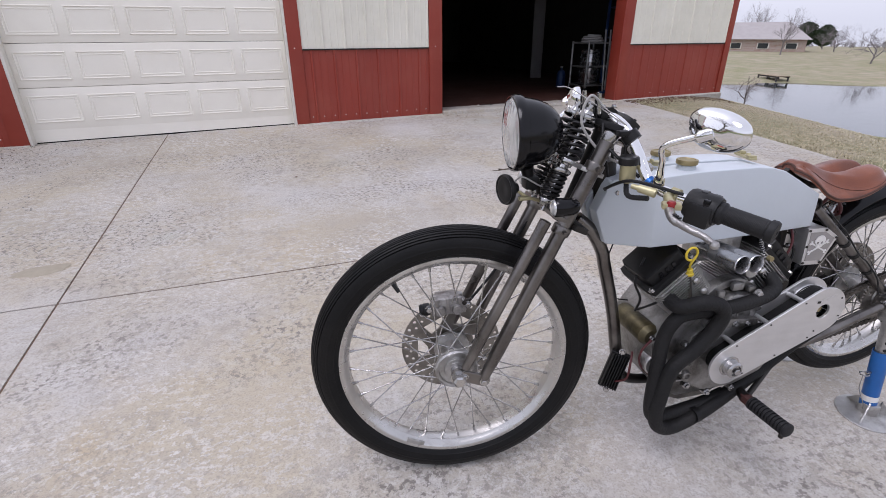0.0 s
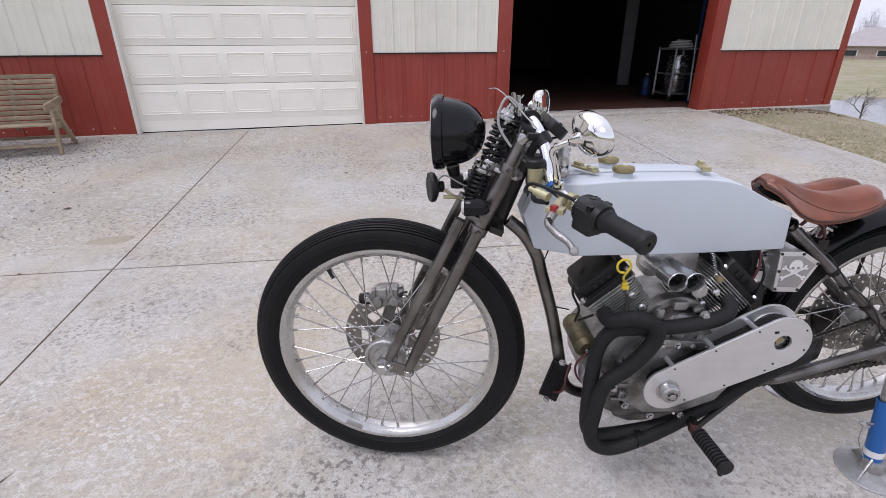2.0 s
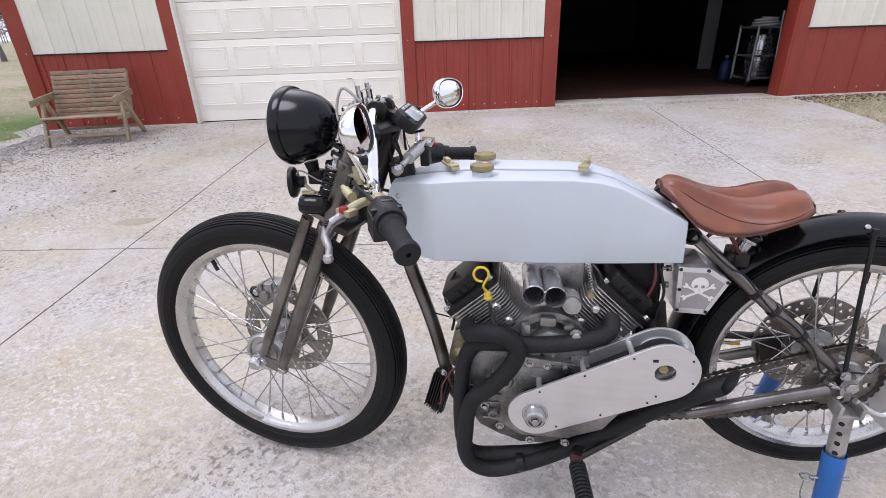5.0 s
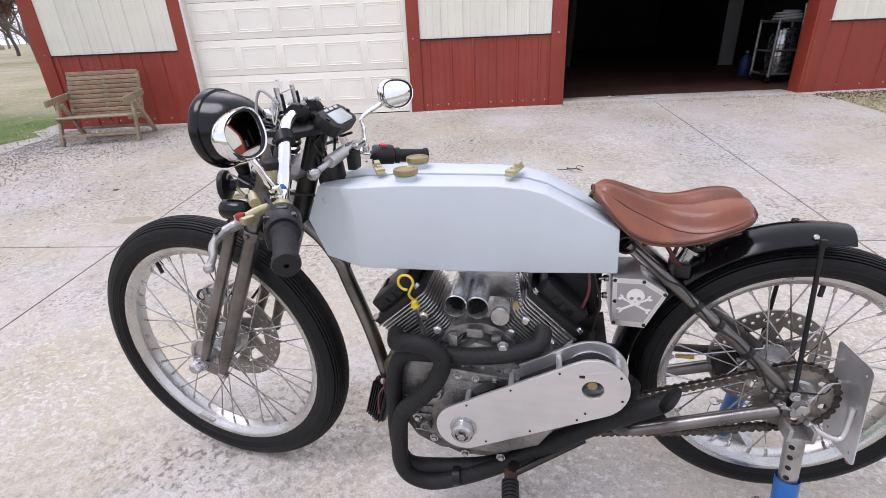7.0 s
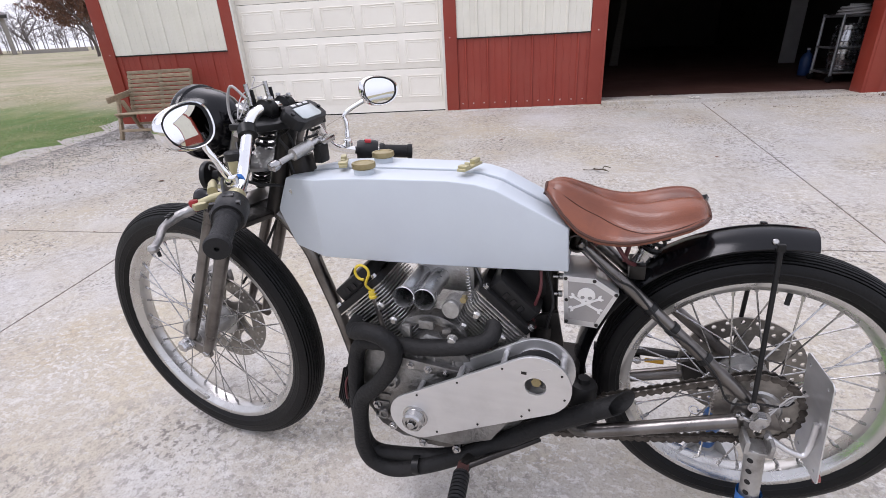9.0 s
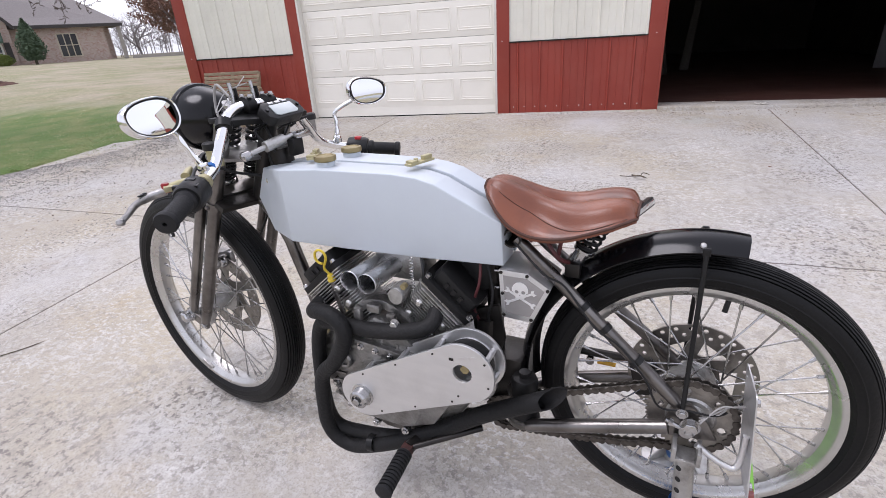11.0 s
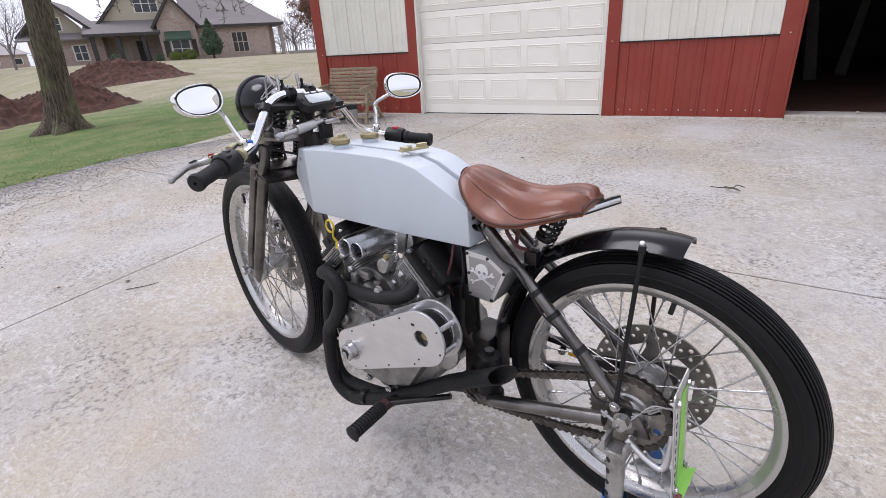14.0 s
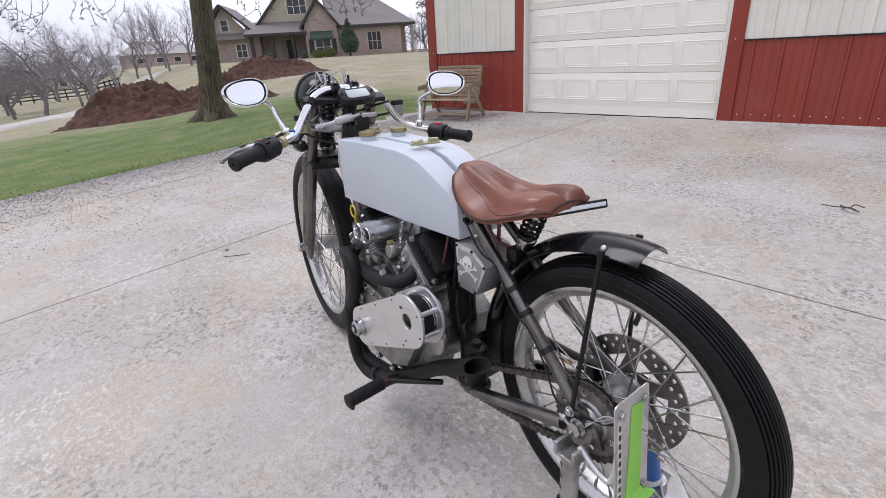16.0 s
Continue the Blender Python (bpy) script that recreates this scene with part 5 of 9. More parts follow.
# loose cables in front of the steering head
cab = [
    ([(1.04, 0.10, 0.93), (1.075, 0.10, 0.955), (1.09, 0.10, 0.90), (1.05, 0.12, 0.84), (1.02, 0.16, 0.82)], 0.0030, "wire_grey", "grey"),
    ([(1.00, 0.20, 0.80), (1.05, 0.14, 0.86), (1.03, 0.09, 0.90), (0.99, 0.06, 0.86), (0.97, 0.05, 0.78)], 0.0035, "black_plastic", "black"),
    ([(0.97, 0.30, 0.79), (1.03, 0.22, 0.80), (1.03, 0.13, 0.76), (1.0, 0.08, 0.74), (0.98, 0.05, 0.70)], 0.0035, "black_plastic", "black"),
    ([(0.99, -0.10, 0.86), (1.02, -0.02, 0.84), (1.0, 0.05, 0.82), (0.98, 0.06, 0.74)], 0.0035, "black_plastic", "black"),
    ([(1.02, -0.12, 0.82), (1.06, -0.06, 0.80), (1.08, -0.06, 0.72), (1.20, -0.055, 0.52), (1.30, -0.05, 0.40)], 0.0038, "black_plastic", "black"),
    ([(1.03, 0.05, 0.955), (1.05, 0.10, 0.938), (1.02, 0.16, 0.90), (1.075, 0.02, 0.96), (1.10, -0.01, 0.965)], 0.0012, "wire_grey", "grey"),
    ([(0.965, 0.05, 0.89), (0.985, 0.06, 0.86), (0.98, 0.10, 0.85), (0.96, 0.07, 0.80)], 0.0028, "black_plastic", "black"),
    ([(0.93, 0.02, 0.86), (0.965, 0.0, 0.85), (0.985, -0.03, 0.86), (0.97, 0.03, 0.82)], 0.0028, "black_plastic", "black"),
    ([(0.945, 0.06, 0.60), (0.965, 0.065, 0.52), (0.93, 0.06, 0.44), (0.88, 0.06, 0.42)], 0.0018, "black_plastic", "black"),
]
for pts, r, mt, nm in cab:
    part("cable", tube(B(), smooth_path(pts, 6), r, 8), mt, bike, nm + " control cable")

# --- frame ---
t = tube(B(), [V((0.985, YC, 0.80)), V((0.960, YC, 0.60))], 0.030, 22)
frm = part("frame", t, "dark_steel", bike, "bare steel frame of round tube")
part("down_tube", tube(B(), smooth_path([(1.050, 0.05, 0.665), (1.010, 0.056, 0.630), (0.976, 0.058, 0.575), (0.962, 0.058, 0.53), (0.922, 0.058, 0.40), (0.888, 0.058, 0.250)], 5), 0.0165, 16), "raw_steel", frm, "bare steel down tube")
part("cradle_tube", tube(B(), smooth_path([(0.888, 0.058, 0.250), (0.866, 0.055, 0.18), (0.82, 0.05, 0.145), (0.72, 0.04, 0.125), (0.55, 0.04, 0.13), (0.42, 0.04, 0.17)], 6), 0.0145, 14), "dark_steel", frm)
part("top_tube", tube(B(), [V((0.975, YC, 0.745)), V((0.42, YC, 0.675))], 0.017, 14), "dark_steel", frm)
t = tube(B(), [V((0.425, 0.045, 0.66)), V((0.415, 0.045, 0.30))], 0.0175, 16)
part("seat_tube", t, "dark_steel", frm)
t = tube(B(), [V((0.975, 0.085, 0.735)), V((0.975, 0.066, 0.735))], 0.013, 16)
lathe(t, [(0, 0.012), (0.006, 0.012), (0.009, 0.008), (0.009, 0)], frame_to(V((0.975, 0.085, 0.735)), (0, 1, 0)), 6)
part("tank_bolt", t, "steel", frm)
for f in (V, flip):
    a, c = f((0.366, 0.068, 0.652)), f((0.034, 0.096, 0.360))
    part("seat_stay", tube(B(), [a, c], 0.0125, 16), "raw_steel", frm, "bare steel seat stay")
    part("chain_stay", tube(B(), smooth_path([f((0.40, 0.05, 0.215)), f((0.33, 0.105, 0.225)), f((0.28, 0.118, 0.246)), f((0.05, 0.112, 0.318))], 5), 0.0145, 16), "raw_steel", frm, "bare steel chain stay")
    t = prism(B(), [(-0.05, -0.018), (0.03, -0.03), (0.045, 0.0), (0.028, 0.055), (0.0, 0.05), (-0.03, 0.018)], 0.008, Matrix.Translation(f((0.014, 0.102, 0.320))) @ Matrix(((1, 0, 0, 0), (0, 0, -1, 0), (0, 1, 0, 0), (0, 0, 0, 1))), 0.0015)
    part("dropout", t, "raw_steel", frm)
    s = 1 if f is V else -1
    t = tube(B(), [f((0.056, 0.117, 0.338)), f((0.018, 0.117, 0.322))], 0.0045, 10)
    lathe(t, [(0.004, 0), (0.008, 0), (0.008, 0.007), (0.004, 0.007)], frame_to(f((0.050, 0.117, 0.336)), (-0.9, 0, -0.3)), 6)
    lathe(t, [(0.006, 0), (0.013, 0), (0.013, 0.010), (0.006, 0.010)], frame_to(f((0.018, 0.112, 0.322)), (0, s, 0)), 18)
    part("chain_adjuster", t, "steel", frm)
t = lathe(B(), [(0.0155, 0.012), (0.0155, 0.0), (0.0185, 0.0), (0.0185, 0.130), (0.0155, 0.130), (0.0155, 0.118)], frame_to(V((0.372, -0.045, 0.655)), (0, 1, 0)), 24, caps=False)
part("cross_tube", t, "dark_steel", frm)
t = lathe(B(), [(0.0085, -0.115), (0.0085, 0.118)], RW, 14)
hexbolt(t, RC + V((0, 0.106, 0)), (0, 1, 0), 0.012, 0.012)
hexbolt(t, RC + V((0, -0.106, 0)), (0, -1, 0), 0.012, 0.012)
part("rear_axle", t, "steel", rhub)
# cable ties on the stay
for k in (0.42, 0.55, 0.74):
    p = V((0.366, 0.068, 0.652)).lerp(V((0.034, 0.096, 0.360)), k)
    part("cable_tie", lathe(B(), [(0.0125, -0.006), (0.0145, -0.006), (0.0145, 0.006), (0.0125, 0.006)], frame_to(p, V((-0.341, 0.011, -0.323))), 18, caps=False), "black_plastic", frm)
part("stay_wire", tube(B(), smooth_path([(0.36, 0.10, 0.655), (0.30, 0.107, 0.60), (0.26, 0.098, 0.575), (0.20, 0.108, 0.505), (0.15, 0.106, 0.47), (0.10, 0.112, 0.415), (0.07, 0.113, 0.36), (0.02, 0.112, 0.365), (-0.03, 0.10, 0.36), (-0.07, 0.06, 0.37)], 5), 0.0022, 6), "black_plastic", frm)
for k in range(3):
    part("plate_wire", tube(B(), smooth_path([(0.0, 0.108 + 0.003 * k, 0.352 - 0.006 * k), (-0.03, 0.10, 0.362 + 0.008 * k), (-0.055, 0.075 + 0.008 * k, 0.372 + 0.004 * k), (-0.085, 0.05, 0.355)], 5), 0.0016, 6), "wire_grey", frm)

# --- tank: two folded halves with a slot between ---
def tank_half(y_in, y_out, label):
    s = 1 if y_out > y_in else -1
    w = abs(y_out - y_in)
    # side outline at the full width, then the narrower nose
    ys = lambda q: y_in + s * w * q
    ring0 = [(0.990, 0.764, 0.42), (1.022, 0.690, 0.40), (0.990, 0.606, 0.42)]
    t = B()
    def v(x, z, q):
        return t.verts.new((x, ys(q * (1.0 + 0.55 * (x - 0.66))) + 0.030 * (x - 0.55), z))
    # outer face outline (front fold top, along the top, down the back, along the bottom)
    outl = [(0.900, 0.775), (0.80, 0.780), (0.62, 0.778), (0.565, 0.772), (0.525, 0.761), (0.388, 0.690), (0.384, 0.600), (0.55, 0.598), (0.75, 0.600), (0.895, 0.604)]
    o = [v(x, z, 1.0) for x, z in outl]
    i_ = [v(x, z, 0.0) for x, z in outl]
    nose_o = [v(x, z, q) for x, z, q in ring0]
    nose_i = [v(x, z, 0.0) for x, z, q in ring0]
    t.faces.new(o)
    for k in range(len(outl) - 1):
        t.faces.new((o[k], i_[k], i_[k + 1], o[k + 1]))
    # tapered nose
    t.faces.new((o[0], o[-1], nose_o[2], nose_o[1], nose_o[0]))
    t.faces.new((o[0], nose_o[0], nose_i[0], i_[0]))
    t.faces.new((nose_o[0], nose_o[1], nose_i[1], nose_i[0]))
    t.faces.new((nose_o[1], nose_o[2], nose_i[2], nose_i[1]))
    t.faces.new((nose_o[2], o[-1], i_[-1], nose_i[2]))
    t.faces.new(i_ + nose_i[::-1])
    bmesh.ops.recalc_face_normals(t, faces=t.faces[:])
    bmesh.ops.bevel(t, geom=[e for e in t.edges if len(e.link_faces) == 2 and e.calc_face_angle(0) > 0.2], offset=0.0028, segments=3, affect="EDGES", profile=0.5)
    return part("tank_half", t, "tank_grey", tank, label)


t = tube(B(), [V((0.95, YC, 0.69)), V((0.42, YC, 0.66))], 0.02, 12)
tank = part("fuel_tank", t, "dark_steel", bike, "flat-sided tank folded from pale grey sheet")
tank_half(0.038, 0.114, "pale grey primer painted sheet metal")
tank_half(0.022, -0.054, "pale grey primer painted sheet metal")
for x, y in ((0.800, 0.088), (0.800, -0.012)):
    m = Matrix.Translation((x, y, 0.777))
    t = lathe(B(), [(0.021, -0.002), (0.021, 0.013), (0.019, 0.0145)], m, 32)
    part("filler_neck", t, "tank_grey", tank)
    prof = [(0, 0.014), (0.0225, 0.014), (0.0245, 0.016), (0.0245, 0.023), (0.0235, 0.0255), (0.0195, 0.0255), (0.0185, 0.024), (0, 0.024)]
    part("filler_cap", lathe(B(), prof, m, 36), "brass", tank, "dull brass filler cap")
for x, a in ((0.872, 25), (0.590, -14)):
    m = Matrix.Translation((x, YC + 0.008, 0.784)) @ Matrix.Rotation(radians(90 + a), 4, "Z")
    t = box(B(), (0, 0, 0.004), (0.078, 0.018, 0.006), m, 0.002)
    box(t, (-0.022, 0, 0.011), (0.026, 0.012, 0.009), m, 0.002)
    box(t, (0.026, 0.0, 0.009), (0.016, 0.020, 0.006), m, 0.002)
    hexbolt(t, m @ V((0.012, 0, 0.007)), (0, 0, 1), 0.005, 0.006)
    part("tank_clamp", t, "gold_zinc", tank, "yellow zinc tank clamp")

# --- engine ---
def side(c, h=0.0):
    """A frame at c whose local X runs forward (x), local Y up (z) and local Z to the bike's right."""
    return Matrix.Translation(c) @ Matrix(((1, 0, 0, 0), (0, 0, -1, 0), (0, 1, 0, 0), (0, 0, 0, 1)))


EY = 0.055
case_poly = [(0.840, 0.245), (0.852, 0.330), (0.800, 0.405), (0.735, 0.440), (0.640, 0.470), (0.555, 0.440), (0.490, 0.400), (0.440, 0.360), (0.430, 0.300), (0.470, 0.235), (0.520, 0.190), (0.585, 0.150), (0.745, 0.145), (0.800, 0.175)]
t = prism(B(), case_poly, 0.20, side((0, EY + 0.095, 0)), 0.010)
eng = part("engine", t, "case_alu", bike, "grimy air-cooled V-twin engine in cast aluminium")
# stepped covers on the left of the case
t = prism(B(), [(0.72, 0.40), (0.60, 0.405), (0.50, 0.37), (0.47, 0.30), (0.52, 0.22), (0.60, 0.185), (0.70, 0.185), (0.765, 0.225), (0.785, 0.30), (0.765, 0.365)], 0.04, side((0, EY + 0.13, 0)), 0.008)
part("case_cover", t, "case_alu", eng)
t = prism(B(), [(0.70, 0.435), (0.655, 0.472), (0.60, 0.46), (0.56, 0.415), (0.64, 0.395)], 0.05, side((0, EY + 0.125, 0)), 0.008)
part("case_boss", t, "case_alu", eng)
for x, z in ((0.775, 0.34), (0.785, 0.265), (0.75, 0.21), (0.68, 0.175), (0.60, 0.175)):
    t = hexbolt(lathe(B(), [(0.010, -0.012), (0.010, 0.002)], frame_to(V((x, EY + 0.128, z)), (0, 1, 0)), 14), V((x, EY + 0.129, z)), (0, 1, 0), 0.006, 0.006)
    part("case_bolt", t, "steel", eng)
t = prism(B(), [(0.735, 0.148), (0.60, 0.152), (0.56, 0.18), (0.58, 0.115), (0.62, 0.098), (0.70, 0.096), (0.745, 0.115)], 0.13, side((0, EY + 0.06, 0)), 0.006)
part("sump", t, "grimy_alu", eng, "oil-stained sump")
# crest casting and ribs between the cylinders
t = B()
arc = [(0.652 + 0.088 * math.cos(a), 0.418 + 0.088 * math.sin(a)) for a in [radians(28 + 12.4 * k) for k in range(11)]]
arc += [(0.652 + 0.070 * math.cos(a), 0.418 + 0.070 * math.sin(a)) for a in [radians(152 - 12.4 * k) for k in range(11)]]
prism(t, arc, 0.030, side((0, EY + 0.105, 0)), 0.002)
part("crest_rib", t, "case_alu", eng)
for x, z, w, h in ((0.655, 0.492, 0.034, 0.022), (0.612, 0.480, 0.022, 0.016), (0.700, 0.470, 0.020, 0.030), (0.680, 0.415, 0.028, 0.040), (0.628, 0.418, 0.030, 0.034), (0.590, 0.400, 0.022, 0.030)):
    part("case_lug", box(B(), (x, EY + 0.118, z), (w, 0.014, h), None, 0.006), "case_alu", eng)
for x in (0.60, 0.64, 0.68, 0.72):
    part("case_web", box(B(), (x, EY + 0.112, 0.385), (0.006, 0.03, 0.06), Matrix.Translation((0, 0, 0)), 0.002), "case_alu", eng)
# parting flange with its row of bolts, round boss and oil gallery above the primary drive
t = prism(B(), [(0.745, 0.402), (0.735, 0.416), (0.565, 0.398), (0.550, 0.384), (0.565, 0.376), (0.735, 0.388)], 0.020, side((0, EY + 0.138, 0)), 0.003)
flange = part("parting_flange", t, "case_alu", eng)
for k in range(5):
    x = 0.728 - 0.038 * k
    part("flange_bolt", hexbolt(lathe(B(), [(0.009, -0.010), (0.009, 0.001)], frame_to(V((x, EY + 0.138, 0.401 - 0.004 * k)), (0, 1, 0)), 14), V((x, EY + 0.139, 0.401 - 0.004 * k)), (0, 1, 0), 0.005, 0.005), "steel", flange)
for x, z, r in ((0.742, 0.345, 0.020), (0.765, 0.250, 0.014)):
    part("case_boss", lathe(B(), [(r, -0.03), (r, 0.010), (r * 0.8, 0.014), (r * 0.55, 0.014), (r * 0.5, 0.009), (0, 0.009)], frame_to(V((x, EY + 0.128, z)), (0, 1, 0)), 20), "case_alu", eng)
part("oil_gallery", tube(B(), smooth_path([(0.765, EY + 0.128, 0.43), (0.735, EY + 0.136, 0.440), (0.690, EY + 0.136, 0.437), (0.65, EY + 0.128, 0.430)], 5), 0.006, 10), "cast_alu", eng)
for k in range(6):
    part("case_rib", box(B(), (0.775 - 0.004 * k, EY + 0.127, 0.235 + 0.022 * k), (0.030, 0.014, 0.005), None, 0.0015), "case_alu", eng)
# oil-black filter can and its lug behind the engine
t = lathe(B(), [(0.0, 0.0), (0.024, 0.0), (0.029, 0.004), (0.029, 0.098), (0.026, 0.104), (0.012, 0.106), (0.012, 0.118)], frame_to(V((0.338, 0.092, 0.235)), (0, 0, 1)), 26)
can = part("filter_can", t, "black_satin", eng, "black oil filter can")
part("can_base", lathe(B(), [(0.034, -0.014), (0.036, -0.010), (0.036, -0.002), (0.028, 0.002)], frame_to(V((0.338, 0.092, 0.235)), (0, 0, 1)), 24), "grimy_alu", can)
part("crest_plug", hexbolt(B(), V((0.598, EY + 0.128, 0.470)), (0, 1, 0), 0.008, 0.010), "cast_alu", eng)
# black perforated cover behind the rear cylinder
t = lathe(B(), [(0, 0.0), (0.052, 0.0), (0.060, -0.006), (0.062, -0.03), (0.052, -0.034)], frame_to(V((0.478, 0.055, 0.560)), (0.1, 1, 0.15)), 36)
acl = part("air_cleaner", t, "black_satin", eng, "round black air cleaner cover")
for k in range(7):
    a = radians(20 + 20 * k)
    part("cleaner_slot", box(B(), (0.478 + 0.053 * math.cos(a + 2.2), 0.058, 0.560 + 0.053 * math.sin(a + 2.2)), (0.004, 0.006, 0.012), None, 0.001), "black_plastic", acl)
# front covers: starter motor, round generator cover, oil filler
t = tube(B(), [V((0.845, 0.12, 0.345)), V((0.845, 0.00, 0.345))], 0.030, 22)
tube(t, [V((0.845, 0.135, 0.345)), V((0.845, 0.12, 0.345))], [0.020, 0.030], 22)
part("starter_motor", t, "old_brass", eng, "tarnished brassy starter motor")
t = lathe(B(), [(0.034, -0.03), (0.034, 0.0), (0.030, 0.006), (0.012, 0.007), (0.010, 0.003), (0, 0.003)], frame_to(V((0.825, 0.145, 0.265)), (0.1, 1, 0)), 28)
part("generator_cover", t, "cast_alu", eng)
t = hexbolt(B(), V((0.845, 0.137, 0.345)), (0, 1, 0), 0.006, 0.008)
part("starter_terminal", t, "steel", eng)
part("starter_lead", tube(B(), smooth_path([(0.845, 0.142, 0.345), (0.872, 0.14, 0.31), (0.862, 0.13, 0.26), (0.82, 0.12, 0.21)], 6), 0.003, 8), "wire_red", eng, "dark red starter lead")


def cylinder(name, lean, base, yc, lab):
    """A finned barrel, head and rocker cover leaning by `lean` degrees (forward positive)."""
    a = radians(lean)
    m = Matrix.Translation((base[0], yc, base[1])) @ Matrix.Rotation(a, 4, "Y")      # local Z up the bore, X forward, Y left
    t = lathe(B(), [(0.050, -0.03), (0.050, 0.10)], m, 28)
    cyl = part(name, t, "cast_alu", eng, lab)
    fin = prism(B(), [(0.062, 0.068), (0.050, 0.079), (-0.050, 0.079), (-0.062, 0.068), (-0.062, -0.058), (-0.050, -0.068), (0.050, -0.068), (0.062, -0.058)], 0.0022, None, 0.0005)
    fme = mesh_of("cooling_fin", fin, "cast_alu")
    for i in range(13):
        shared("cooling_fin", fme, m @ Matrix.Translation((0, 0, 0.003 + 0.0068 * i)), cyl)
    # head: lower finned block
    hfin = mesh_of("head_fin", prism(B(), [(0.066, 0.069), (0.054, 0.081), (-0.054, 0.081), (-0.066, 0.069), (-0.066, -0.060), (-0.054, -0.072), (0.054, -0.072), (0.066, -0.060)], 0.0026, None, 0.0006), "cast_alu")
    for i in range(6):
        shared("head_fin", hfin, m @ Matrix.Translation((0, 0, 0.094 + 0.0070 * i)), cyl)
    t = box(B(), (0, 0, 0.115), (0.094, 0.112, 0.05), m, 0.006)
    part("cylinder_head", t, "cast_alu", cyl)
    # studs with pale cap nuts
    for x in (-0.046, 0.046):
        for z in (0.058, 0.100):
            tt = lathe(B(), [(0.0, 0.018), (0.0055, 0.018), (0.0095, 0.014), (0.0095, 0), (0.006, 0)], m @ Matrix.Translation((x * 0.75, 0.071, z)) @ Matrix.Rotation(radians(-90), 4, "X"), 14)
            part("head_nut", tt, "rim_alu", cyl)
    # rocker cover
    t = prism(B(), [(0.066, -0.074), (0.072, -0.05), (0.072, 0.05), (0.066, 0.074), (-0.066, 0.074), (-0.072, 0.05), (-0.072, -0.05), (-0.066, -0.074)], 0.016, m @ Matrix.Translation((0, 0, 0.138)), 0.003)
    cov = part("rocker_cover", t, "black_satin", cyl, "satin black rocker cover")
    t = prism(B(), [(0.052, -0.060), (0.058, -0.04), (0.058, 0.04), (0.052, 0.060), (-0.052, 0.060), (-0.058, 0.04), (-0.058, -0.04), (-0.052, -0.060)], 0.034, m @ Matrix.Translation((0, 0, 0.152)), 0.008)
    part("cover_dome", t, "black_satin", cov)
    for i in range(3):
        t = box(B(), (-0.02 + 0.02 * i, 0.0622, 0.168), (0.010, 0.0016, 0.014), m)
        part("raised_bar", t, "black_gloss", cov)
    for x, y in ((0.062, 0.066), (-0.062, 0.066)):
        t = hexbolt(B(), m @ V((x, y, 0.154)), m.to_3x3() @ V((0, 0, 1)), 0.0055, 0.006)
        part("cover_bolt", t, "steel", cov)
    t = prism(B(), [(0.070, -0.076), (0.070, 0.076), (-0.070, 0.076), (-0.070, -0.076)], 0.003, m @ Matrix.Translation((0, 0, 0.1355)), 0.0006)
    part("head_gasket", t, "rim_alu", cyl)
    return cyl, m


cylinder("front_cylinder", 41, (0.724, 0.412), 0.072, "finned front cylinder")
cylinder("rear_cylinder", -43, (0.600, 0.412), 0.062, "finned rear cylinder")
t = lathe(B(), [(0.022, 0.0), (0.022, 0.016), (0.018, 0.02), (0, 0.02)], frame_to(V((0.845, 0.075, 0.592)), (0, 0, 1)), 24)
part("oil_filler", t, "yellow_plastic", eng, "yellow oil filler ring under the tank")
# dipstick: loop, collar and tube
lp = V((0.796, 0.156, 0.588))
t = tube(B(), smooth_path([lp + V((0.0155 * math.cos(a), 0.003, 0.0165 * math.sin(a))) for a in [radians(-100 + 32 * k) for k in range(11)]] + [lp + V((-0.004, 0, -0.03)), lp + V((-0.013, -0.006, -0.046))], 4), 0.0029, 8)
dip = part("dipstick", t, "yellow_plastic", eng, "yellow looped dipstick handle")
dd = V((-0.013, -0.006, -0.046))
part("dipstick_collar", lathe(B(), [(0.004, 0), (0.007, -0.002), (0.008, -0.012), (0.0098, -0.013), (0.0098, -0.018), (0.006, -0.020)], frame_to(lp + dd + V((0.001, 0, 0.002)), (0.16, 0.1, 0.98)), 16), "yellow_plastic", dip)
part("dipstick_tube", tube(B(), [lp + dd + V((-0.002, -0.002, -0.016)), V((0.762, 0.148, 0.44))], 0.0062, 10), "raw_steel", dip)
# twin carburettor stacks
for p, q in ((V((0.688, 0.204, 0.567)), V((0.692, 0.050, 0.556))), (V((0.647, 0.202, 0.565)), V((0.652, 0.050, 0.554)))):
    d = (q - p).normalized()
    ln = (q - p).length
    prof = [(0.0190, 0.012), (0.0196, 0.003), (0.0215, -0.001), (0.0226, 0.001), (0.0220, 0.004), (0.0210, 0.008), (0.0204, 0.02), (0.0202, ln)]
    prof2 = [(0.0180, ln), (0.0180, 0.02), (0.0190, 0.006), (0.0208, 0.0)]
    t = lathe(B(), prof2[::-1] + prof[1:], frame_to(p, d), 32, caps=False)
    st = part("intake_bell", t, "bell_alu", eng, "polished aluminium intake bell")
    # black disc deep in the bell, added for the shade of its inside
    part("throttle_plate", lathe(B(), [(0, 0), (0.0180, 0), (0.0180, 0.002), (0, 0.002)], frame_to(p + d * 0.095, d), 24), "black_satin", st)
t = box(B(), (0.64, 0.045, 0.555), (0.13, 0.07, 0.07), None, 0.012)
carb = part("carburettor", t, "cast_alu", eng)
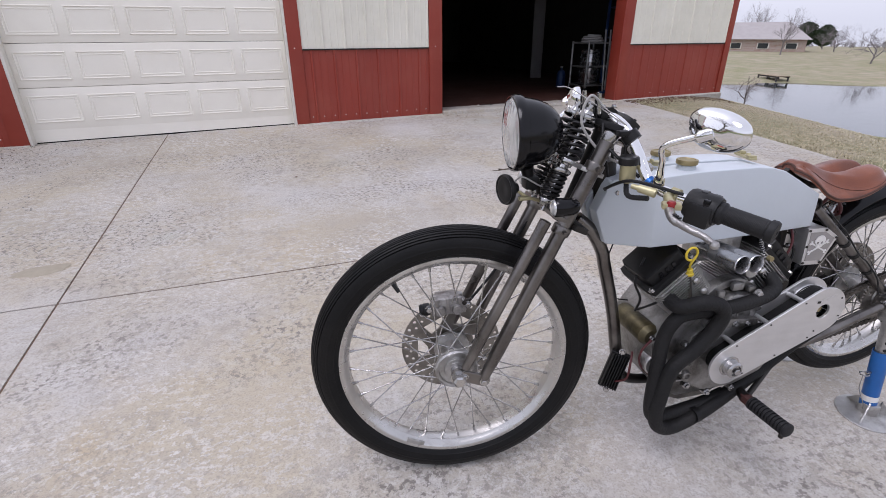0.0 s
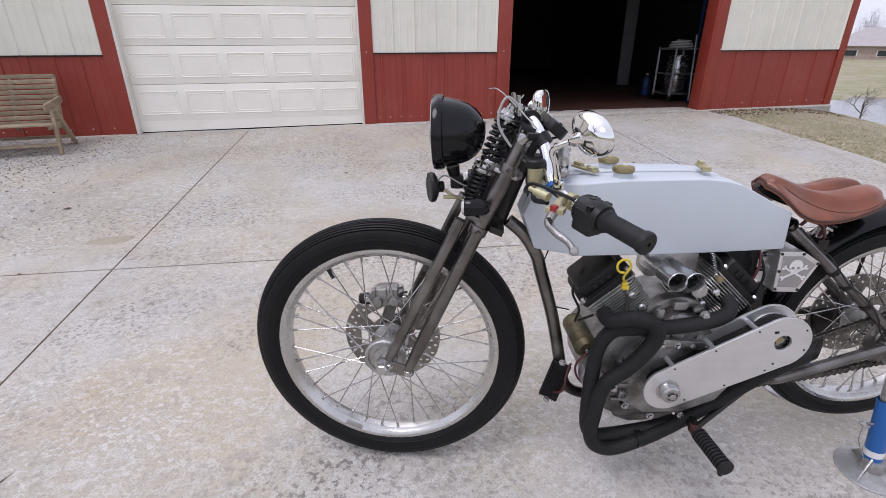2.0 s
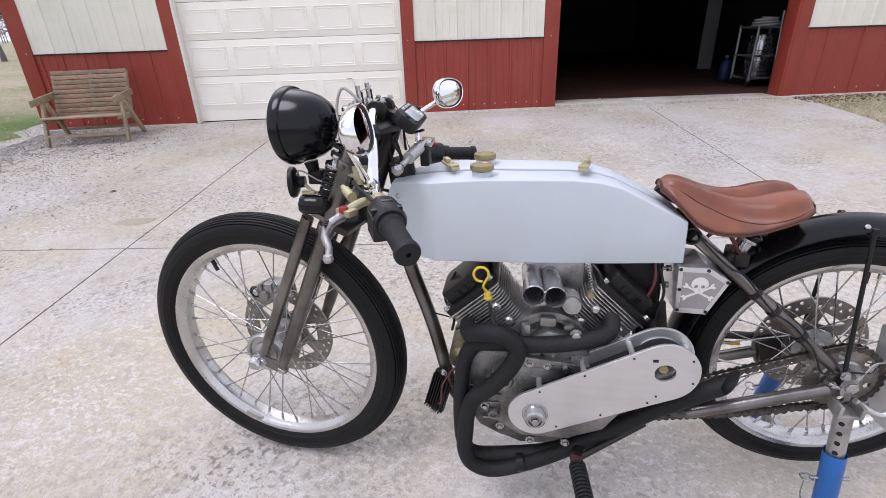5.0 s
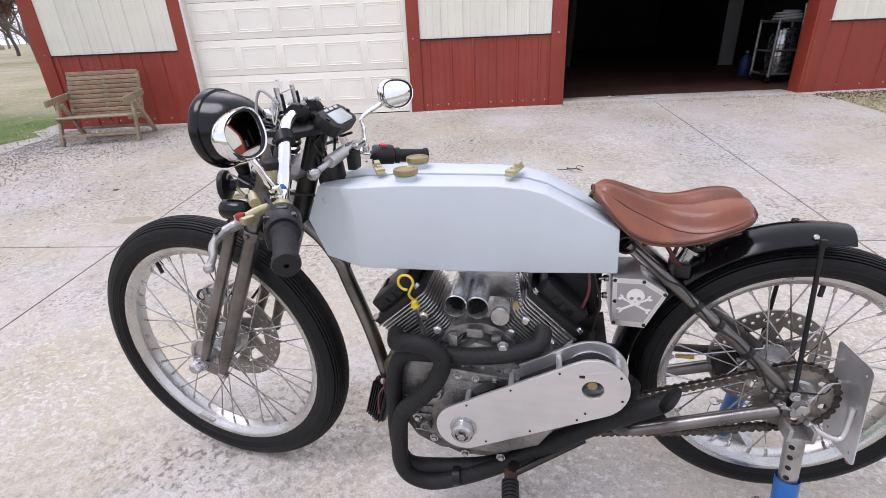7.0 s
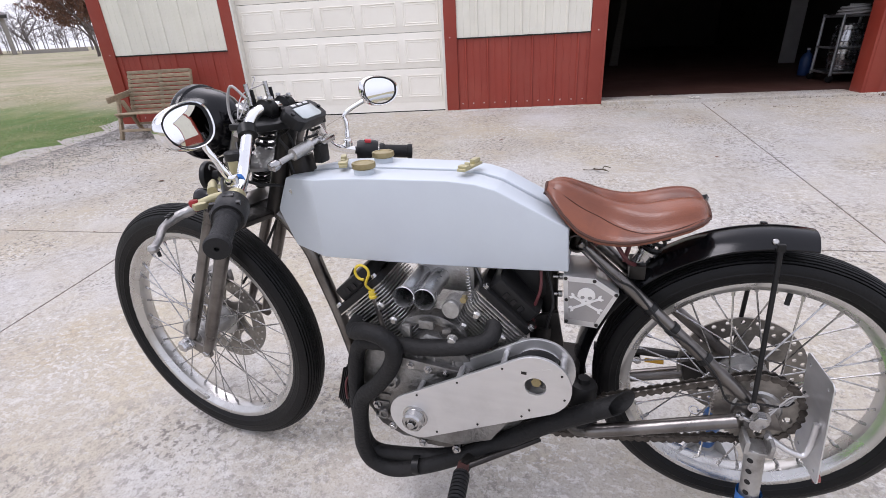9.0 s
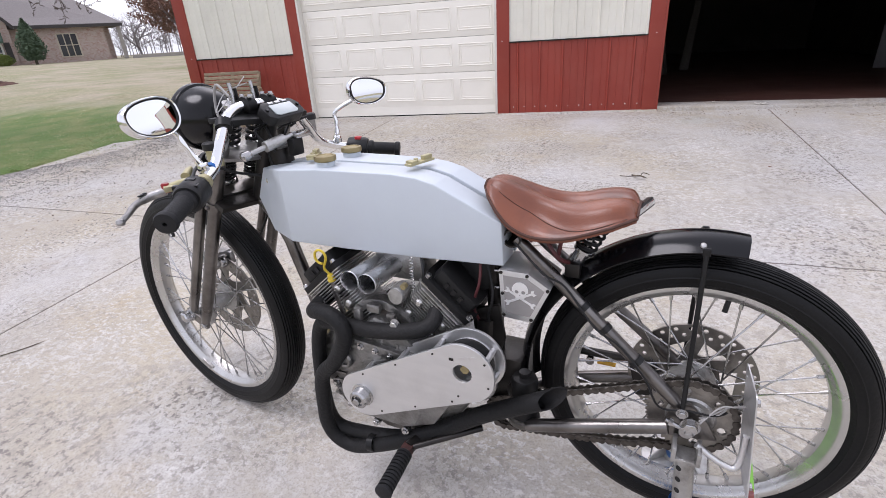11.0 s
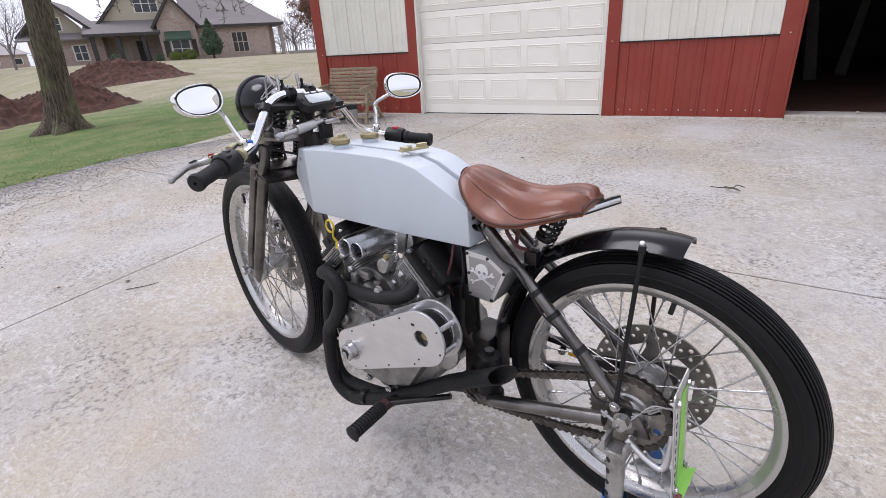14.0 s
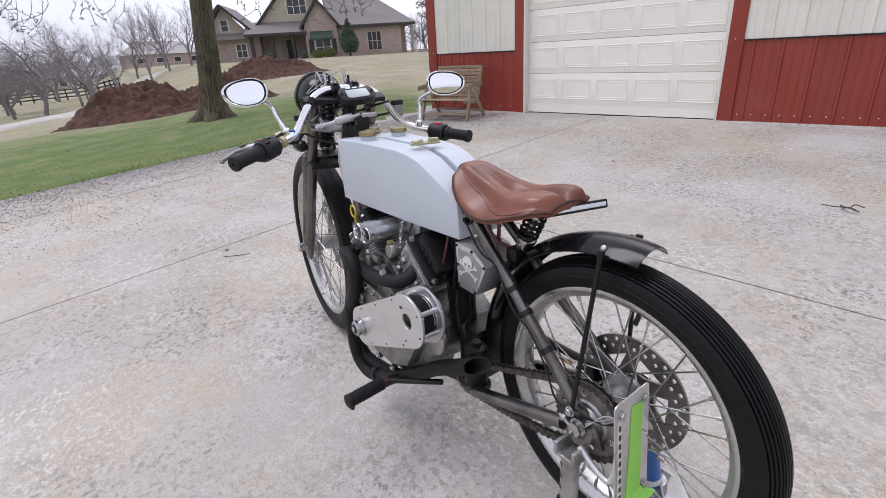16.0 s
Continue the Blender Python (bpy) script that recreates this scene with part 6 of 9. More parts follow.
t = lathe(B(), [(0, 0), (0.018, 0), (0.0195, -0.003), (0.0195, -0.010), (0.0165, -0.012), (0.0165, -0.05)], frame_to(V((0.607, 0.160, 0.522)), (0.05, 1, 0.1)), 24)
part("float_cap", t, "cast_alu", carb, "round machined cap")
for i in range(6):
    t = lathe(B(), [(0.0165, 0), (0.0190, 0.0006), (0.0190, 0.0022), (0.0165, 0.003)], frame_to(V((0.607, 0.143 - 0.005 * i, 0.522)), (0.05, 1, 0.1)), 22, caps=False)
    part("cap_rib", t, "cast_alu", carb)
part("throttle_spring", spring(B(), V((0.578, 0.13, 0.605)), V((0.566, 0.15, 0.54)), 0.0045, 0.001, 12, 8), "steel", carb)
t = lathe(B(), [(0, 0), (0.007, 0), (0.007, 0.012), (0, 0.012)], frame_to(V((0.575, 0.165, 0.558)), (0, 1, 0)), 6)
part("jet_screw", t, "brass", carb)
for pts, mt in (([(0.655, 0.10, 0.60), (0.70, 0.11, 0.615), (0.72, 0.10, 0.595), (0.73, 0.09, 0.62)], "black_plastic"), ([(0.57, 0.10, 0.60), (0.55, 0.13, 0.575), (0.56, 0.12, 0.52), (0.60, 0.10, 0.48)], "black_plastic"), ([(0.76, 0.12, 0.48), (0.80, 0.125, 0.46), (0.84, 0.11, 0.43), (0.86, 0.08, 0.40)], "black_plastic"),
                ([(0.44, 0.08, 0.62), (0.435, 0.10, 0.56), (0.45, 0.10, 0.50), (0.44, 0.08, 0.44)], "wire_red"), ([(0.43, 0.07, 0.60), (0.41, 0.09, 0.53), (0.42, 0.09, 0.47), (0.415, 0.08, 0.41)], "black_plastic"), ([(0.86, 0.075, 0.55), (0.885, 0.085, 0.49), (0.865, 0.09, 0.44), (0.87, 0.085, 0.40)], "black_plastic")):
    part("engine_hose", tube(B(), smooth_path(pts, 5), 0.0032, 8), mt, eng)
# spark plug leads and mounting plates
t = prism(B(), [(0.46, 0.48), (0.40, 0.50), (0.385, 0.42), (0.41, 0.34), (0.45, 0.36)], 0.012, side((0, 0.085, 0)), 0.002)
part("engine_plate", t, "dark_steel", eng)
t = tube(B(), smooth_path([(0.43, 0.07, 0.46), (0.43, 0.07, 0.38), (0.40, 0.06, 0.33)], 5), 0.024, 16)
part("rear_boss", t, "dark_steel", eng)
t = box(B(), (0.385, 0.03, 0.29), (0.075, 0.10, 0.15), None, 0.012)
part("gearbox", t, "dark_steel", eng)
t = lathe(B(), [(0.030, -0.02), (0.030, 0.012), (0.022, 0.02), (0.0, 0.02)], frame_to(V((0.345, 0.088, 0.30)), (0, 1, 0)), 22)
part("output_flange", t, "dark_steel", eng)
# voltage regulator, finned, in front of the down tube
rm = frame_to(V((0.880, 0.085, 0.228)), V((0.42, 0.85, 0.12)), V((-0.28, 0, 1)))
t = box(B(), (0, 0, 0), (0.115, 0.052, 0.014), rm, 0.004)
reg = part("regulator", t, "black_satin", bike, "black finned voltage regulator")
for i in range(7):
    part("regulator_fin", box(B(), (0.0, -0.021 + 0.007 * i, 0.012), (0.106, 0.002, 0.014), rm), "black_satin", reg)
for s in (0.062, -0.062):
    part("regulator_bolt", hexbolt(B(), rm @ V((s, 0, 0.006)), rm.to_3x3() @ V((0, 0, 1)), 0.006), "steel", reg)
part("regulator_lead", tube(B(), smooth_path([(0.885, 0.10, 0.20), (0.87, 0.13, 0.23), (0.865, 0.13, 0.28), (0.85, 0.11, 0.30)], 5), 0.003, 8), "wire_red", reg)

# --- exhaust ---
EX = 0.0188
loop = [(0.800, 0.125, 0.505), (0.806, 0.165, 0.492), (0.798, 0.195, 0.492), (0.762, 0.214, 0.508), (0.722, 0.220, 0.498), (0.706, 0.220, 0.462), (0.716, 0.218, 0.420), (0.752, 0.212, 0.368), (0.790, 0.206, 0.328), (0.806, 0.203, 0.285), (0.812, 0.201, 0.220), (0.814, 0.199, 0.165), (0.796, 0.195, 0.118), (0.745, 0.190, 0.098), (0.680, 0.183, 0.104), (0.605, 0.173, 0.138), (0.500, 0.162, 0.202), (0.412, 0.157, 0.266), (0.355, 0.154, 0.305), (0.305, 0.151, 0.336)]
loop = [(x + 0.018 * step(0.66, 0.74, x) - 0.020 * step(0.45, 0.30, x), y - 0.010 * step(0.66, 0.72, x), z - 0.032 * step(0.66, 0.74, x)) for x, y, z in loop]
n = len(smooth_path(loop, 6))
t = tube(B(), smooth_path(loop, 6), [EX if i < n * 0.78 else EX + 0.001 * step(n * 0.78, n * 0.95, i) for i in range(n)], 20, caps=False)
exh = part("exhaust", t, "black_wrap", bike, "matt black looping exhaust pipe")
# slash-cut mouth
p1, p0 = V(loop[-1]), V(loop[-2])
d = (p1 - p0).normalized()
t = B()
m = frame_to(p1, d, (0, 0, 1))
rin, rout = [], []
for k in range(32):
    a = 2 * math.pi * k / 32
    ext = 0.024 + 0.028 * math.sin(a) * -1
    rout.append((t.verts.new(m @ V((0.0200 * math.cos(a), 0.0200 * math.sin(a), -0.004))), t.verts.new(m @ V((0.0200 * math.cos(a), 0.0200 * math.sin(a), ext)))))
    rin.append((t.verts.new(m @ V((0.0184 * math.cos(a), 0.0184 * math.sin(a), ext))), t.verts.new(m @ V((0.0176 * math.cos(a), 0.0176 * math.sin(a), -0.12)))))
for k in range(32):
    j = (k + 1) % 32
    t.faces.new((rout[k][0], rout[j][0], rout[j][1], rout[k][1]))
    t.faces.new((rout[k][1], rout[j][1], rin[j][0], rin[k][0]))
    t.faces.new((rin[k][0], rin[j][0], rin[j][1], rin[k][1]))
part("exhaust_mouth", t, "black_wrap", exh)
rear = [(0.540, 0.105, 0.505), (0.522, 0.138, 0.486), (0.532, 0.168, 0.466), (0.585, 0.184, 0.454), (0.670, 0.188, 0.456), (0.745, 0.186, 0.462), (0.790, 0.180, 0.450), (0.815, 0.175, 0.400), (0.822, 0.178, 0.330), (0.824, 0.180, 0.240), (0.818, 0.178, 0.165), (0.795, 0.172, 0.128), (0.740, 0.165, 0.122), (0.660, 0.162, 0.128), (0.600, 0.165, 0.142)]
rear = [(x + 0.018 * step(0.66, 0.74, x), y - 0.008 * step(0.66, 0.74, x), z - 0.028 * step(0.60, 0.74, x)) for x, y, z in rear]
part("rear_header", tube(B(), smooth_path(rear, 6), EX - 0.001, 20), "black_wrap", exh)
for p, dd in ((V((0.800, 0.128, 0.504)), V((0.1, 0.9, -0.3))), (V((0.534, 0.118, 0.499)), V((-0.4, 0.75, -0.4)))):
    t = lathe(B(), [(0.020, -0.004), (0.032, -0.004), (0.032, 0.005), (0.022, 0.006)], frame_to(p, dd), 22)
    fm = frame_to(p, dd)
    hexbolt(t, fm @ V((0.027, 0, 0.005)), dd, 0.005)
    hexbolt(t, fm @ V((-0.027, 0, 0.005)), dd, 0.005)
    part("exhaust_flange", t, "dark_steel", exh)
part("band_clamp", lathe(B(), [(EX, -0.008), (EX + 0.0025, -0.008), (EX + 0.0025, 0.008), (EX, 0.008)], frame_to(V((0.700, 0.185, 0.1015)), (1, 0.08, -0.1)), 24, caps=False), "black_satin", exh)

# --- primary drive cover ---
A, C_ = V((0.672, 0, 0.308)), V((0.423, 0, 0.434))
ra, rc = 0.056, 0.066
dv = (C_ - A)
ang = math.atan2(dv.z, dv.x)
off = math.asin((rc - ra) / dv.length)


def strap(r0, r1, n=18):
    pts = []
    for k in range(n + 1):
        a = ang + math.pi / 2 + off + (math.pi - 2 * off) * k / n
        pts.append((A.x + r0 * math.cos(a), A.z + r0 * math.sin(a)))
    for k in range(n + 1):
        a = ang - math.pi / 2 - off + (math.pi + 2 * off) * k / n
        pts.append((C_.x + r1 * math.cos(a), C_.z + r1 * math.sin(a)))
    return pts


t = pierced(B(), strap(ra, rc), [circle(0.021, 28, C_.x, C_.z)], 0.007, side((0, 0.236, 0)), 0.001)
cov = part("primary_cover", t, "brushed_alu", bike, "brushed aluminium primary drive plate", flat=False)
t = pierced(B(), strap(ra + 0.002, rc + 0.004), [circle(0.03, 28, C_.x, C_.z)], 0.007, side((0, 0.183, 0)), 0.001)
part("inner_plate", t, "brushed_alu", cov, "")
up = V((math.sin(-ang), 0, math.cos(ang)))
nrm = V((-math.sin(ang), 0, math.cos(ang)))
if nrm.z < 0:
    nrm = -nrm
for k, s in ((0.12, 1), (0.48, 1), (0.85, 1), (0.10, -1), (0.45, -1), (0.80, -1)):
    r = ra + (rc - ra) * k - 0.008
    p = A.lerp(C_, k) + nrm * r * s
    t = tube(B(), [V((p.x, 0.187, p.z)), V((p.x, 0.233, p.z))], 0.006, 14)
    part("spacer", t, "brushed_alu", cov)
    part("cover_screw", lathe(B(), [(0, 0.0014), (0.002, 0.0014), (0.0024, 0)], frame_to(V((p.x, 0.2395, p.z)), (0, 1, 0)), 12), "dark_steel", cov)
for a in (-20, -100, 35):
    p = C_ + V((-math.cos(radians(a)), 0, math.sin(radians(a)))) * (rc - 0.008)
    part("spacer", tube(B(), [V((p.x, 0.187, p.z)), V((p.x, 0.233, p.z))], 0.006, 14), "brushed_alu", cov)
    part("cover_screw", lathe(B(), [(0, 0.0014), (0.002, 0.0014), (0.0024, 0)], frame_to(V((p.x, 0.2395, p.z)), (0, 1, 0)), 12), "dark_steel", cov)
t = lathe(B(), [(0.028, 0), (0.028, 0.002), (0.023, 0.003), (0.022, 0.020), (0.018, 0.024), (0.014, 0.0242), (0.0135, 0.018), (0, 0.018)], frame_to(V((A.x, 0.2395, A.z)), (0, 1, 0)), 32)
boss = part("crank_boss", t, "steel", cov)
part("crank_nut", hexbolt(B(), V((A.x, 0.258, A.z)), (0, 1, 0), 0.008, 0.010), "steel", boss)
t = lathe(B(), [(0, 0.0), (0.010, 0), (0.010, 0.012), (0, 0.012)], frame_to(V((C_.x, 0.215, C_.z)), (0, 1, 0)), 6)
part("clutch_nut", t, "brass", cov, "brass coloured shaft nut")
t = lathe(B(), [(0.050, -0.03), (0.050, 0.01), (0.040, 0.016), (0.012, 0.018), (0.012, 0.0)], frame_to(V((C_.x, 0.195, C_.z)), (0, 1, 0)), 40)
part("clutch_basket", t, "bell_alu", cov, "polished clutch drum")
# dark rings, slightly raised, stand in for shaded grooves in the smooth drum
for k in range(2):
    part("drum_groove", lathe(B(), [(0.0502, 0.0), (0.0508, 0.001), (0.0508, 0.003), (0.0502, 0.004)], frame_to(V((C_.x, 0.175 + 0.014 * k, C_.z)), (0, 1, 0)), 36, caps=False), "dark_steel", cov)
t = lathe(B(), [(0.030, -0.03), (0.030, 0.01), (0.012, 0.012)], frame_to(V((A.x, 0.198, A.z)), (0, 1, 0)), 30)
part("drive_pulley", t, "dark_steel", cov)
# toothed belt, a band round both pulleys
t = B()
ri = strap(0.034, 0.0525, 14)
ring = [(x, z) for x, z in ri]
va = [(t.verts.new((x, 0.196, z)), t.verts.new((x, 0.222, z))) for x, z in ring]
for k in range(len(va)):
    j = (k + 1) % len(va)
    t.faces.new((va[k][0], va[j][0], va[j][1], va[k][1]))
part("drive_belt", t, "rubber", cov, "black toothed drive belt")
t = prism(B(), [(0.735, 0.395), (0.70, 0.40), (0.69, 0.36), (0.74, 0.335), (0.76, 0.355)], 0.012, side((0, 0.192, 0)), 0.002)
part("cover_bracket", t, "cast_alu", cov)
t = lathe(B(), [(0.052, -0.006), (0.052, 0.003), (0.048, 0.006), (0, 0.006)], frame_to(V((0.43, 0.165, 0.365)), (0, 1, 0)), 30)
part("clutch_backing", t, "cast_alu", cov)
# plain bars in place of the engraved lettering
part("engraved_mark", box(B(), (C_.x + 0.022, 0.2399, C_.z + 0.029), (0.010, 0.0008, 0.006), None), "dark_steel", cov, "small dark bar")
for i in range(4):
    part("engraved_bar", box(B(), (C_.x + 0.008 - 0.011 * i, 0.2398, C_.z + 0.034 + 0.003 * i), (0.0065, 0.0005, 0.0045), None), "brushed_alu", cov)

# --- coffin-shaped electrics box ---
face = [(0.396, 0.607), (0.336, 0.606), (0.290, 0.577), (0.325, 0.497), (0.389, 0.500)]
t = prism(B(), face, 0.100, side((0, 0.122, 0)), 0.003)
ebox = part("electrics_box", t, "brushed_alu", bike, "coffin-shaped aluminium electrics box with a skull emblem")
t = prism(B(), face, 0.005, side((0, 0.1265, 0)) , 0.0012)
lid = part("box_lid", t, "brushed_alu", ebox)
cx = sum(p[0] for p in face) / 5
cz = sum(p[1] for p in face) / 5
t = prism(B(), [(cx + (x - cx) * 0.80, cz + (z - cz) * 0.78) for x, z in face], 0.0012, side((0, 0.1276, 0)))
part("lid_panel", t, "lid_grey", lid, "darker brushed panel")
for x, z in face + [(0.392, 0.555)]:
    p = V((cx + (x - cx) * 0.90, 0.1262, cz + (z - cz) * 0.89))
    part("lid_screw", lathe(B(), [(0, 0.003), (0.003, 0.003), (0.004, 0)], frame_to(p, (0, 1, 0)), 10), "dark_steel", lid)
# emblem: skull over crossed spanners, cut from plate
K = side((cx + 0.003, 0.1292, cz + 0.006))
sk = [(0.017 * math.sin(a) * (1 if abs(a) < 2.0 else 0.72), 0.006 + 0.017 * math.cos(a)) for a in [radians(-125 + 25 * k) for k in range(11)]] + [(0.009, -0.012), (-0.009, -0.012)]
holes = [circle(0.0042, 10, -0.0068, 0.0015), circle(0.0042, 10, 0.0068, 0.0015), [(0, -0.003), (-0.002, -0.007), (0.002, -0.007)]]
part("skull", pierced(B(), sk, holes, 0.002, K), "polished_alu", lid, "polished skull cut-out", flat=True)
for s in (1, -1):
    m = K @ Matrix.Translation((0, -0.012, 0.0002 * s)) @ Matrix.Rotation(s * radians(28), 4, "Z")
    sp_ = [(-0.026, -0.0022), (0.026, -0.0022), (0.029, -0.006), (0.035, -0.005), (0.031, 0.0), (0.035, 0.005), (0.029, 0.006), (0.026, 0.0022), (-0.026, 0.0022), (-0.029, 0.006), (-0.035, 0.005), (-0.031, 0.0), (-0.035, -0.005), (-0.029, -0.006)]
    part("crossed_spanner", prism(B(), sp_, 0.0016, m), "polished_alu", lid)
for z in (0.585, 0.545):
    part("cable_gland", lathe(B(), [(0.007, 0), (0.007, 0.008), (0.004, 0.010), (0.004, 0.020)], frame_to(V((0.398, 0.085, z)), (1, 0.2, 0)), 12), "steel", ebox)

# --- seat ---
SEATS = [
    # x, half width, centre height, edge drop, centre groove, side lobes
    (0.452, 0.020, 0.772, 0.008, 0.0, 0.000), (0.438, 0.050, 0.776, 0.020, 0.0, 0.003), (0.418, 0.072, 0.770, 0.034, 0.002, 0.008), (0.388, 0.088, 0.755, 0.046, 0.006, 0.012),
    (0.350, 0.098, 0.735, 0.042, 0.010, 0.016), (0.308, 0.105, 0.722, 0.030, 0.013, 0.018), (0.268, 0.107, 0.720, 0.020, 0.014, 0.020), (0.230, 0.105, 0.727, 0.014, 0.013, 0.021),
    (0.197, 0.097, 0.735, 0.011, 0.011, 0.018), (0.174, 0.080, 0.740, 0.009, 0.006, 0.012), (0.160, 0.050, 0.738, 0.009, 0.002, 0.005)]
SEATS = [(0.437 - (0.452 - x) * 0.99, w * 0.95, z - 0.014, *q) for x, w, z, *q in SEATS]
SX0, SX1 = SEATS[0][0], SEATS[-1][0]
SY = 0.012
prof = []
for k in range(41):
    prof.append(-1 + 2 * k / 40)


def seat_val(x, j):
    for i in range(len(SEATS) - 1):
        if SEATS[i][0] >= x >= SEATS[i + 1][0]:
            q = (SEATS[i][0] - x) / (SEATS[i][0] - SEATS[i + 1][0])
            p0 = SEATS[max(0, i - 1)][j]
            p3 = SEATS[min(len(SEATS) - 1, i + 2)][j]
            a, b_ = SEATS[i][j], SEATS[i + 1][j]
            return 0.5 * (2 * a + (b_ - p0) * q + (2 * p0 - 5 * a + 4 * b_ - p3) * q * q + (3 * a - p0 - 3 * b_ + p3) * q ** 3)
    return SEATS[-1][j]


t = B()
nx, grid_t, grid_b = 40, [], []
for i in range(nx + 1):
    x = SX0 - (SX0 - SX1) * i / nx
    hw, cz_, drop, groove, lobe = (seat_val(x, j) for j in range(1, 6))
    yc_ = SY + 0.022 * step(0.30, 0.46, x)
    top, bot = [], []
    for q in prof:
        qc = 0.60 + 0.32 * step(0.34, 0.22, x)
        z = cz_ - drop * abs(q) ** 2.2 + lobe * 1.30 * (1 - step(qc - 0.20, qc, abs(q))) * (0.70 + 0.30 * math.cos((abs(q) - 0.42) * 3.6)) - groove * 1.7 * step(0.37, 0.27, x) * math.exp(-(q / 0.15) ** 2)
        edge = 1 if abs(q) > 0.99 else 0
        if i in (0, nx):
            z = cz_ - drop * abs(q) ** 2.2
        top.append(t.verts.new((x, yc_ + q * hw, z - 0.004 * edge)))
        bot.append(t.verts.new((x, yc_ + q * hw * 0.985, cz_ - drop * abs(q) ** 2.2 - 0.012 - 0.004 * (1 - abs(q)))))
    grid_t.append(top)
    grid_b.append(bot)
for i in range(nx):
    for k in range(40):
        t.faces.new((grid_t[i][k], grid_t[i][k + 1], grid_t[i + 1][k + 1], grid_t[i + 1][k]))
        t.faces.new((grid_b[i][k], grid_b[i + 1][k], grid_b[i + 1][k + 1], grid_b[i][k + 1]))
    for k, r in ((0, 1), (40, -1)):
        t.faces.new((grid_t[i][k], grid_t[i + 1][k], grid_b[i + 1][k], grid_b[i][k])[::r])
for i in (0, nx):
    for k in range(40):
        t.faces.new((grid_t[i][k], grid_t[i][k + 1], grid_b[i][k + 1], grid_b[i][k]))
rimline = [v[0].co.copy() for v in grid_t] + [grid_t[-1][k].co.copy() for k in range(1, 40)] + [v[-1].co.copy() for v in grid_t[::-1]] + [grid_t[0][k].co.copy() for k in range(39, 0, -1)]
stitch = [(grid_t[i][int(round((1 - (0.62 + 0.32 * step(0.34, 0.22, grid_t[i][0].co.x))) * 20))].co + V((0, 0, 0.0006))) for i in range(2, nx - 1)]
stitch2 = [(grid_t[i][40 - int(round((1 - (0.62 + 0.32 * step(0.34, 0.22, grid_t[i][0].co.x))) * 20))].co + V((0, 0, 0.0006))) for i in range(2, nx - 1)]
seat = part("seat", t, "leather", bike, "brown leather sprung saddle with stitched edge")
part("seat_piping", tube(B(), rimline, 0.0030, 8, closed=True), "thread", seat)
for s in (stitch, stitch2):
    part("seat_stitching", tube(B(), smooth_path(s[::4], 4), 0.0008, 5), "thread", seat)
t = tube(B(), smooth_path([(0.44, YC, 0.742), (0.40, YC, 0.715), (0.33, YC, 0.690), (0.27, 0.02, 0.690), (0.20, 0.015, 0.706), (0.165, 0.012, 0.722)], 5), 0.008, 10)
part("seat_pan", t, "dark_steel", seat)
# seat shock with its coil
sA, sB = V((0.232, 0.03, 0.700)), V((0.275, 0.03, 0.612))
t = tube(B(), [sA, sB], 0.0075, 12)
for k, r in ((0.0, 0.018), (0.72, 0.021)):
    lathe(t, [(0.006, 0), (r, 0), (r, 0.006), (0.012, 0.012)], frame_to(sA.lerp(sB, k), (sB - sA) if k == 0 else (sA - sB)), 22)
tube(t, [sA.lerp(sB, 0.74), sB], 0.0155, 16)
sh = part("seat_shock", t, "steel", bike, "short shock absorber under the saddle")
part("shock_coil", spring(B(), sA.lerp(sB, 0.05), sA.lerp(sB, 0.70), 0.0195, 0.0036, 4.5), "black_satin", sh)
t = box(B(), (0.278, 0.03, 0.602), (0.03, 0.06, 0.03), None, 0.004)
part("shock_mount", t, "dark_steel", sh)
for pts in ([(0.34, 0.06, 0.69), (0.32, 0.085, 0.665), (0.30, 0.08, 0.635), (0.285, 0.06, 0.62)], [(0.36, 0.07, 0.66), (0.325, 0.075, 0.70), (0.300, 0.075, 0.68), (0.305, 0.07, 0.63)]):
    part("brake_line", tube(B(), smooth_path(pts, 6), 0.0042, 8), "wire_red", sh, "dark red flexible line")
# light bar under the back of the saddle
lm = frame_to(V((0.168, -0.012, 0.716)), V((-0.92, 0.25, 0.3)), V((0.25, 0.95, 0)))
t = box(B(), (0, 0, -0.006), (0.140, 0.018, 0.014), lm, 0.003)
tl = part("tail_light", t, "black_satin", bike, "slim tail light bar under the saddle")
part("light_strip", box(B(), (0, 0, 0.0022), (0.128, 0.009, 0.003), lm, 0.001), "lens_glass", tl, "clear light strip")
part("light_stay", box(B(), (0.02, 0.0, -0.02), (0.03, 0.012, 0.02), lm, 0.002), "dark_steel", tl)

# --- rear mudguard ---
def guard(a0, a1, R, n=46):
    t, prev = B(), None
    for i in range(n + 1):
        a = radians(a0 + (a1 - a0) * i / n)
        taper = 1.0 if i < n - 4 else 1.0 - 0.12 * ((i - n + 4) / 4) ** 2
        cur = []
        for inner in (0, 1):
            for k in range(13):
                q = (-1 + k / 6) * (1 if inner == 0 else -1)
                r = R - 0.024 * abs(q) ** 2.3 - 0.0022 * inner
                w = 0.050 * q * taper
                cur.append(t.verts.new(RC + V((r * math.cos(a), 0, r * math.sin(a))) + V((0, w, 0))))
        if prev:
            for k in range(26):
                t.faces.new((prev[k], prev[(k + 1) % 26], cur[(k + 1) % 26], cur[k]))
        prev, first = cur, (cur if i == 0 else first)
    t.faces.new(prev)
    t.faces.new(first[::-1])
    return t


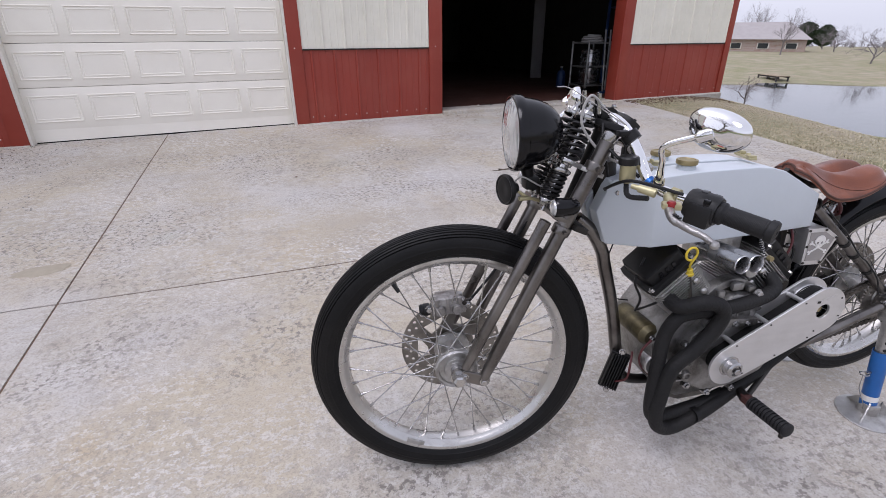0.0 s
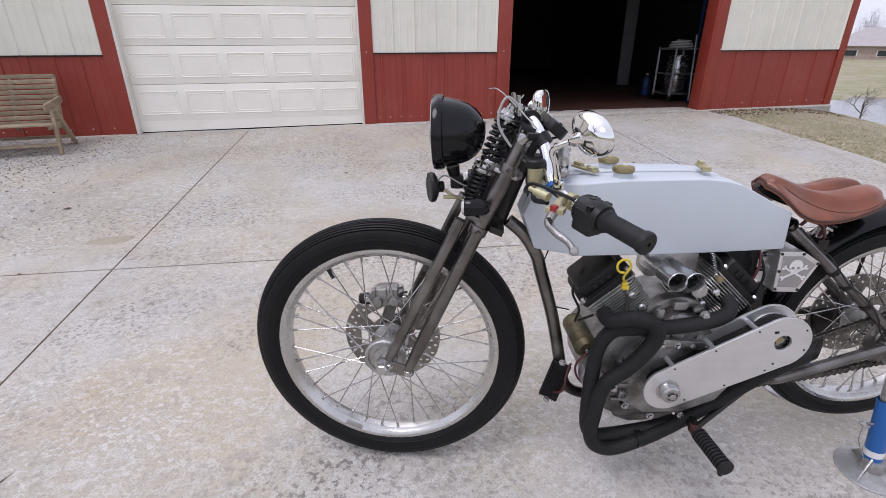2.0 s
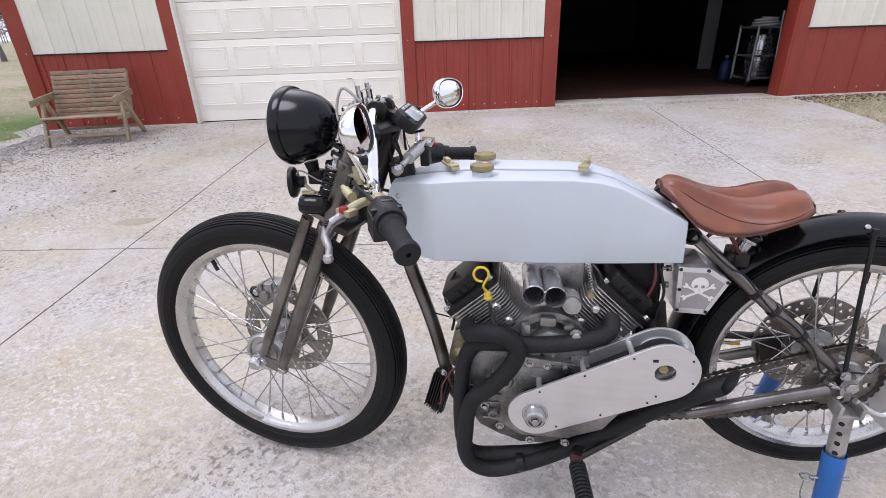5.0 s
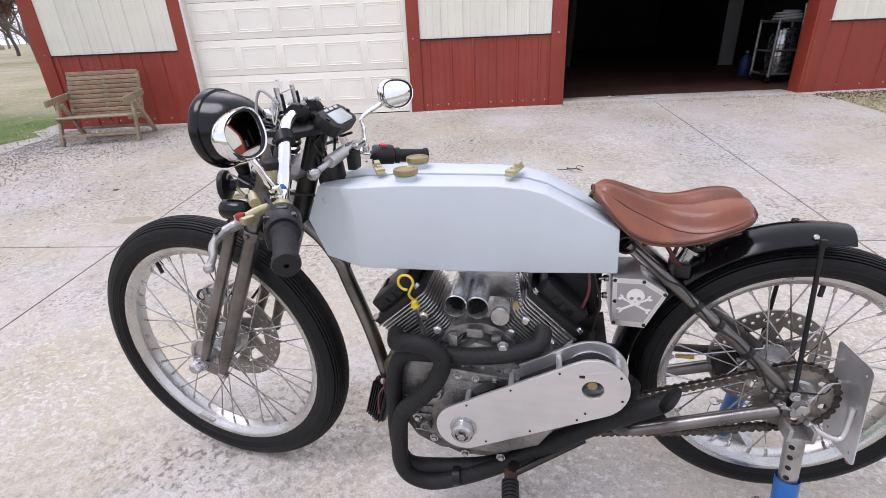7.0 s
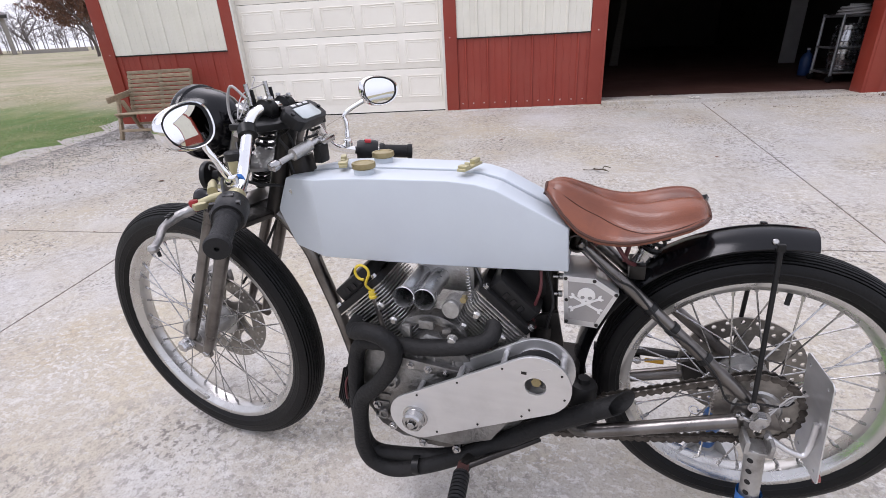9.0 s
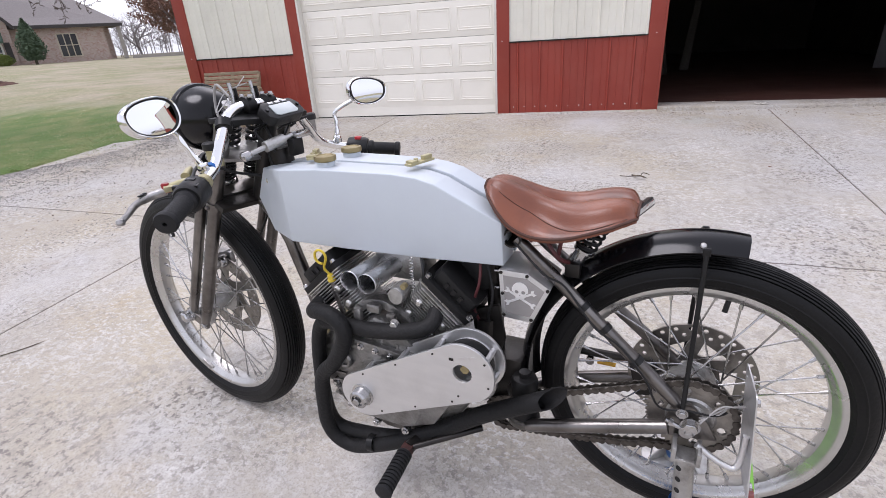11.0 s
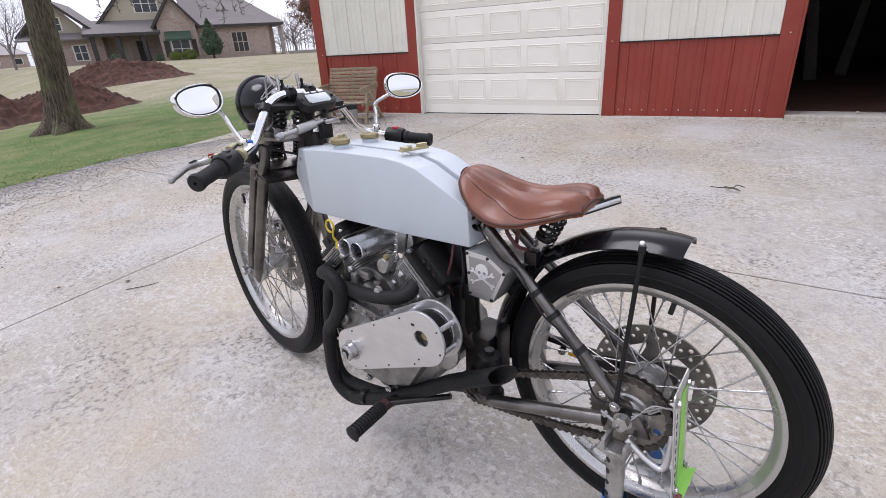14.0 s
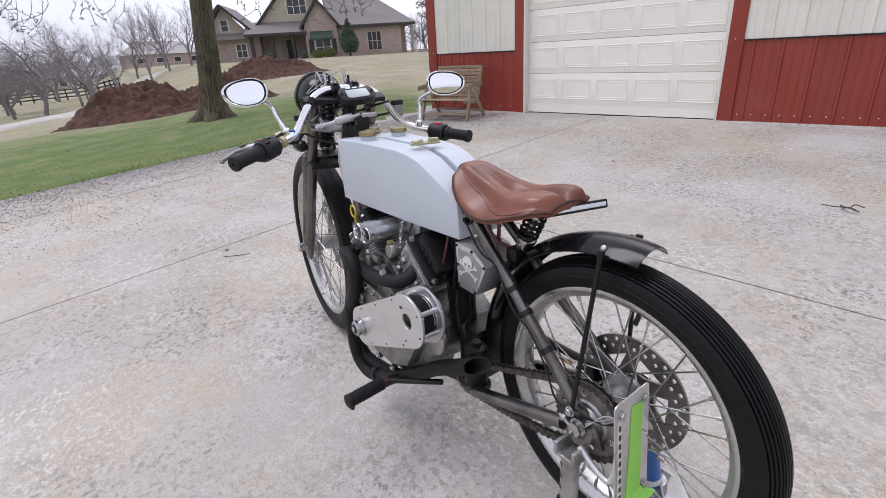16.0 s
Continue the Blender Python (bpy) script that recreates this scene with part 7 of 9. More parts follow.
GR = 0.352
mud = part("mudguard", guard(-12, 98, GR), "black_gloss", bike, "gloss black rear mudguard")
for s in (1, -1):
    p = RC + V(((GR - 0.015) * math.cos(radians(86)), s * 0.040, (GR - 0.015) * math.sin(radians(86))))
    part("guard_bolt", lathe(B(), [(0, 0.0025), (0.004, 0.002), (0.0055, 0)], frame_to(p + V((0, s * 0.002, 0.002)), (0, s, 0.7)), 16), "rim_alu", mud)
    top = RC + V((0.018, s * 0.056, 0.328))
    bot = V((0.030, YC + s * 0.085, 0.366))
    part("guard_stay", tube(B(), [top, bot], 0.0045, 12), "black_satin", mud, "black steel stay")
    part("stay_clip", box(B(), top + V((0, 0, 0.004)), (0.013, 0.009, 0.016), None, 0.003), "black_satin", mud)
    part("stay_bolt", hexbolt(B(), bot + V((0, s * 0.005, -0.004)), (0, s, 0), 0.007, 0.007), "steel", mud)

# --- chain, sprocket, rear brake ---
CY = 0.083
teeth = []
for i in range(48 * 2):
    a = 2 * math.pi * i / 96
    r = 0.080 if i % 2 else 0.0735
    teeth.append((r * math.cos(a), r * math.sin(a)))
hs = [circle(0.0085, 14, 0.058 * math.cos(k * math.pi / 3 + 0.3), 0.058 * math.sin(k * math.pi / 3 + 0.3)) for k in range(6)]
t = pierced(B(), teeth, hs + [circle(0.028, 32)], 0.006, side((RC.x, CY + 0.003, RC.z)))
part("sprocket", t, "sprocket_steel", rhub, "worn steel rear sprocket", flat=True)
part("hub_drum", lathe(B(), [(0.034, -0.03), (0.040, 0.0), (0.046, 0.022), (0.046, 0.030), (0.040, 0.034), (0.030, 0.032), (0.026, 0.040), (0.0, 0.040)], frame_to(V((RC.x, 0.058, RC.z)), (0, 1, 0)), 34), "cast_alu", rhub)
S2 = V((0.385, CY, 0.222))
r2 = 0.040
cp = []
R1 = 0.077
d2 = S2 - V((RC.x, CY, RC.z))
L2 = d2.length
an = math.atan2(d2.z, d2.x)
of = math.acos((R1 - r2) / L2)
for k in range(25):
    a = an + of + (2 * math.pi - 2 * of) * k / 24
    cp.append(V((RC.x + R1 * math.cos(a), CY, RC.z + R1 * math.sin(a))))
for k in range(9):
    a = an - of + 2 * of * k / 8
    cp.append(V((S2.x + r2 * math.cos(a), CY, S2.z + r2 * math.sin(a))))
# walk the loop at the chain's pitch
tot, seg = 0.0, []
for k in range(len(cp)):
    seg.append((cp[k], cp[(k + 1) % len(cp)]))
    tot += (seg[-1][1] - seg[-1][0]).length
npin = int(tot / 0.0159 / 2) * 2
pins, acc, k = [], 0.0, 0
for i in range(npin):
    want = tot * i / npin
    while acc + (seg[k][1] - seg[k][0]).length < want:
        acc += (seg[k][1] - seg[k][0]).length
        k += 1
    q = (want - acc) / (seg[k][1] - seg[k][0]).length
    p = seg[k][0].lerp(seg[k][1], q)
    p.z -= 0.006 * math.sin(math.pi * min(1, max(0, (p.x - 0.02) / 0.32))) * (1 if p.z < 0.24 else 0.2)
    pins.append(p)
chain = part("drive_chain", tube(B(), [p for p in pins], 0.0028, 6, closed=True), "chain_steel", bike, "oily steel roller chain")


def link(w):
    pt = [(0.0079 + 0.0076 * math.cos(a), 0.0076 * math.sin(a)) for a in [radians(-90 + 36 * k) for k in range(6)]] + [(0.0, 0.0040)] + [(-0.0079 + 0.0076 * math.cos(a), 0.0076 * math.sin(a)) for a in [radians(90 + 36 * k) for k in range(6)]] + [(0.0, -0.0040)]
    t = B()
    for z in (w, -w - 0.0016):
        prism(t, pt, 0.0016, Matrix.Translation((0, 0, z)))
    return mesh_of("chain_link", t, "chain_steel")


lk = (link(0.0048), link(0.0068))
for i in range(npin):
    a, c = pins[i], pins[(i + 1) % npin]
    shared("chain_link", lk[i % 2], frame_to((a + c) / 2, (0, 1, 0), c - a), chain)
cm = RW @ Matrix.Rotation(radians(14), 4, "Z") @ Matrix.Translation((0.092, 0, -0.056))
t = box(B(), (0, 0, 0), (0.05, 0.08, 0.046), cm, 0.007)
part("rear_caliper", t, "dark_steel", bike, "cast rear brake caliper")
t = tube(B(), [V((0.32, -0.058, 0.335)), V((0.05, -0.062, 0.335))], 0.010, 14)
tq = part("torque_arm", t, "dark_steel", bike, "dark steel brake torque arm")
part("arm_tag", tube(B(), [V((0.205, -0.05, 0.318)), V((0.165, -0.05, 0.318))], 0.005, 10), "orange_tag", tq, "orange and yellow rod sleeve")
part("arm_end", lathe(B(), [(0, -0.006), (0.010, -0.006), (0.010, 0.006), (0, 0.006)], frame_to(V((0.222, -0.05, 0.318)), (0, 1, 0)), 14), "steel", tq)

# --- number plate on a side bracket ---
PO, PU, PW = V((-0.076, 0.070, 0.318)), V((0.10, 0.0, 0.99)).normalized(), V((0.05, -0.998, 0.0)).normalized()
PN = PW.cross(PU).normalized()
if PN.x > 0:
    PN = -PN
pm = Matrix((PW, PU, PW.cross(PU))).transposed().to_4x4()
pm.translation = PO
outl = []
for cx_, cy_, a0 in ((0.043, 0.106, 0), (-0.043, 0.106, 90), (-0.043, -0.106, 180), (0.043, -0.106, 270)):
    outl += [(cx_ + 0.010 * math.cos(radians(a0 + 22.5 * k)), cy_ + 0.010 * math.sin(radians(a0 + 22.5 * k))) for k in range(5)]
t = pierced(B(), outl, [circle(0.0035, 10, s * 0.036, z) for s in (1, -1) for z in (0.095, -0.095)], 0.0022, pm)
plate = part("number_plate", t, "brushed_alu", bike, "small number plate masked with green tape", flat=True)
fz = 1 if pm.to_3x3().col[2].dot(V((-1, 0.3, 0))) > 0 else -1
t = prism(B(), [(-0.022, -0.100), (0.026, -0.100), (0.030, 0.088), (-0.004, 0.094), (-0.010, 0.0)], 0.0012, pm @ Matrix.Translation((0, 0, 0.0014 if fz > 0 else -0.0030)))
tape = part("masking_tape", t, "green_tape", plate, "bright green masking tape")
t, prev = B(), None
for k in range(7):
    x0, x1, z, lift = -0.020 - 0.001 * k, 0.026 + 0.004 * k, -0.092 - 0.0042 * k, 0.002 + 0.00035 * k * k
    cur = [t.verts.new(pm @ V((x, z + 0.010 * (x > 0) * k / 6, fz * (lift + dz_)))) for x, dz_ in ((x0, 0), (x1, 0.006 * k / 6), (x1, 0.006 * k / 6 + 0.0008), (x0, 0.0008))]
    if prev:
        for j in range(4):
            t.faces.new((prev[j], prev[(j + 1) % 4], cur[(j + 1) % 4], cur[j]))
    prev = cur
part("tape_flap", t, "green_tape", tape, "loose curled end of the tape")
t = B()
box(t, (-0.040, 0.0, 0.0018 * fz), (0.010, 0.19, 0.0010), pm)
part("plate_bar", t, "trim_white", plate, "pale bar")
for i in range(9):
    part("letter_bar", box(B(), (-0.040, -0.075 + 0.018 * i, 0.0026 * fz), (0.006, 0.010, 0.0006), pm), "dark_steel", plate)
for s in (1, -1):
    for z in (0.092, -0.095):
        part("plate_bolt", hexbolt(B(), pm @ V((s * 0.036, z, 0.0014 * fz)), pm.to_3x3() @ V((0, 0, fz)), 0.0065, 0.006), "steel", plate)
part("plate_reflector", lathe(B(), [(0, 0.012), (0.009, 0.010), (0.010, 0)], frame_to(pm @ V((-0.03, -0.118, 0.003 * fz)), pm.to_3x3() @ V((0, 0, fz))), 16), "red_lens", plate, "small red marker lamp")
t = tube(B(), smooth_path([(0.005, 0.108, 0.290), (-0.04, 0.108, 0.262), (-0.066, 0.105, 0.262), (-0.070, 0.10, 0.33)], 5), 0.006, 10)
part("plate_bracket", t, "brushed_alu", plate)

# --- foot peg and its arm ---
p0, p1 = V((0.560, 0.165, 0.150)), V((0.548, 0.298, 0.150))
t = tube(B(), [V((0.50, 0.08, 0.150)), V((0.545, 0.14, 0.148)), V((0.556, 0.185, 0.150))], [0.013, 0.013, 0.015], 14)
peg = part("foot_peg", t, "dark_steel", bike, "fold-up foot peg with ribbed black rubber")
t = box(B(), (0.556, 0.190, 0.150), (0.026, 0.030, 0.022), None, 0.004)
part("peg_hinge", t, "rusty_iron", peg, "rusty red hinge")
g = frame_to(V((0.556, 0.200, 0.150)), V((-0.08, 1, -0.02)))
pr = [(0.010, 0), (0.0165, 0.002)]
for i in range(11):
    z = 0.004 + 0.0092 * i
    pr += [(0.0185, z), (0.0185, z + 0.0055), (0.0150, z + 0.006), (0.0150, z + 0.0088)]
pr += [(0.0195, 0.107), (0.0195, 0.112), (0.015, 0.115), (0, 0.115)]
part("peg_rubber", lathe(B(), pr, g, 22), "grip_rubber", peg, "ribbed black rubber")
part("peg_feeler", tube(B(), [V((0.549, 0.300, 0.135)), V((0.549, 0.300, 0.118))], 0.006, 10), "dark_steel", peg)
part("peg_link", tube(B(), [V((0.556, 0.185, 0.150)), V((0.40, 0.11, 0.20))], 0.0075, 10), "dark_steel", peg)


# --- shifts that fit the assemblies to the camera's view ---
def nudge(names, d):
    """Shift whole assemblies of the motorcycle, with all that they carry."""
    for ob in bike.children:
        if ob.name.split(".")[0] in names:
            ob.matrix_basis = Matrix.Translation(d) @ ob.matrix_basis


nudge(("headlight",), (0.025, 0.0, 0.006))
nudge(("indicator",), (0.015, -0.006, -0.008))
nudge(("regulator",), (0.026, 0.0, -0.012))
nudge(("electrics_box",), (-0.003, -0.024, -0.013))
nudge(("primary_cover",), (0.003, -0.012, -0.016))
nudge(("foot_peg",), (0.020, 0.030, 0.009))
nudge(("number_plate",), (-0.006, 0.018, 0.014))
nudge(("speedometer",), (-0.009, 0.004, -0.012))
nudge(("handlebar",), (0.010, 0.004, 0.0))
nudge(("seat_shock", "tail_light"), (-0.022, 0.0, -0.010))
# small tilt and turn that fit the motorcycle to the camera's view
VIEW_TURN = Matrix(((0.9998, -0.0185, 0.0, 0.003), (0.0185, 0.9997, -0.0189, 0.0126), (0.0, 0.0189, 0.9998, 0.004), (0, 0, 0, 1)))
bike.matrix_basis = VIEW_TURN @ bike.matrix_basis


# ---- the two stands under the axle ----
def axle_stand(top, foot, lab):
    st = thing("axle_stand", foot, lab, "stand", "stands under the rear axle")
    d = (V(top) - V(foot)).normalized()
    gz = V((0, 0.056, 1)).normalized()
    bmx = frame_to(foot, gz)
    t = lathe(B(), [(0, 0.0), (0.082, 0.0), (0.084, 0.003), (0.082, 0.006), (0.070, 0.0075), (0.030, 0.016), (0.026, 0.05), (0, 0.05)], bmx, 40)
    part("base_plate", t, "cast_alu", st, "round cast base")
    for k in range(3):
        m = bmx @ Matrix.Rotation(2 * math.pi * k / 3 + 0.5, 4, "Z")
        t = prism(B(), [(0.024, 0.005), (0.072, 0.006), (0.027, 0.062)], 0.005, m @ Matrix(((1, 0, 0, 0), (0, 0, -1, 0.0025), (0, 1, 0, 0), (0, 0, 0, 1))), 0.001)
        part("gusset", t, "cast_alu", st)
    L = (V(top) - V(foot)).length
    m = frame_to(V(foot), d)
    t = lathe(B(), [(0.0220, 0.03), (0.0230, 0.032), (0.0230, 0.240), (0.0210, 0.208), (0.018, 0.208)], m, 28)
    part("sleeve", t, "blue_paint", st, "blue painted sleeve")
    part("sticker", lathe(B(), [(0.0233, 0.060), (0.0233, 0.080)], m, 28, caps=False), "paper", st, "pale paper label")
    t = lathe(B(), [(0.0178, 0.18), (0.0178, L - 0.03)], m, 26)
    ram = part("inner_tube", t, "cast_alu", st, "bare aluminium tube with black discs for pin holes")
    # black discs on the closed tube stand in for shaded pin holes
    for k in range(4):
        for a in (0, math.pi):
            q = m @ Matrix.Rotation(radians(55) + a, 4, "Z") @ Matrix.Translation((0.0170, 0, L - 0.055 - 0.026 * k))
            part("pin_hole_disc", lathe(B(), [(0, 0.0012), (0.0055, 0.0012), (0.0055, 0)], q @ Matrix.Rotation(radians(90), 4, "Y"), 14), "black_plastic", ram)
    q = frame_to(V(top) - d * 0.03, V((0, 0, 1)), (1, 0, 0))
    t = box(B(), (0, 0, -0.004), (0.050, 0.040, 0.008), q, 0.002)
    box(t, (-0.021, 0, 0.010), (0.008, 0.044, 0.028), q, 0.002)
    box(t, (0.021, 0, 0.010), (0.008, 0.044, 0.028), q, 0.002)
    part("saddle", t, "cast_alu", st, "cast aluminium saddle")
    t = tube(B(), [m @ V((-0.04, 0.0, 0.165)), m @ V((0.04, 0.0, 0.165))], 0.0045, 10)
    ring = [m @ V((0.046 + 0.012 * math.cos(a), 0.012 * math.sin(a), 0.165)) for a in [2 * math.pi * k / 16 for k in range(16)]]
    tube(t, ring, 0.0022, 6, closed=True)
    part("lock_pin", t, "steel", st)
    part("pin_chain", tube(B(), smooth_path([m @ V((0.05, 0, 0.16)), m @ V((0.052, 0, 0.11)), m @ V((0.036, 0.01, 0.06)), m @ V((0.03, 0.01, 0.035))], 5), 0.0014, 5), "steel", st)
    return st


axle_stand((0.016, 0.135, 0.316), (-0.008, 0.165, slope(-0.008, 0.165)), "blue and bare aluminium axle stand on a round base")
axle_stand((0.022, -0.085, 0.318), (0.010, -0.185, slope(0.01, -0.185)), "blue and bare aluminium axle stand on a round base")

# ---- the slatted bench by the shop wall ----
def bench():
    o = V((5.0, -3.285, 0))
    th = math.degrees(WALL_TH) + 8
    z0 = slope(o.x, o.y)
    bm_ = pose(o.x, o.y, z0, math.degrees(math.atan(-0.056)), 0, th) @ Matrix.Diagonal((0.76, 0.80, 0.80, 1))   # X along, Y out to the drive
    bn = thing("garden_bench", bm_, "weathered slatted wooden garden bench against the shop wall", "bench")
    hw = 0.47
    def bar(name, a, c, w, h, up=(0, 0, 1)):
        a, c = V(a), V(c)
        d = (c - a)
        m = bm_ @ frame_to((a + c) / 2, d, up)
        t = box(B(), (0, 0, 0), (h, w, d.length), m, 0.004)
        return part(name, t, "bench_wood", bn)
    for s in (-1, 1):
        x = s * hw
        bar("front_leg", (x * 1.02, 0.30, 0), (x * 0.98, 0.12, 0.50), 0.055, 0.035, (1, 0, 0))
        bar("rear_leg", (x * 1.02, -0.22, 0.0), (x * 0.98, 0.06, 0.46), 0.055, 0.035, (1, 0, 0))
        bar("arm_rest", (x, 0.34, 0.515), (x, -0.20, 0.53), 0.075, 0.028, (1, 0, 0))
        bar("back_post", (x * 0.94, -0.06, 0.22), (x * 0.94, -0.28, 0.78), 0.05, 0.032, (1, 0, 0))
        bar("seat_rail", (x * 0.94, 0.30, 0.31), (x * 0.94, -0.10, 0.25), 0.05, 0.032, (1, 0, 0))
    bar("back_post", (0, -0.06, 0.22), (0, -0.28, 0.78), 0.05, 0.032, (1, 0, 0))
    bar("stretcher", (-hw, 0.26, 0.11), (hw, 0.26, 0.11), 0.05, 0.03)
    bar("stretcher", (-hw, -0.16, 0.11), (hw, -0.16, 0.11), 0.05, 0.03)
    for k in range(7):
        q = k / 6
        bar("seat_slat", (-hw * 0.97, 0.31 - 0.40 * q, 0.335 - 0.055 * q), (hw * 0.97, 0.31 - 0.40 * q, 0.335 - 0.055 * q), 0.048, 0.018)
    for k in range(10):
        q = k / 9
        y, z = -0.075 - 0.19 * q, 0.30 + 0.475 * q
        bar("back_slat", (-hw * 0.97, y + 0.018, z), (hw * 0.97, y + 0.018, z), 0.018, 0.044)
    return bn


bench()

# ---- inside the open bay ----
def local(x, y, z):
    return WM @ V((x, y, z))


FLOOR = 0.242
fx = WM.to_3x3()


def keg(at):
    k = thing("steel_keg", at, "dented stainless steel keg on a wheeled frame", "keg")
    m = Matrix.Translation(at)
    part("keg_body", lathe(B(), [(0.10, 0.0), (0.13, 0.005), (0.135, 0.05), (0.125, 0.055), (0.133, 0.06), (0.14, 0.10), (0.146, 0.17), (0.14, 0.175), (0.146, 0.18), (0.146, 0.30), (0.14, 0.305), (0.146, 0.31), (0.14, 0.38), (0.125, 0.42), (0.135, 0.425), (0.135, 0.47), (0.12, 0.475), (0.12, 0.43), (0.0, 0.43)], m, 40), "keg_steel", k)
    part("keg_valve", lathe(B(), [(0.03, 0.43), (0.03, 0.46), (0, 0.46)], m, 20), "brass", k)
    return k


cart_at = local(-2.36, -0.98, FLOOR)
cart = thing("keg_cart", cart_at, "bare metal tubular cart on castors carrying a keg", "cart")
for x in (-0.19, 0.19):
    for y in (-0.19, 0.19):
        p = cart_at + fx @ V((x, y, 0))
        part("cart_post", tube(B(), [p + V((0, 0, 0.09)), p + V((0, 0, 0.70))], 0.016, 12), "dull_steel", cart)
        part("castor", lathe(B(), [(0, -0.014), (0.036, -0.014), (0.040, 0), (0.036, 0.014), (0, 0.014)], frame_to(p + V((0, 0, 0.040)), fx @ V((1, 0.4, 0))), 20), "rubber", cart)
        part("castor_fork", box(B(), p + V((0, 0, 0.078)), (0.03, 0.03, 0.03), None, 0.004), "dull_steel", cart)
for z in (0.10, 0.36, 0.68):
    for a, c in (((-0.19, -0.19), (0.19, -0.19)), ((-0.19, 0.19), (0.19, 0.19)), ((-0.19, -0.19), (-0.19, 0.19)), ((0.19, -0.19), (0.19, 0.19))):
        if z == 0.36 and a[1] == c[1] == -0.19:
            continue
        part("cart_rail", tube(B(), [cart_at + fx @ V((*a, z)), cart_at + fx @ V((*c, z))], 0.013, 10), "dull_steel", cart)
part("cart_shelf", box(B(), cart_at + V((0, 0, 0.112)), (0.38, 0.38, 0.012), None, 0.002), "dark_steel", cart)
keg(cart_at + V((0, 0, 0.118)))
hose = tube(B(), smooth_path([cart_at + V(((0.16 - 0.002 * a) * math.cos(a * 0.7), (0.155 - 0.002 * a) * math.sin(a * 0.7), 0.70 + 0.0035 * a)) for a in range(0, 26)], 4), 0.013, 10)
solid("garden_hose", hose, "wire_grey", "coiled pale garden hose resting on the keg cart", "hose")
jug = thing("gas_bottle", local(-2.32, -1.62, FLOOR), "small blue painted gas bottle on the shop floor", "gas bottle")
jm = Matrix.Translation(local(-2.32, -1.62, FLOOR))
part("bottle_body", lathe(B(), [(0, 0), (0.065, 0.0), (0.07, 0.01), (0.07, 0.20), (0.05, 0.25), (0.018, 0.27), (0.018, 0.30), (0, 0.30)], jm, 28), "shaded_blue", jug)
part("bottle_valve", lathe(B(), [(0.012, 0.295), (0.022, 0.30), (0.022, 0.32), (0, 0.325)], jm, 14), "dull_steel", jug)
# crutch-like tubes and a blue tub shelf beside the jamb
for i, (x, lean) in enumerate(((-2.36, 0.10), (-2.48, 0.04))):
    p = local(x, -0.62 - 0.10 * i, FLOOR + 0.008)
    cr_ = thing("pipe_clamp", p, "long dull steel pipe clamp leaning at the jamb", "clamp", "pipe clamps at the jamb")
    part("clamp_bar", tube(B(), [p, p + fx @ V((-0.02, -lean, 0.85))], 0.013, 10), "dull_steel", cr_)
    part("clamp_foot", box(B(), p + V((0, 0, 0.014)), (0.05, 0.07, 0.028), None, 0.004), "shaded_blue", cr_)
shelf_at = local(-2.66, -0.66, FLOOR)
shf = thing("wall_shelf", shelf_at, "blue steel shelving rack at the shop side", "shelf")
for z in (0.75, 1.15, 1.55):
    part("shelf_board", box(B(), shelf_at + fx @ V((-0.02, 0.0, z)), (0.22, 0.60, 0.02), None, 0.003), "shaded_blue", shf)
for y in (-0.28, 0.28):
    part("shelf_post", box(B(), shelf_at + fx @ V((-0.11, y, 0.85)), (0.03, 0.03, 1.7), None, 0.002), "shaded_blue", shf)
    part("shelf_post", box(B(), shelf_at + fx @ V((0.09, y, 0.85)), (0.03, 0.03, 1.7), None, 0.002), "shaded_blue", shf)
# tall pale panel and leaning timber in shaded colours, a workbench deep inside
pn = thing("white_board", local(-2.90, -3.3, FLOOR), "tall narrow pale board in the shop, darkened for the shade", "board")
part("board_panel", box(B(), local(-2.90, -3.3, FLOOR + 0.75), (0.22, 0.03, 1.5), None, 0.003), "shaded_panel", pn)
for i, (x, y, ln, lx) in enumerate(((0.05, -3.2, 1.9, 0.22), (-0.02, -3.25, 2.1, 0.30), (-0.42, -3.9, 1.8, -0.18), (-0.36, -3.9, 1.7, -0.25))):
    p = local(x, y, FLOOR)
    lt = thing("timber_length", p + V((0, 0, 0.02)), "rough length of timber leaning in the shop", "timber", "leaning timber")
    a, c = p + V((0, 0, 0.015)), p + fx @ V((lx, -0.35, ln))
    part("timber", box(B(), (0, 0, 0), (0.08, 0.035, (c - a).length), frame_to((a + c) / 2, c - a), 0.003), "shaded_timber", lt)
veh = thing("workbench", local(0.9, -6.5, FLOOR), "cluttered workbench deep in the dark shop", "workbench")
part("bench_top", box(B(), local(0.9, -6.5, FLOOR + 0.88), (2.2, 0.7, 0.06), None, 0.005), "shaded_board", veh)
for x in (-0.1, 1.9):
    for y in (-6.2, -6.8):
        part("bench_leg", box(B(), local(x, y, FLOOR + 0.43), (0.08, 0.08, 0.86), None, 0.004), "shaded_board", veh)
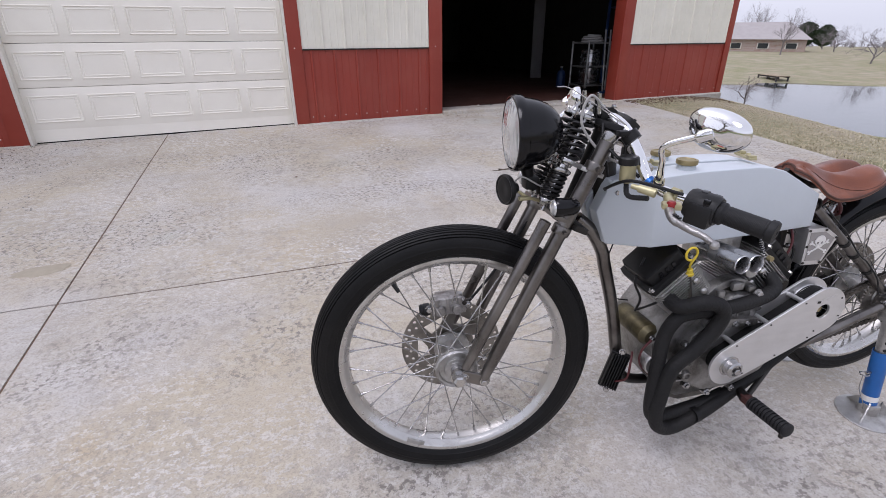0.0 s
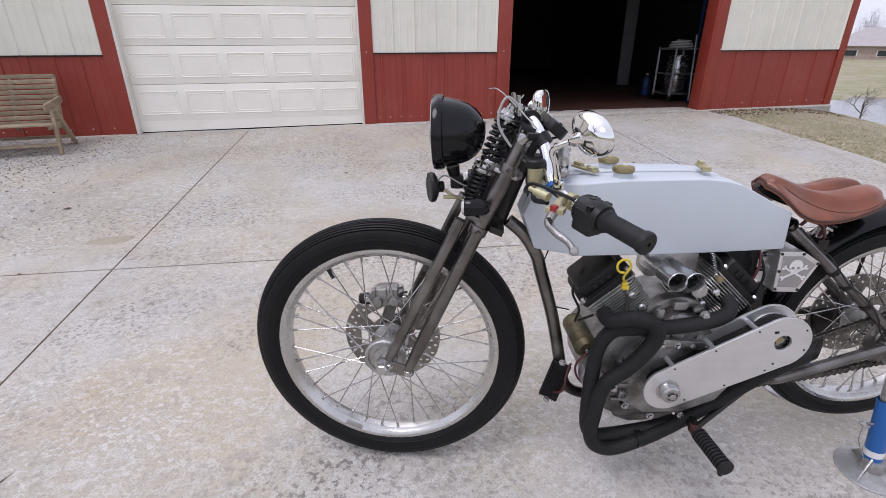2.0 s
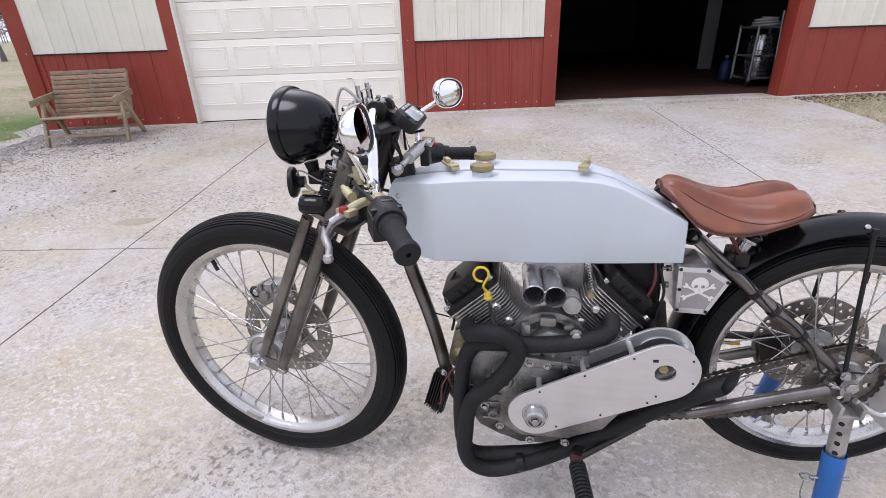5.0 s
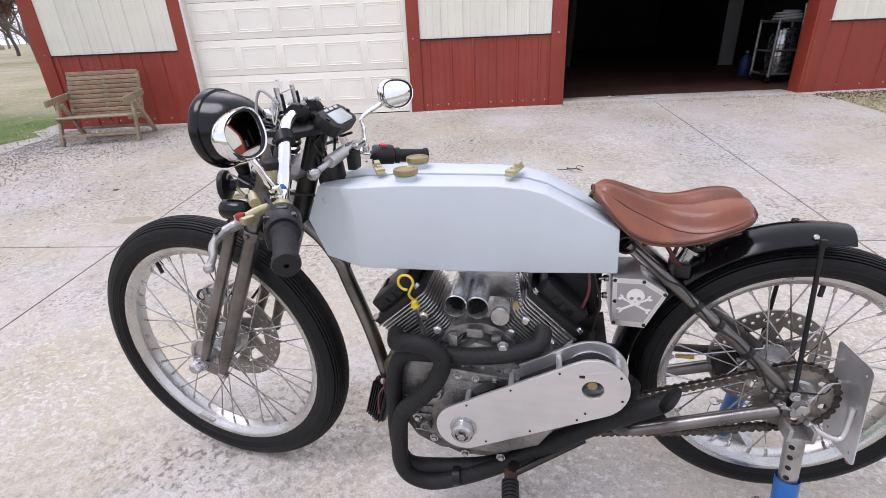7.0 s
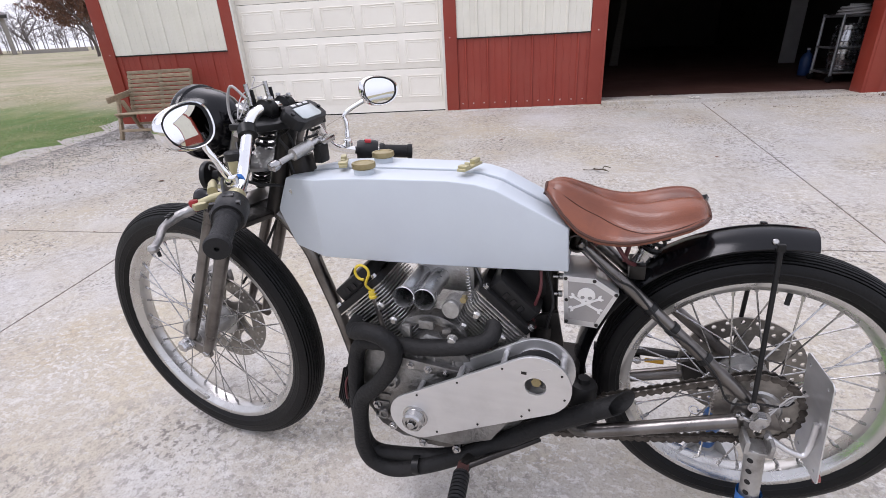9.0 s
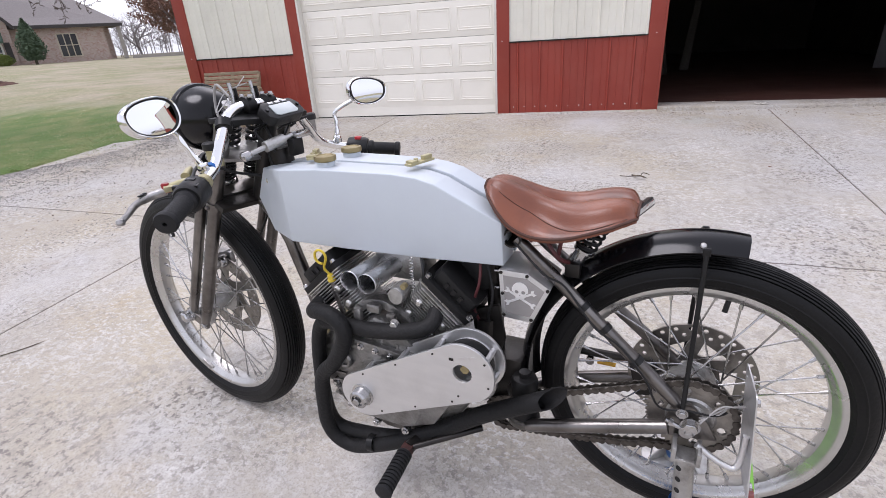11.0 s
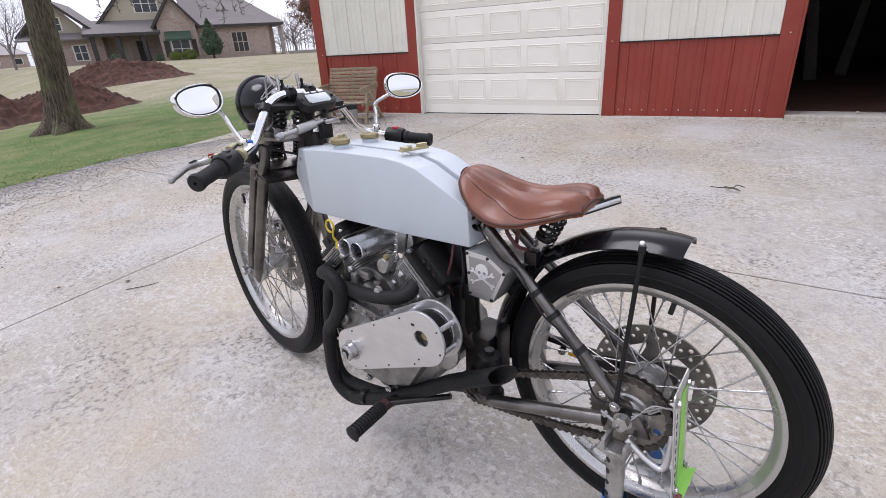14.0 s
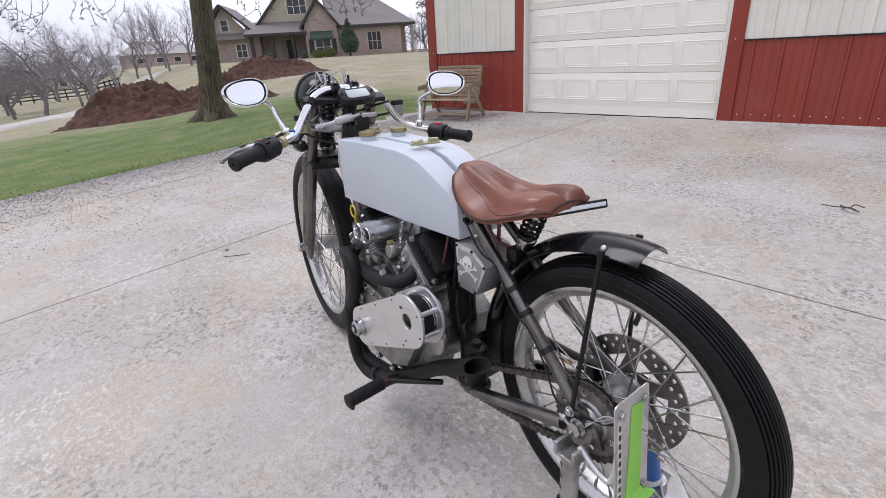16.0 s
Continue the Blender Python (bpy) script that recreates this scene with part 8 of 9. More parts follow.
for i, (x, w, h, mt) in enumerate(((0.1, 0.3, 0.3, "red_plastic"), (0.6, 0.25, 0.2, "steel"), (1.2, 0.35, 0.26, "dark_steel"), (1.7, 0.2, 0.34, "trim_white"))):
    tb = thing("tool_box", local(x, -6.5, FLOOR + 0.91), "small tool box on the workbench", "tool box", "boxes on the workbench")
    part("box_body", box(B(), local(x, -6.5, FLOOR + 0.91 + h / 2), (w, 0.3, h), None, 0.01), mt, tb)
    part("box_handle", tube(B(), smooth_path([local(x - w * 0.3, -6.5, FLOOR + 0.91 + h), local(x, -6.5, FLOOR + 0.96 + h), local(x + w * 0.3, -6.5, FLOOR + 0.91 + h)], 4), 0.01, 8), "dark_steel", tb)
# dark steel hose rack on the outer side wall
rack_at = local(XR - 0.02, -2.6, 0.55)
rack = thing("hose_rack", rack_at, "small dark steel rack on the shop's side wall", "rack")
for z in (0.0, 0.14, 0.28):
    part("rack_bar", tube(B(), [rack_at + fx @ V((0.04, 0.10, z)), rack_at + fx @ V((-0.26, 0.10, z))], 0.016, 8), "dark_trim", rack)
part("rack_upright", box(B(), rack_at + fx @ V((-0.10, 0.10, 0.14)), (0.035, 0.035, 0.40), None, 0.004), "dark_trim", rack)
part("rack_tray", box(B(), rack_at + fx @ V((-0.13, 0.10, 0.33)), (0.30, 0.20, 0.025), None, 0.004), "dark_trim", rack)
# scraps by the threshold
for i, (x, y, s, mt) in enumerate(((-0.50, 0.02, 0.11, "trim_white"), (-0.30, -0.20, 0.06, "dark_steel"), (-0.22, -0.22, 0.05, "dark_steel"), (-0.12, -0.16, 0.03, "trim_white"))):
    p = local(x, y, 0.247)
    t = B()
    prev = None
    for k in range(6):
        a = (p + fx @ V((-s / 2 + s * k / 5, 0.02 * math.sin(k * 2.1 + i), 0.004 + 0.012 * abs(math.sin(k * 1.7 + i)))))
        cur = (t.verts.new(a), t.verts.new(a + fx @ V((0.004, 0.035 + 0.012 * math.sin(k * 3.1), 0.006 * math.cos(k * 2 + i)))), t.verts.new(a + fx @ V((0.004, 0.03, -0.004))), t.verts.new(a + V((0, 0, -0.004))))
        if prev:
            for j in range(4):
                t.faces.new((prev[j], prev[(j + 1) % 4], cur[(j + 1) % 4], cur[j]))
        prev = cur
    solid("scrap", t, mt, "crumpled scrap lying at the shop threshold", "litter", "scraps at the threshold")

# ---- litter on the drive ----
def twig(pts, r, nm="dry_twig"):
    main = [V((x, y, slope(x, y) + 0.006 + dz)) for x, y, dz in pts]
    tw = thing(nm, main[0], "small dry forked twig on the concrete", "twig")
    part("stem", tube(B(), smooth_path(main, 4), [r] * (len(smooth_path(main, 4)) - 2) + [r * 0.6, r * 0.3], 6), "bark", tw)
    return tw, main


tw, mn = twig([(0.40, -2.50, 0), (0.37, -2.455, 0.01), (0.34, -2.43, 0.02), (0.30, -2.44, 0.004)], 0.005)
part("side_shoot", tube(B(), smooth_path([mn[1], mn[1] + V((0.05, 0.035, 0.004)), mn[1] + V((0.10, 0.02, 0.0))], 4), 0.003, 5), "bark", tw)
part("side_shoot", tube(B(), smooth_path([mn[2], mn[2] + V((-0.01, -0.035, 0.012)), mn[2] + V((-0.05, -0.05, 0.0))], 4), 0.003, 5), "bark", tw)
twig([(2.52, 0.29, -0.003), (2.47, 0.22, -0.002), (2.44, 0.15, -0.003)], 0.0022)


def leaf(x, y, s, a):
    z = slope(x, y) + 0.003
    t = B()
    n = 8
    rows2 = []
    for k in range(n + 1):
        q = k / n
        w = s * 0.38 * math.sin(math.pi * min(1, q * 1.02)) ** 0.8 * (1 + 0.25 * math.sin(q * 17))
        c = V((x + math.cos(a) * s * (q - 0.5), y + math.sin(a) * s * (q - 0.5), z + 0.25 * s * (q - 0.5) ** 2))
        sd = V((-math.sin(a), math.cos(a), 0)) * w
        rows2.append((t.verts.new(c - sd + V((0, 0, 0.2 * w))), t.verts.new(c), t.verts.new(c + sd + V((0, 0, 0.35 * w)))))
    for k in range(n):
        for j in range(2):
            t.faces.new((rows2[k][j], rows2[k][j + 1], rows2[k + 1][j + 1], rows2[k + 1][j]))
    solid("dead_leaf", t, "brown_leaf", "curled dark dead leaf on the concrete", "leaf", "dead leaves on the drive", flat=True)


leaf(3.65, -1.87, 0.045, 0.4)
leaf(2.62, 0.25, 0.03, 1.0)
leaf(3.3, -1.0, 0.022, 2.0)
leaf(1.95, -2.6, 0.03, 0.2)
leaf(-0.42, -2.85, 0.03, 1.4)
leaf(4.3, -2.2, 0.03, 0.7)
leaf(2.9, 0.5, 0.02, 2.4)
leaf(1.2, -3.2, 0.028, 2.9)


def scatter(name, label, n, place, size, mat, seed, cat):
    r = random.Random(seed)
    vs_, fs_ = [], []
    base = [(1, 0, 0), (0, 1, 0), (-1, 0, 0), (0, -1, 0), (0, 0, 0.7), (0, 0, -0.7)]
    tri_ = [(0, 1, 4), (1, 2, 4), (2, 3, 4), (3, 0, 4), (1, 0, 5), (2, 1, 5), (3, 2, 5), (0, 3, 5)]
    made = 0
    while made < n:
        p = place(r)
        if p is None:
            continue
        s = size * r.uniform(0.4, 1.3)
        a = r.uniform(0, 6.3)
        k = len(vs_)
        for bx, by, bz in base:
            x, y = bx * r.uniform(0.7, 1.2), by * r.uniform(0.6, 1.1)
            vs_.append((p[0] + s * (x * math.cos(a) - y * math.sin(a)), p[1] + s * (x * math.sin(a) + y * math.cos(a)), p[2] + s * bz * r.uniform(0.6, 1.0) + s * 0.3))
        fs_ += [tuple(k + i for i in f) for f in tri_]
        made += 1
    me = bpy.data.meshes.new(name)
    me.from_pydata(vs_, [], fs_)
    me.materials.append(M[mat])
    return tagged(new(name, me), label, cat, kind="stuff")


def gravel_place(r):
    u, v = r.uniform(3.2, 6.12), r.uniform(-4.4, 2.6)
    d = 6.12 - 0.7 * step(-1.5, -3.2, v) - u
    if d < 0.02 or r.random() > math.exp(-d / 0.62):
        return None
    x, y = xy_of(u, v)
    return (x, y, slope(x, y))


scatter("gravel", "loose gravel washed over the edge of the drive", 27000, gravel_place, 0.0058, "gravel", 3, "gravel")
scatter("dark_gravel", "dark stones and bark among the gravel", 900, gravel_place, 0.0068, "soil", 4, "gravel")


def crumb_place(r):
    x, y = r.uniform(4.2, 5.6), r.uniform(-4.0, -2.6)
    return (x, y, slope(x, y)) if drive_reach(x, y) > 0 else None


# thin sand washed into the corner of a slab
def sand_patch(x, y, rx_, ry_, rot_):
    t = B()
    ring = []
    for j in range(40):
        a = 2 * math.pi * j / 40
        w = 1 + 0.35 * noise.noise(V((math.cos(a) * 2.1, math.sin(a) * 2.1, 3.3)))
        u, v = rx_ * w * math.cos(a), ry_ * w * math.sin(a)
        px_, py_ = x + u * math.cos(rot_) - v * math.sin(rot_), y + u * math.sin(rot_) + v * math.cos(rot_)
        ring.append((t.verts.new((px_, py_, slope(px_, py_) + 0.0005)), t.verts.new((x + (px_ - x) * 0.8, y + (py_ - y) * 0.8, slope(px_, py_) + 0.0055))))
    for j in range(40):
        k = (j + 1) % 40
        t.faces.new((ring[j][0], ring[k][0], ring[k][1], ring[j][1]))
    t.faces.new([r_[1] for r_ in ring])
    return solid("sand_patch", t, "sand", "thin patch of washed-in sand at a slab corner", "sand", kind="stuff")


sand_patch(3.08, -1.39, 0.13, 0.055, 0.25)
scatter("dark_crumbs", "dark bark crumbs on the concrete under the bench", 420, crumb_place, 0.007, "soil", 5, "bark")
scatter("threshold_dirt", "dark crumbs and chips along the shop threshold", 260, lambda r: (lambda q: (q.x, q.y, slope(q.x, q.y) + 0.004))(WM @ V((r.uniform(RD1, RD0), 0.02 + 0.45 * r.random() ** 2.2, 0))), 0.0055, "soil", 8, "dirt")
scatter("mulch", "strip of dark crumbs along the foot of the wall", 700, lambda r: (lambda q: (q.x, q.y, max(terrain(q.x, q.y), slope(q.x, q.y) if drive_reach(q.x, q.y) > 0 else -9)))(WM @ V((r.uniform(XR, RD1 - 0.1), r.uniform(0.06, 0.4) * r.random() + 0.05, 0))), 0.012, "soil", 6, "bark")


def blades(name, label, n, place, h, mat, seed, lean=0.6):
    r = random.Random(seed)
    vs_, fs_ = [], []
    made = 0
    while made < n:
        p = place(r)
        if p is None:
            continue
        a, hh, w = r.uniform(0, 6.3), h * r.uniform(0.4, 1.3), r.uniform(0.003, 0.007)
        lx, ly = r.uniform(-lean, lean) * hh, r.uniform(-lean, lean) * hh
        dx, dy = math.cos(a) * w, math.sin(a) * w
        k = len(vs_)
        vs_ += [(p[0] - dx, p[1] - dy, p[2] - 0.01), (p[0] + dx, p[1] + dy, p[2] - 0.01), (p[0] + lx * 0.4 + dx * 0.7, p[1] + ly * 0.4 + dy * 0.7, p[2] + hh * 0.6), (p[0] + lx * 0.4 - dx * 0.7, p[1] + ly * 0.4 - dy * 0.7, p[2] + hh * 0.6), (p[0] + lx, p[1] + ly, p[2] + hh)]
        fs_ += [(k, k + 1, k + 2, k + 3), (k + 3, k + 2, k + 4)]
        made += 1
    me = bpy.data.meshes.new(name)
    me.from_pydata(vs_, [], fs_)
    me.materials.append(M[mat])
    return tagged(new(name, me), label, "grass", kind="stuff")


def lawn_place(x0, x1, y0, y1, fall=1.0):
    def f(r):
        x, y = r.uniform(x0, x1), r.uniform(y0, y1)
        k = drive_reach(x, y)
        if k > -0.01 or r.random() > math.exp(k / fall):
            return None
        return (x, y, terrain(x, y))
    return f


blades("grass", "fresh green grass along the gravel edge", 12000, lawn_place(4.9, 10.5, -4.0, 4.0, 2.2), 0.010, "grass_green", 11, 3.0)
blades("dry_grass", "dry straw-coloured grass by the drive and pond", 24000, lawn_place(-6.0, -1.8, -7.0, 2.0, 1.8), 0.010, "grass_dry", 12, 3.5)
blades("dry_grass", "dry straw-coloured grass of the far lawn", 5000, lawn_place(5.0, 16, -12, 4.0, 5.0), 0.009, "grass_dry", 13, 4.0)

# ---- heaps of red soil on the lawn ----
def heap(cx_, cy_, rx_, ry_, h, rot_, seed):
    t = B()
    n, m_ = 46, 120
    rows2 = []
    for i in range(n + 1):
        q = i / n
        ring = []
        for j in range(m_):
            a = 2 * math.pi * j / m_
            wob = 1 + 0.22 * noise.noise(V((math.cos(a) * 1.6 + seed, math.sin(a) * 1.6, seed)))
            u, v = rx_ * q * wob * math.cos(a), ry_ * q * wob * math.sin(a)
            x, y = cx_ + u * math.cos(rot_) - v * math.sin(rot_), cy_ + u * math.sin(rot_) + v * math.cos(rot_)
            z = h * (1 - step(0.0, 1.0, q)) * (1 + 0.45 * noise.noise(V((x * 0.9 + seed, y * 0.9, 0)))) + 0.10 * h * noise.noise(V((x * 3.5, y * 3.5, seed))) * (1 - q) + (0.11 * noise.noise(V((x * 6, y * 6, seed))) + 0.07 * noise.noise(V((x * 15, y * 15, seed)))) * (1 - q ** 4)
            ring.append(t.verts.new((x, y, terrain(x, y) - 0.04 + z)))
        rows2.append(ring)
    for i in range(n):
        for j in range(m_):
            k = (j + 1) % m_
            t.faces.new((rows2[i][j], rows2[i + 1][j], rows2[i + 1][k], rows2[i][k]))
    bmesh.ops.remove_doubles(t, verts=t.verts[:], dist=0.0005)
    return solid("soil_heap", t, "red_soil", "heap of freshly dug red-brown soil on the lawn", "soil heap", "soil heaps")


heap(12.9, -0.20, 1.95, 1.3, 0.78, radians(85), 1.3)
heap(13.0, -1.90, 1.75, 1.2, 0.72, radians(80), 4.1)
heap(21.5, -5.6, 3.4, 1.7, 0.80, radians(70), 7.7)

# ---- trees ----
def grow(trunk_bm, twig_bm, p, d, ln, r, depth, rn, spread, up, max_d, sides, tw_r):
    """One limb: a bent, tapered tube, then its forks."""
    pts, q, dd = [p], V(p), V(d)
    n = 5
    for i in range(n):
        dd = (dd + V((rn.uniform(-1, 1), rn.uniform(-1, 1), rn.uniform(-0.5, 1) * up)) * 0.16).normalized()
        q = q + dd * ln / n
        pts.append(q.copy())
    tgt = trunk_bm if r > tw_r else twig_bm
    tube(tgt, pts, [r * (1 - 0.38 * i / n) for i in range(n + 1)], max(3, sides - depth), caps=depth == 0)
    if depth >= max_d:
        return
    k = rn.choice((2, 3, 3)) if depth else rn.choice((4, 5))
    for i in range(k):
        f = rn.uniform(0.45, 1.0) if i else 1.0
        b_ = pts[min(n, int(f * n))]
        a = rn.uniform(0, 6.28)
        o = dd.orthogonal().normalized()
        o = Matrix.Rotation(a, 3, dd) @ o
        nd = (dd * (1 - spread * 0.45) + o * spread * rn.uniform(0.6, 1.1) + V((0, 0, up * 0.15))).normalized()
        grow(trunk_bm, twig_bm, b_, nd, ln * rn.uniform(0.62, 0.85), r * rn.uniform(0.50, 0.66), depth + 1, rn, spread, up, max_d, sides, tw_r)


def bare_tree(at, h, r, seed, depth, lab, spread=0.75, up=0.5, bark="twig_bark", leaves=0, leaf_mat="brown_leaf", leaf_s=0.05, name="bare_tree", lean=(0, 0), sides=10):
    rn = random.Random(seed)
    tr = thing(name, at, lab, "tree", "bare winter trees" if not leaves else "")
    a, b_ = B(), B()
    grow(a, b_, V(at) - V((0, 0, 0.1)), V((lean[0], lean[1], 1)).normalized(), h * 0.34, r, 0, rn, spread, up, depth, sides, r * 0.16)
    tips = [v.co.copy() for v in b_.verts]
    trunk = part("trunk", a, bark, tr)
    part("crown", b_, bark, tr)
    if leaves and tips:
        vs_, fs_ = [], []
        for i in range(leaves):
            c = rn.choice(tips) + V((rn.gauss(0, 1), rn.gauss(0, 1), rn.gauss(0, 1))) * leaf_s * 1.5
            u = V((rn.uniform(-1, 1), rn.uniform(-1, 1), rn.uniform(-1, 1))).normalized()
            w = u.orthogonal().normalized() * leaf_s * rn.uniform(0.4, 0.8)
            u = u * leaf_s * rn.uniform(0.7, 1.3)
            k = len(vs_)
            vs_ += [c - u, c + w, c + u, c - w]
            fs_.append((k, k + 1, k + 2, k + 3))
        me = bpy.data.meshes.new("leaves")
        me.from_pydata([tuple(v) for v in vs_], [], fs_)
        me.materials.append(M[leaf_mat])
        ob = new("leaves", me)
        ob.parent = tr
        ob.matrix_parent_inverse = tr.matrix_basis.inverted()
        tagged(ob, kind="stuff")
    return tr


# the big tree by the drive: a ridged trunk with root flare
def yard_tree(at):
    tr = thing("yard_tree", at, "large bare tree with ridged mossy bark on the lawn", "tree")
    t = B()
    n, prev = 110, None
    for i in range(61):
        z = -0.15 + 3.6 * i / 60
        rr = 0.185 + 0.15 * math.exp(-max(0, z) / 0.16) + 0.05 * math.exp(-max(0, z) / 0.6) - 0.006 * z
        cur = []
        for j in range(n):
            a = 2 * math.pi * j / n
            fl = 1 + (0.30 * math.exp(-max(0, z) / 0.14)) * math.sin(a * 5 + 0.7) + 0.05 * noise.noise(V((math.cos(a) * 6, math.sin(a) * 6, z * 0.7))) + 0.075 * noise.noise(V((math.cos(a) * 11, math.sin(a) * 11, z * 1.3))) + 0.03 * math.sin(a * 19 + 5 * noise.noise(V((math.cos(a), math.sin(a), z * 1.5))))
            cur.append(t.verts.new(V(at) + V((rr * fl * math.cos(a) - 0.06 * z, rr * fl * math.sin(a) - 0.085 * z, z))))
        if prev:
            for j in range(n):
                t.faces.new((prev[j], prev[(j + 1) % n], cur[(j + 1) % n], cur[j]))
        prev = cur
    part("trunk", t, "bark", tr)
    rn = random.Random(21)
    a, b_ = B(), B()
    for k in range(7):
        ang_ = 2 * math.pi * k / 7 + 0.3
        d = V((math.cos(ang_), math.sin(ang_), rn.uniform(0.8, 1.5))).normalized()
        grow(a, b_, V(at) + V((-0.18, -0.25, 2.5 + 0.16 * k)), d, 2.4, 0.095, 1, rn, 0.8, 0.1, 5, 9, 0.014)
    # drooping outer twigs with swelling buds, placed to fit the camera's view
    for az_, el_, dd_, k_ in ((2.6, 2.6, 7.2, 0), (0.6, 2.9, 7.4, 1), (-2.4, 3.2, 7.3, 2), (-5.0, 3.4, 7.6, 3), (-14.6, 3.2, 7.6, 4), (-18.0, 3.6, 7.8, 5), (-23.6, 3.0, 7.4, 6), (-26.0, 2.9, 7.0, 7), (-28.5, 3.2, 7.2, 8), (4.0, 3.0, 6.8, 9)):
        tip = V((-0.43 + dd_ * math.cos(radians(az_)), 0.72 + dd_ * math.sin(radians(az_)), 1.054 + dd_ * math.tan(radians(el_))))
        for w_ in range(3):
            e_ = tip + V((rn.gauss(0, 0.16), rn.gauss(0, 0.22), rn.uniform(-0.04, 0.14)))
            m_ = e_ + V((rn.gauss(0, 0.10), rn.gauss(0, 0.16), 0.24))
            u_ = m_ + V((0.25, rn.gauss(0, 0.1), 0.6))
            line = smooth_path([u_, m_, e_ + V((0, 0, 0.06)), e_], 4)
            tube(b_, line, [0.0042 - 0.0027 * i / (len(line) - 1) for i in range(len(line))], 4, caps=False)
            for i in range(3, len(line), 1):
                bd = line[i] + V((rn.gauss(0, 0.014), rn.gauss(0, 0.014), rn.gauss(0, 0.012)))
                tube(b_, [line[i], bd, bd + (bd - line[i]) * 0.8], [0.002, 0.0065, 0.0015], 4, caps=False)
    part("limb", a, "bark", tr)
    part("crown", b_, "twig_bark", tr, "fine bare twigs")
    return tr


yard_tree(V((9.8, -1.20, terrain(9.8, -1.20))))

src_a = bare_tree(V((39.5, 0.4, terrain(39.5, 0.4))), 6.2, 0.13, 31, 7, "spreading bare winter tree by the road", 0.85, 0.35, "hazed_twig", sides=8)
src_b = bare_tree(V((48.0, -4.2, terrain(48, -4.2))), 5.6, 0.10, 33, 7, "slender bare winter tree by the road", 0.55, 0.8, "hazed_twig", sides=8)
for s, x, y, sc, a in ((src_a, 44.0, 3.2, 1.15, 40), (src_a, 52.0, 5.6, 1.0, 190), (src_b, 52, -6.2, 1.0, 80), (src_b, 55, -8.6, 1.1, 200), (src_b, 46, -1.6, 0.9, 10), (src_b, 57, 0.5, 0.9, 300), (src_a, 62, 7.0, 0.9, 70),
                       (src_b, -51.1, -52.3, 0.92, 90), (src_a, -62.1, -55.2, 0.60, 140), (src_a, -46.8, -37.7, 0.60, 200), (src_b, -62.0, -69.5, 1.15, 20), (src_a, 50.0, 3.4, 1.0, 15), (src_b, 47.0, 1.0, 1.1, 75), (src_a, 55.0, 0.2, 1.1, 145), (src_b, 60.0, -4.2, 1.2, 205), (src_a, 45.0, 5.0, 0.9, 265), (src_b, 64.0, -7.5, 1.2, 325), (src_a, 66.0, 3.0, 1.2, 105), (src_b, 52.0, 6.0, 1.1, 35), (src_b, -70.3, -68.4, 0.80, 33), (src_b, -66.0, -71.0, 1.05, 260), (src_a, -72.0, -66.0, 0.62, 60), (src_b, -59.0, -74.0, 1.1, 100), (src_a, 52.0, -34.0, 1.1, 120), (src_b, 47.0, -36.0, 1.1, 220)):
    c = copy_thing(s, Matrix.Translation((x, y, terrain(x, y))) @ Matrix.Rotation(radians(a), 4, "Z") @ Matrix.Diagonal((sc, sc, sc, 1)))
bare_tree(V((19.6, -15.1, terrain(19.6, -15.1))), 5.0, 0.09, 52, 5, "young oak still holding brown winter leaves", 0.6, 0.6, "twig_bark", 9000, "brown_leaf", 0.045, "brown_oak")
bare_tree(V((27.5, -20.8, terrain(27.5, -20.8))), 4.6, 0.09, 57, 5, "small tree still holding red-brown leaves", 0.6, 0.6, "twig_bark", 7000, "brown_leaf", 0.05, "brown_oak")
bare_tree(V((-4.35, -5.35, terrain(-4.35, -5.35))), 0.62, 0.012, 61, 4, "low leafless shrub at the pond edge", 0.9, 0.6, "twig_bark", name="bare_shrub")


def leafy(name, at, rx_, rz_, n, s, mat, seed, lab, cat, cone=False, trunk=0.0):
    rn = random.Random(seed)
    tr = thing(name, at, lab, cat)
    part("trunk" if trunk else "stem", tube(B(), [V(at) - V((0, 0, 0.1)), V(at) + V((0, 0, max(0.2, rz_ * 1.2)))], [max(0.03, trunk), 0.015], 8), "bark", tr)
    vs_, fs_ = [], []
    for i in range(n):
        a, q = rn.uniform(0, 6.28), rn.random() ** 0.5
        z = rn.random()
        wd = (1 - z ** 1.9) * min(1.0, 0.55 + z * 2.2) if cone else math.sqrt(max(0, 1 - (2 * z - 1) ** 2))
        wd *= 0.8 + 0.35 * noise.noise(V((math.cos(a) * 2 + seed, math.sin(a) * 2, z * 4)))
        c = V(at) + V((rx_ * q * wd * math.cos(a), rx_ * q * wd * math.sin(a), trunk * 3 + z * rz_ * 2))
        u = V((rn.uniform(-1, 1), rn.uniform(-1, 1), rn.uniform(-0.6, 1))).normalized() * s * rn.uniform(0.6, 1.4)
        w = u.orthogonal().normalized() * s * 0.4
        k = len(vs_)
        vs_ += [tuple(c - u), tuple(c + w), tuple(c + u), tuple(c - w)]
        fs_.append((k, k + 1, k + 2, k + 3))
    me = bpy.data.meshes.new("leaves")
    me.from_pydata(vs_, [], fs_)
    me.materials.append(M[mat])
    ob = new("leaves", me)
    ob.parent = tr
    ob.matrix_parent_inverse = tr.matrix_basis.inverted()
    tagged(ob, kind="stuff")
    return tr

# ---- the brick house across the lawn ----
VD = V((math.cos(radians(-20.3)), math.sin(radians(-20.3)), 0))
HO = V((-0.4, 0.7, 0)) + VD * 56
HO.z = terrain(HO.x, HO.y) - 0.05
HX, HY = V((VD.y, -VD.x, 0)), -VD
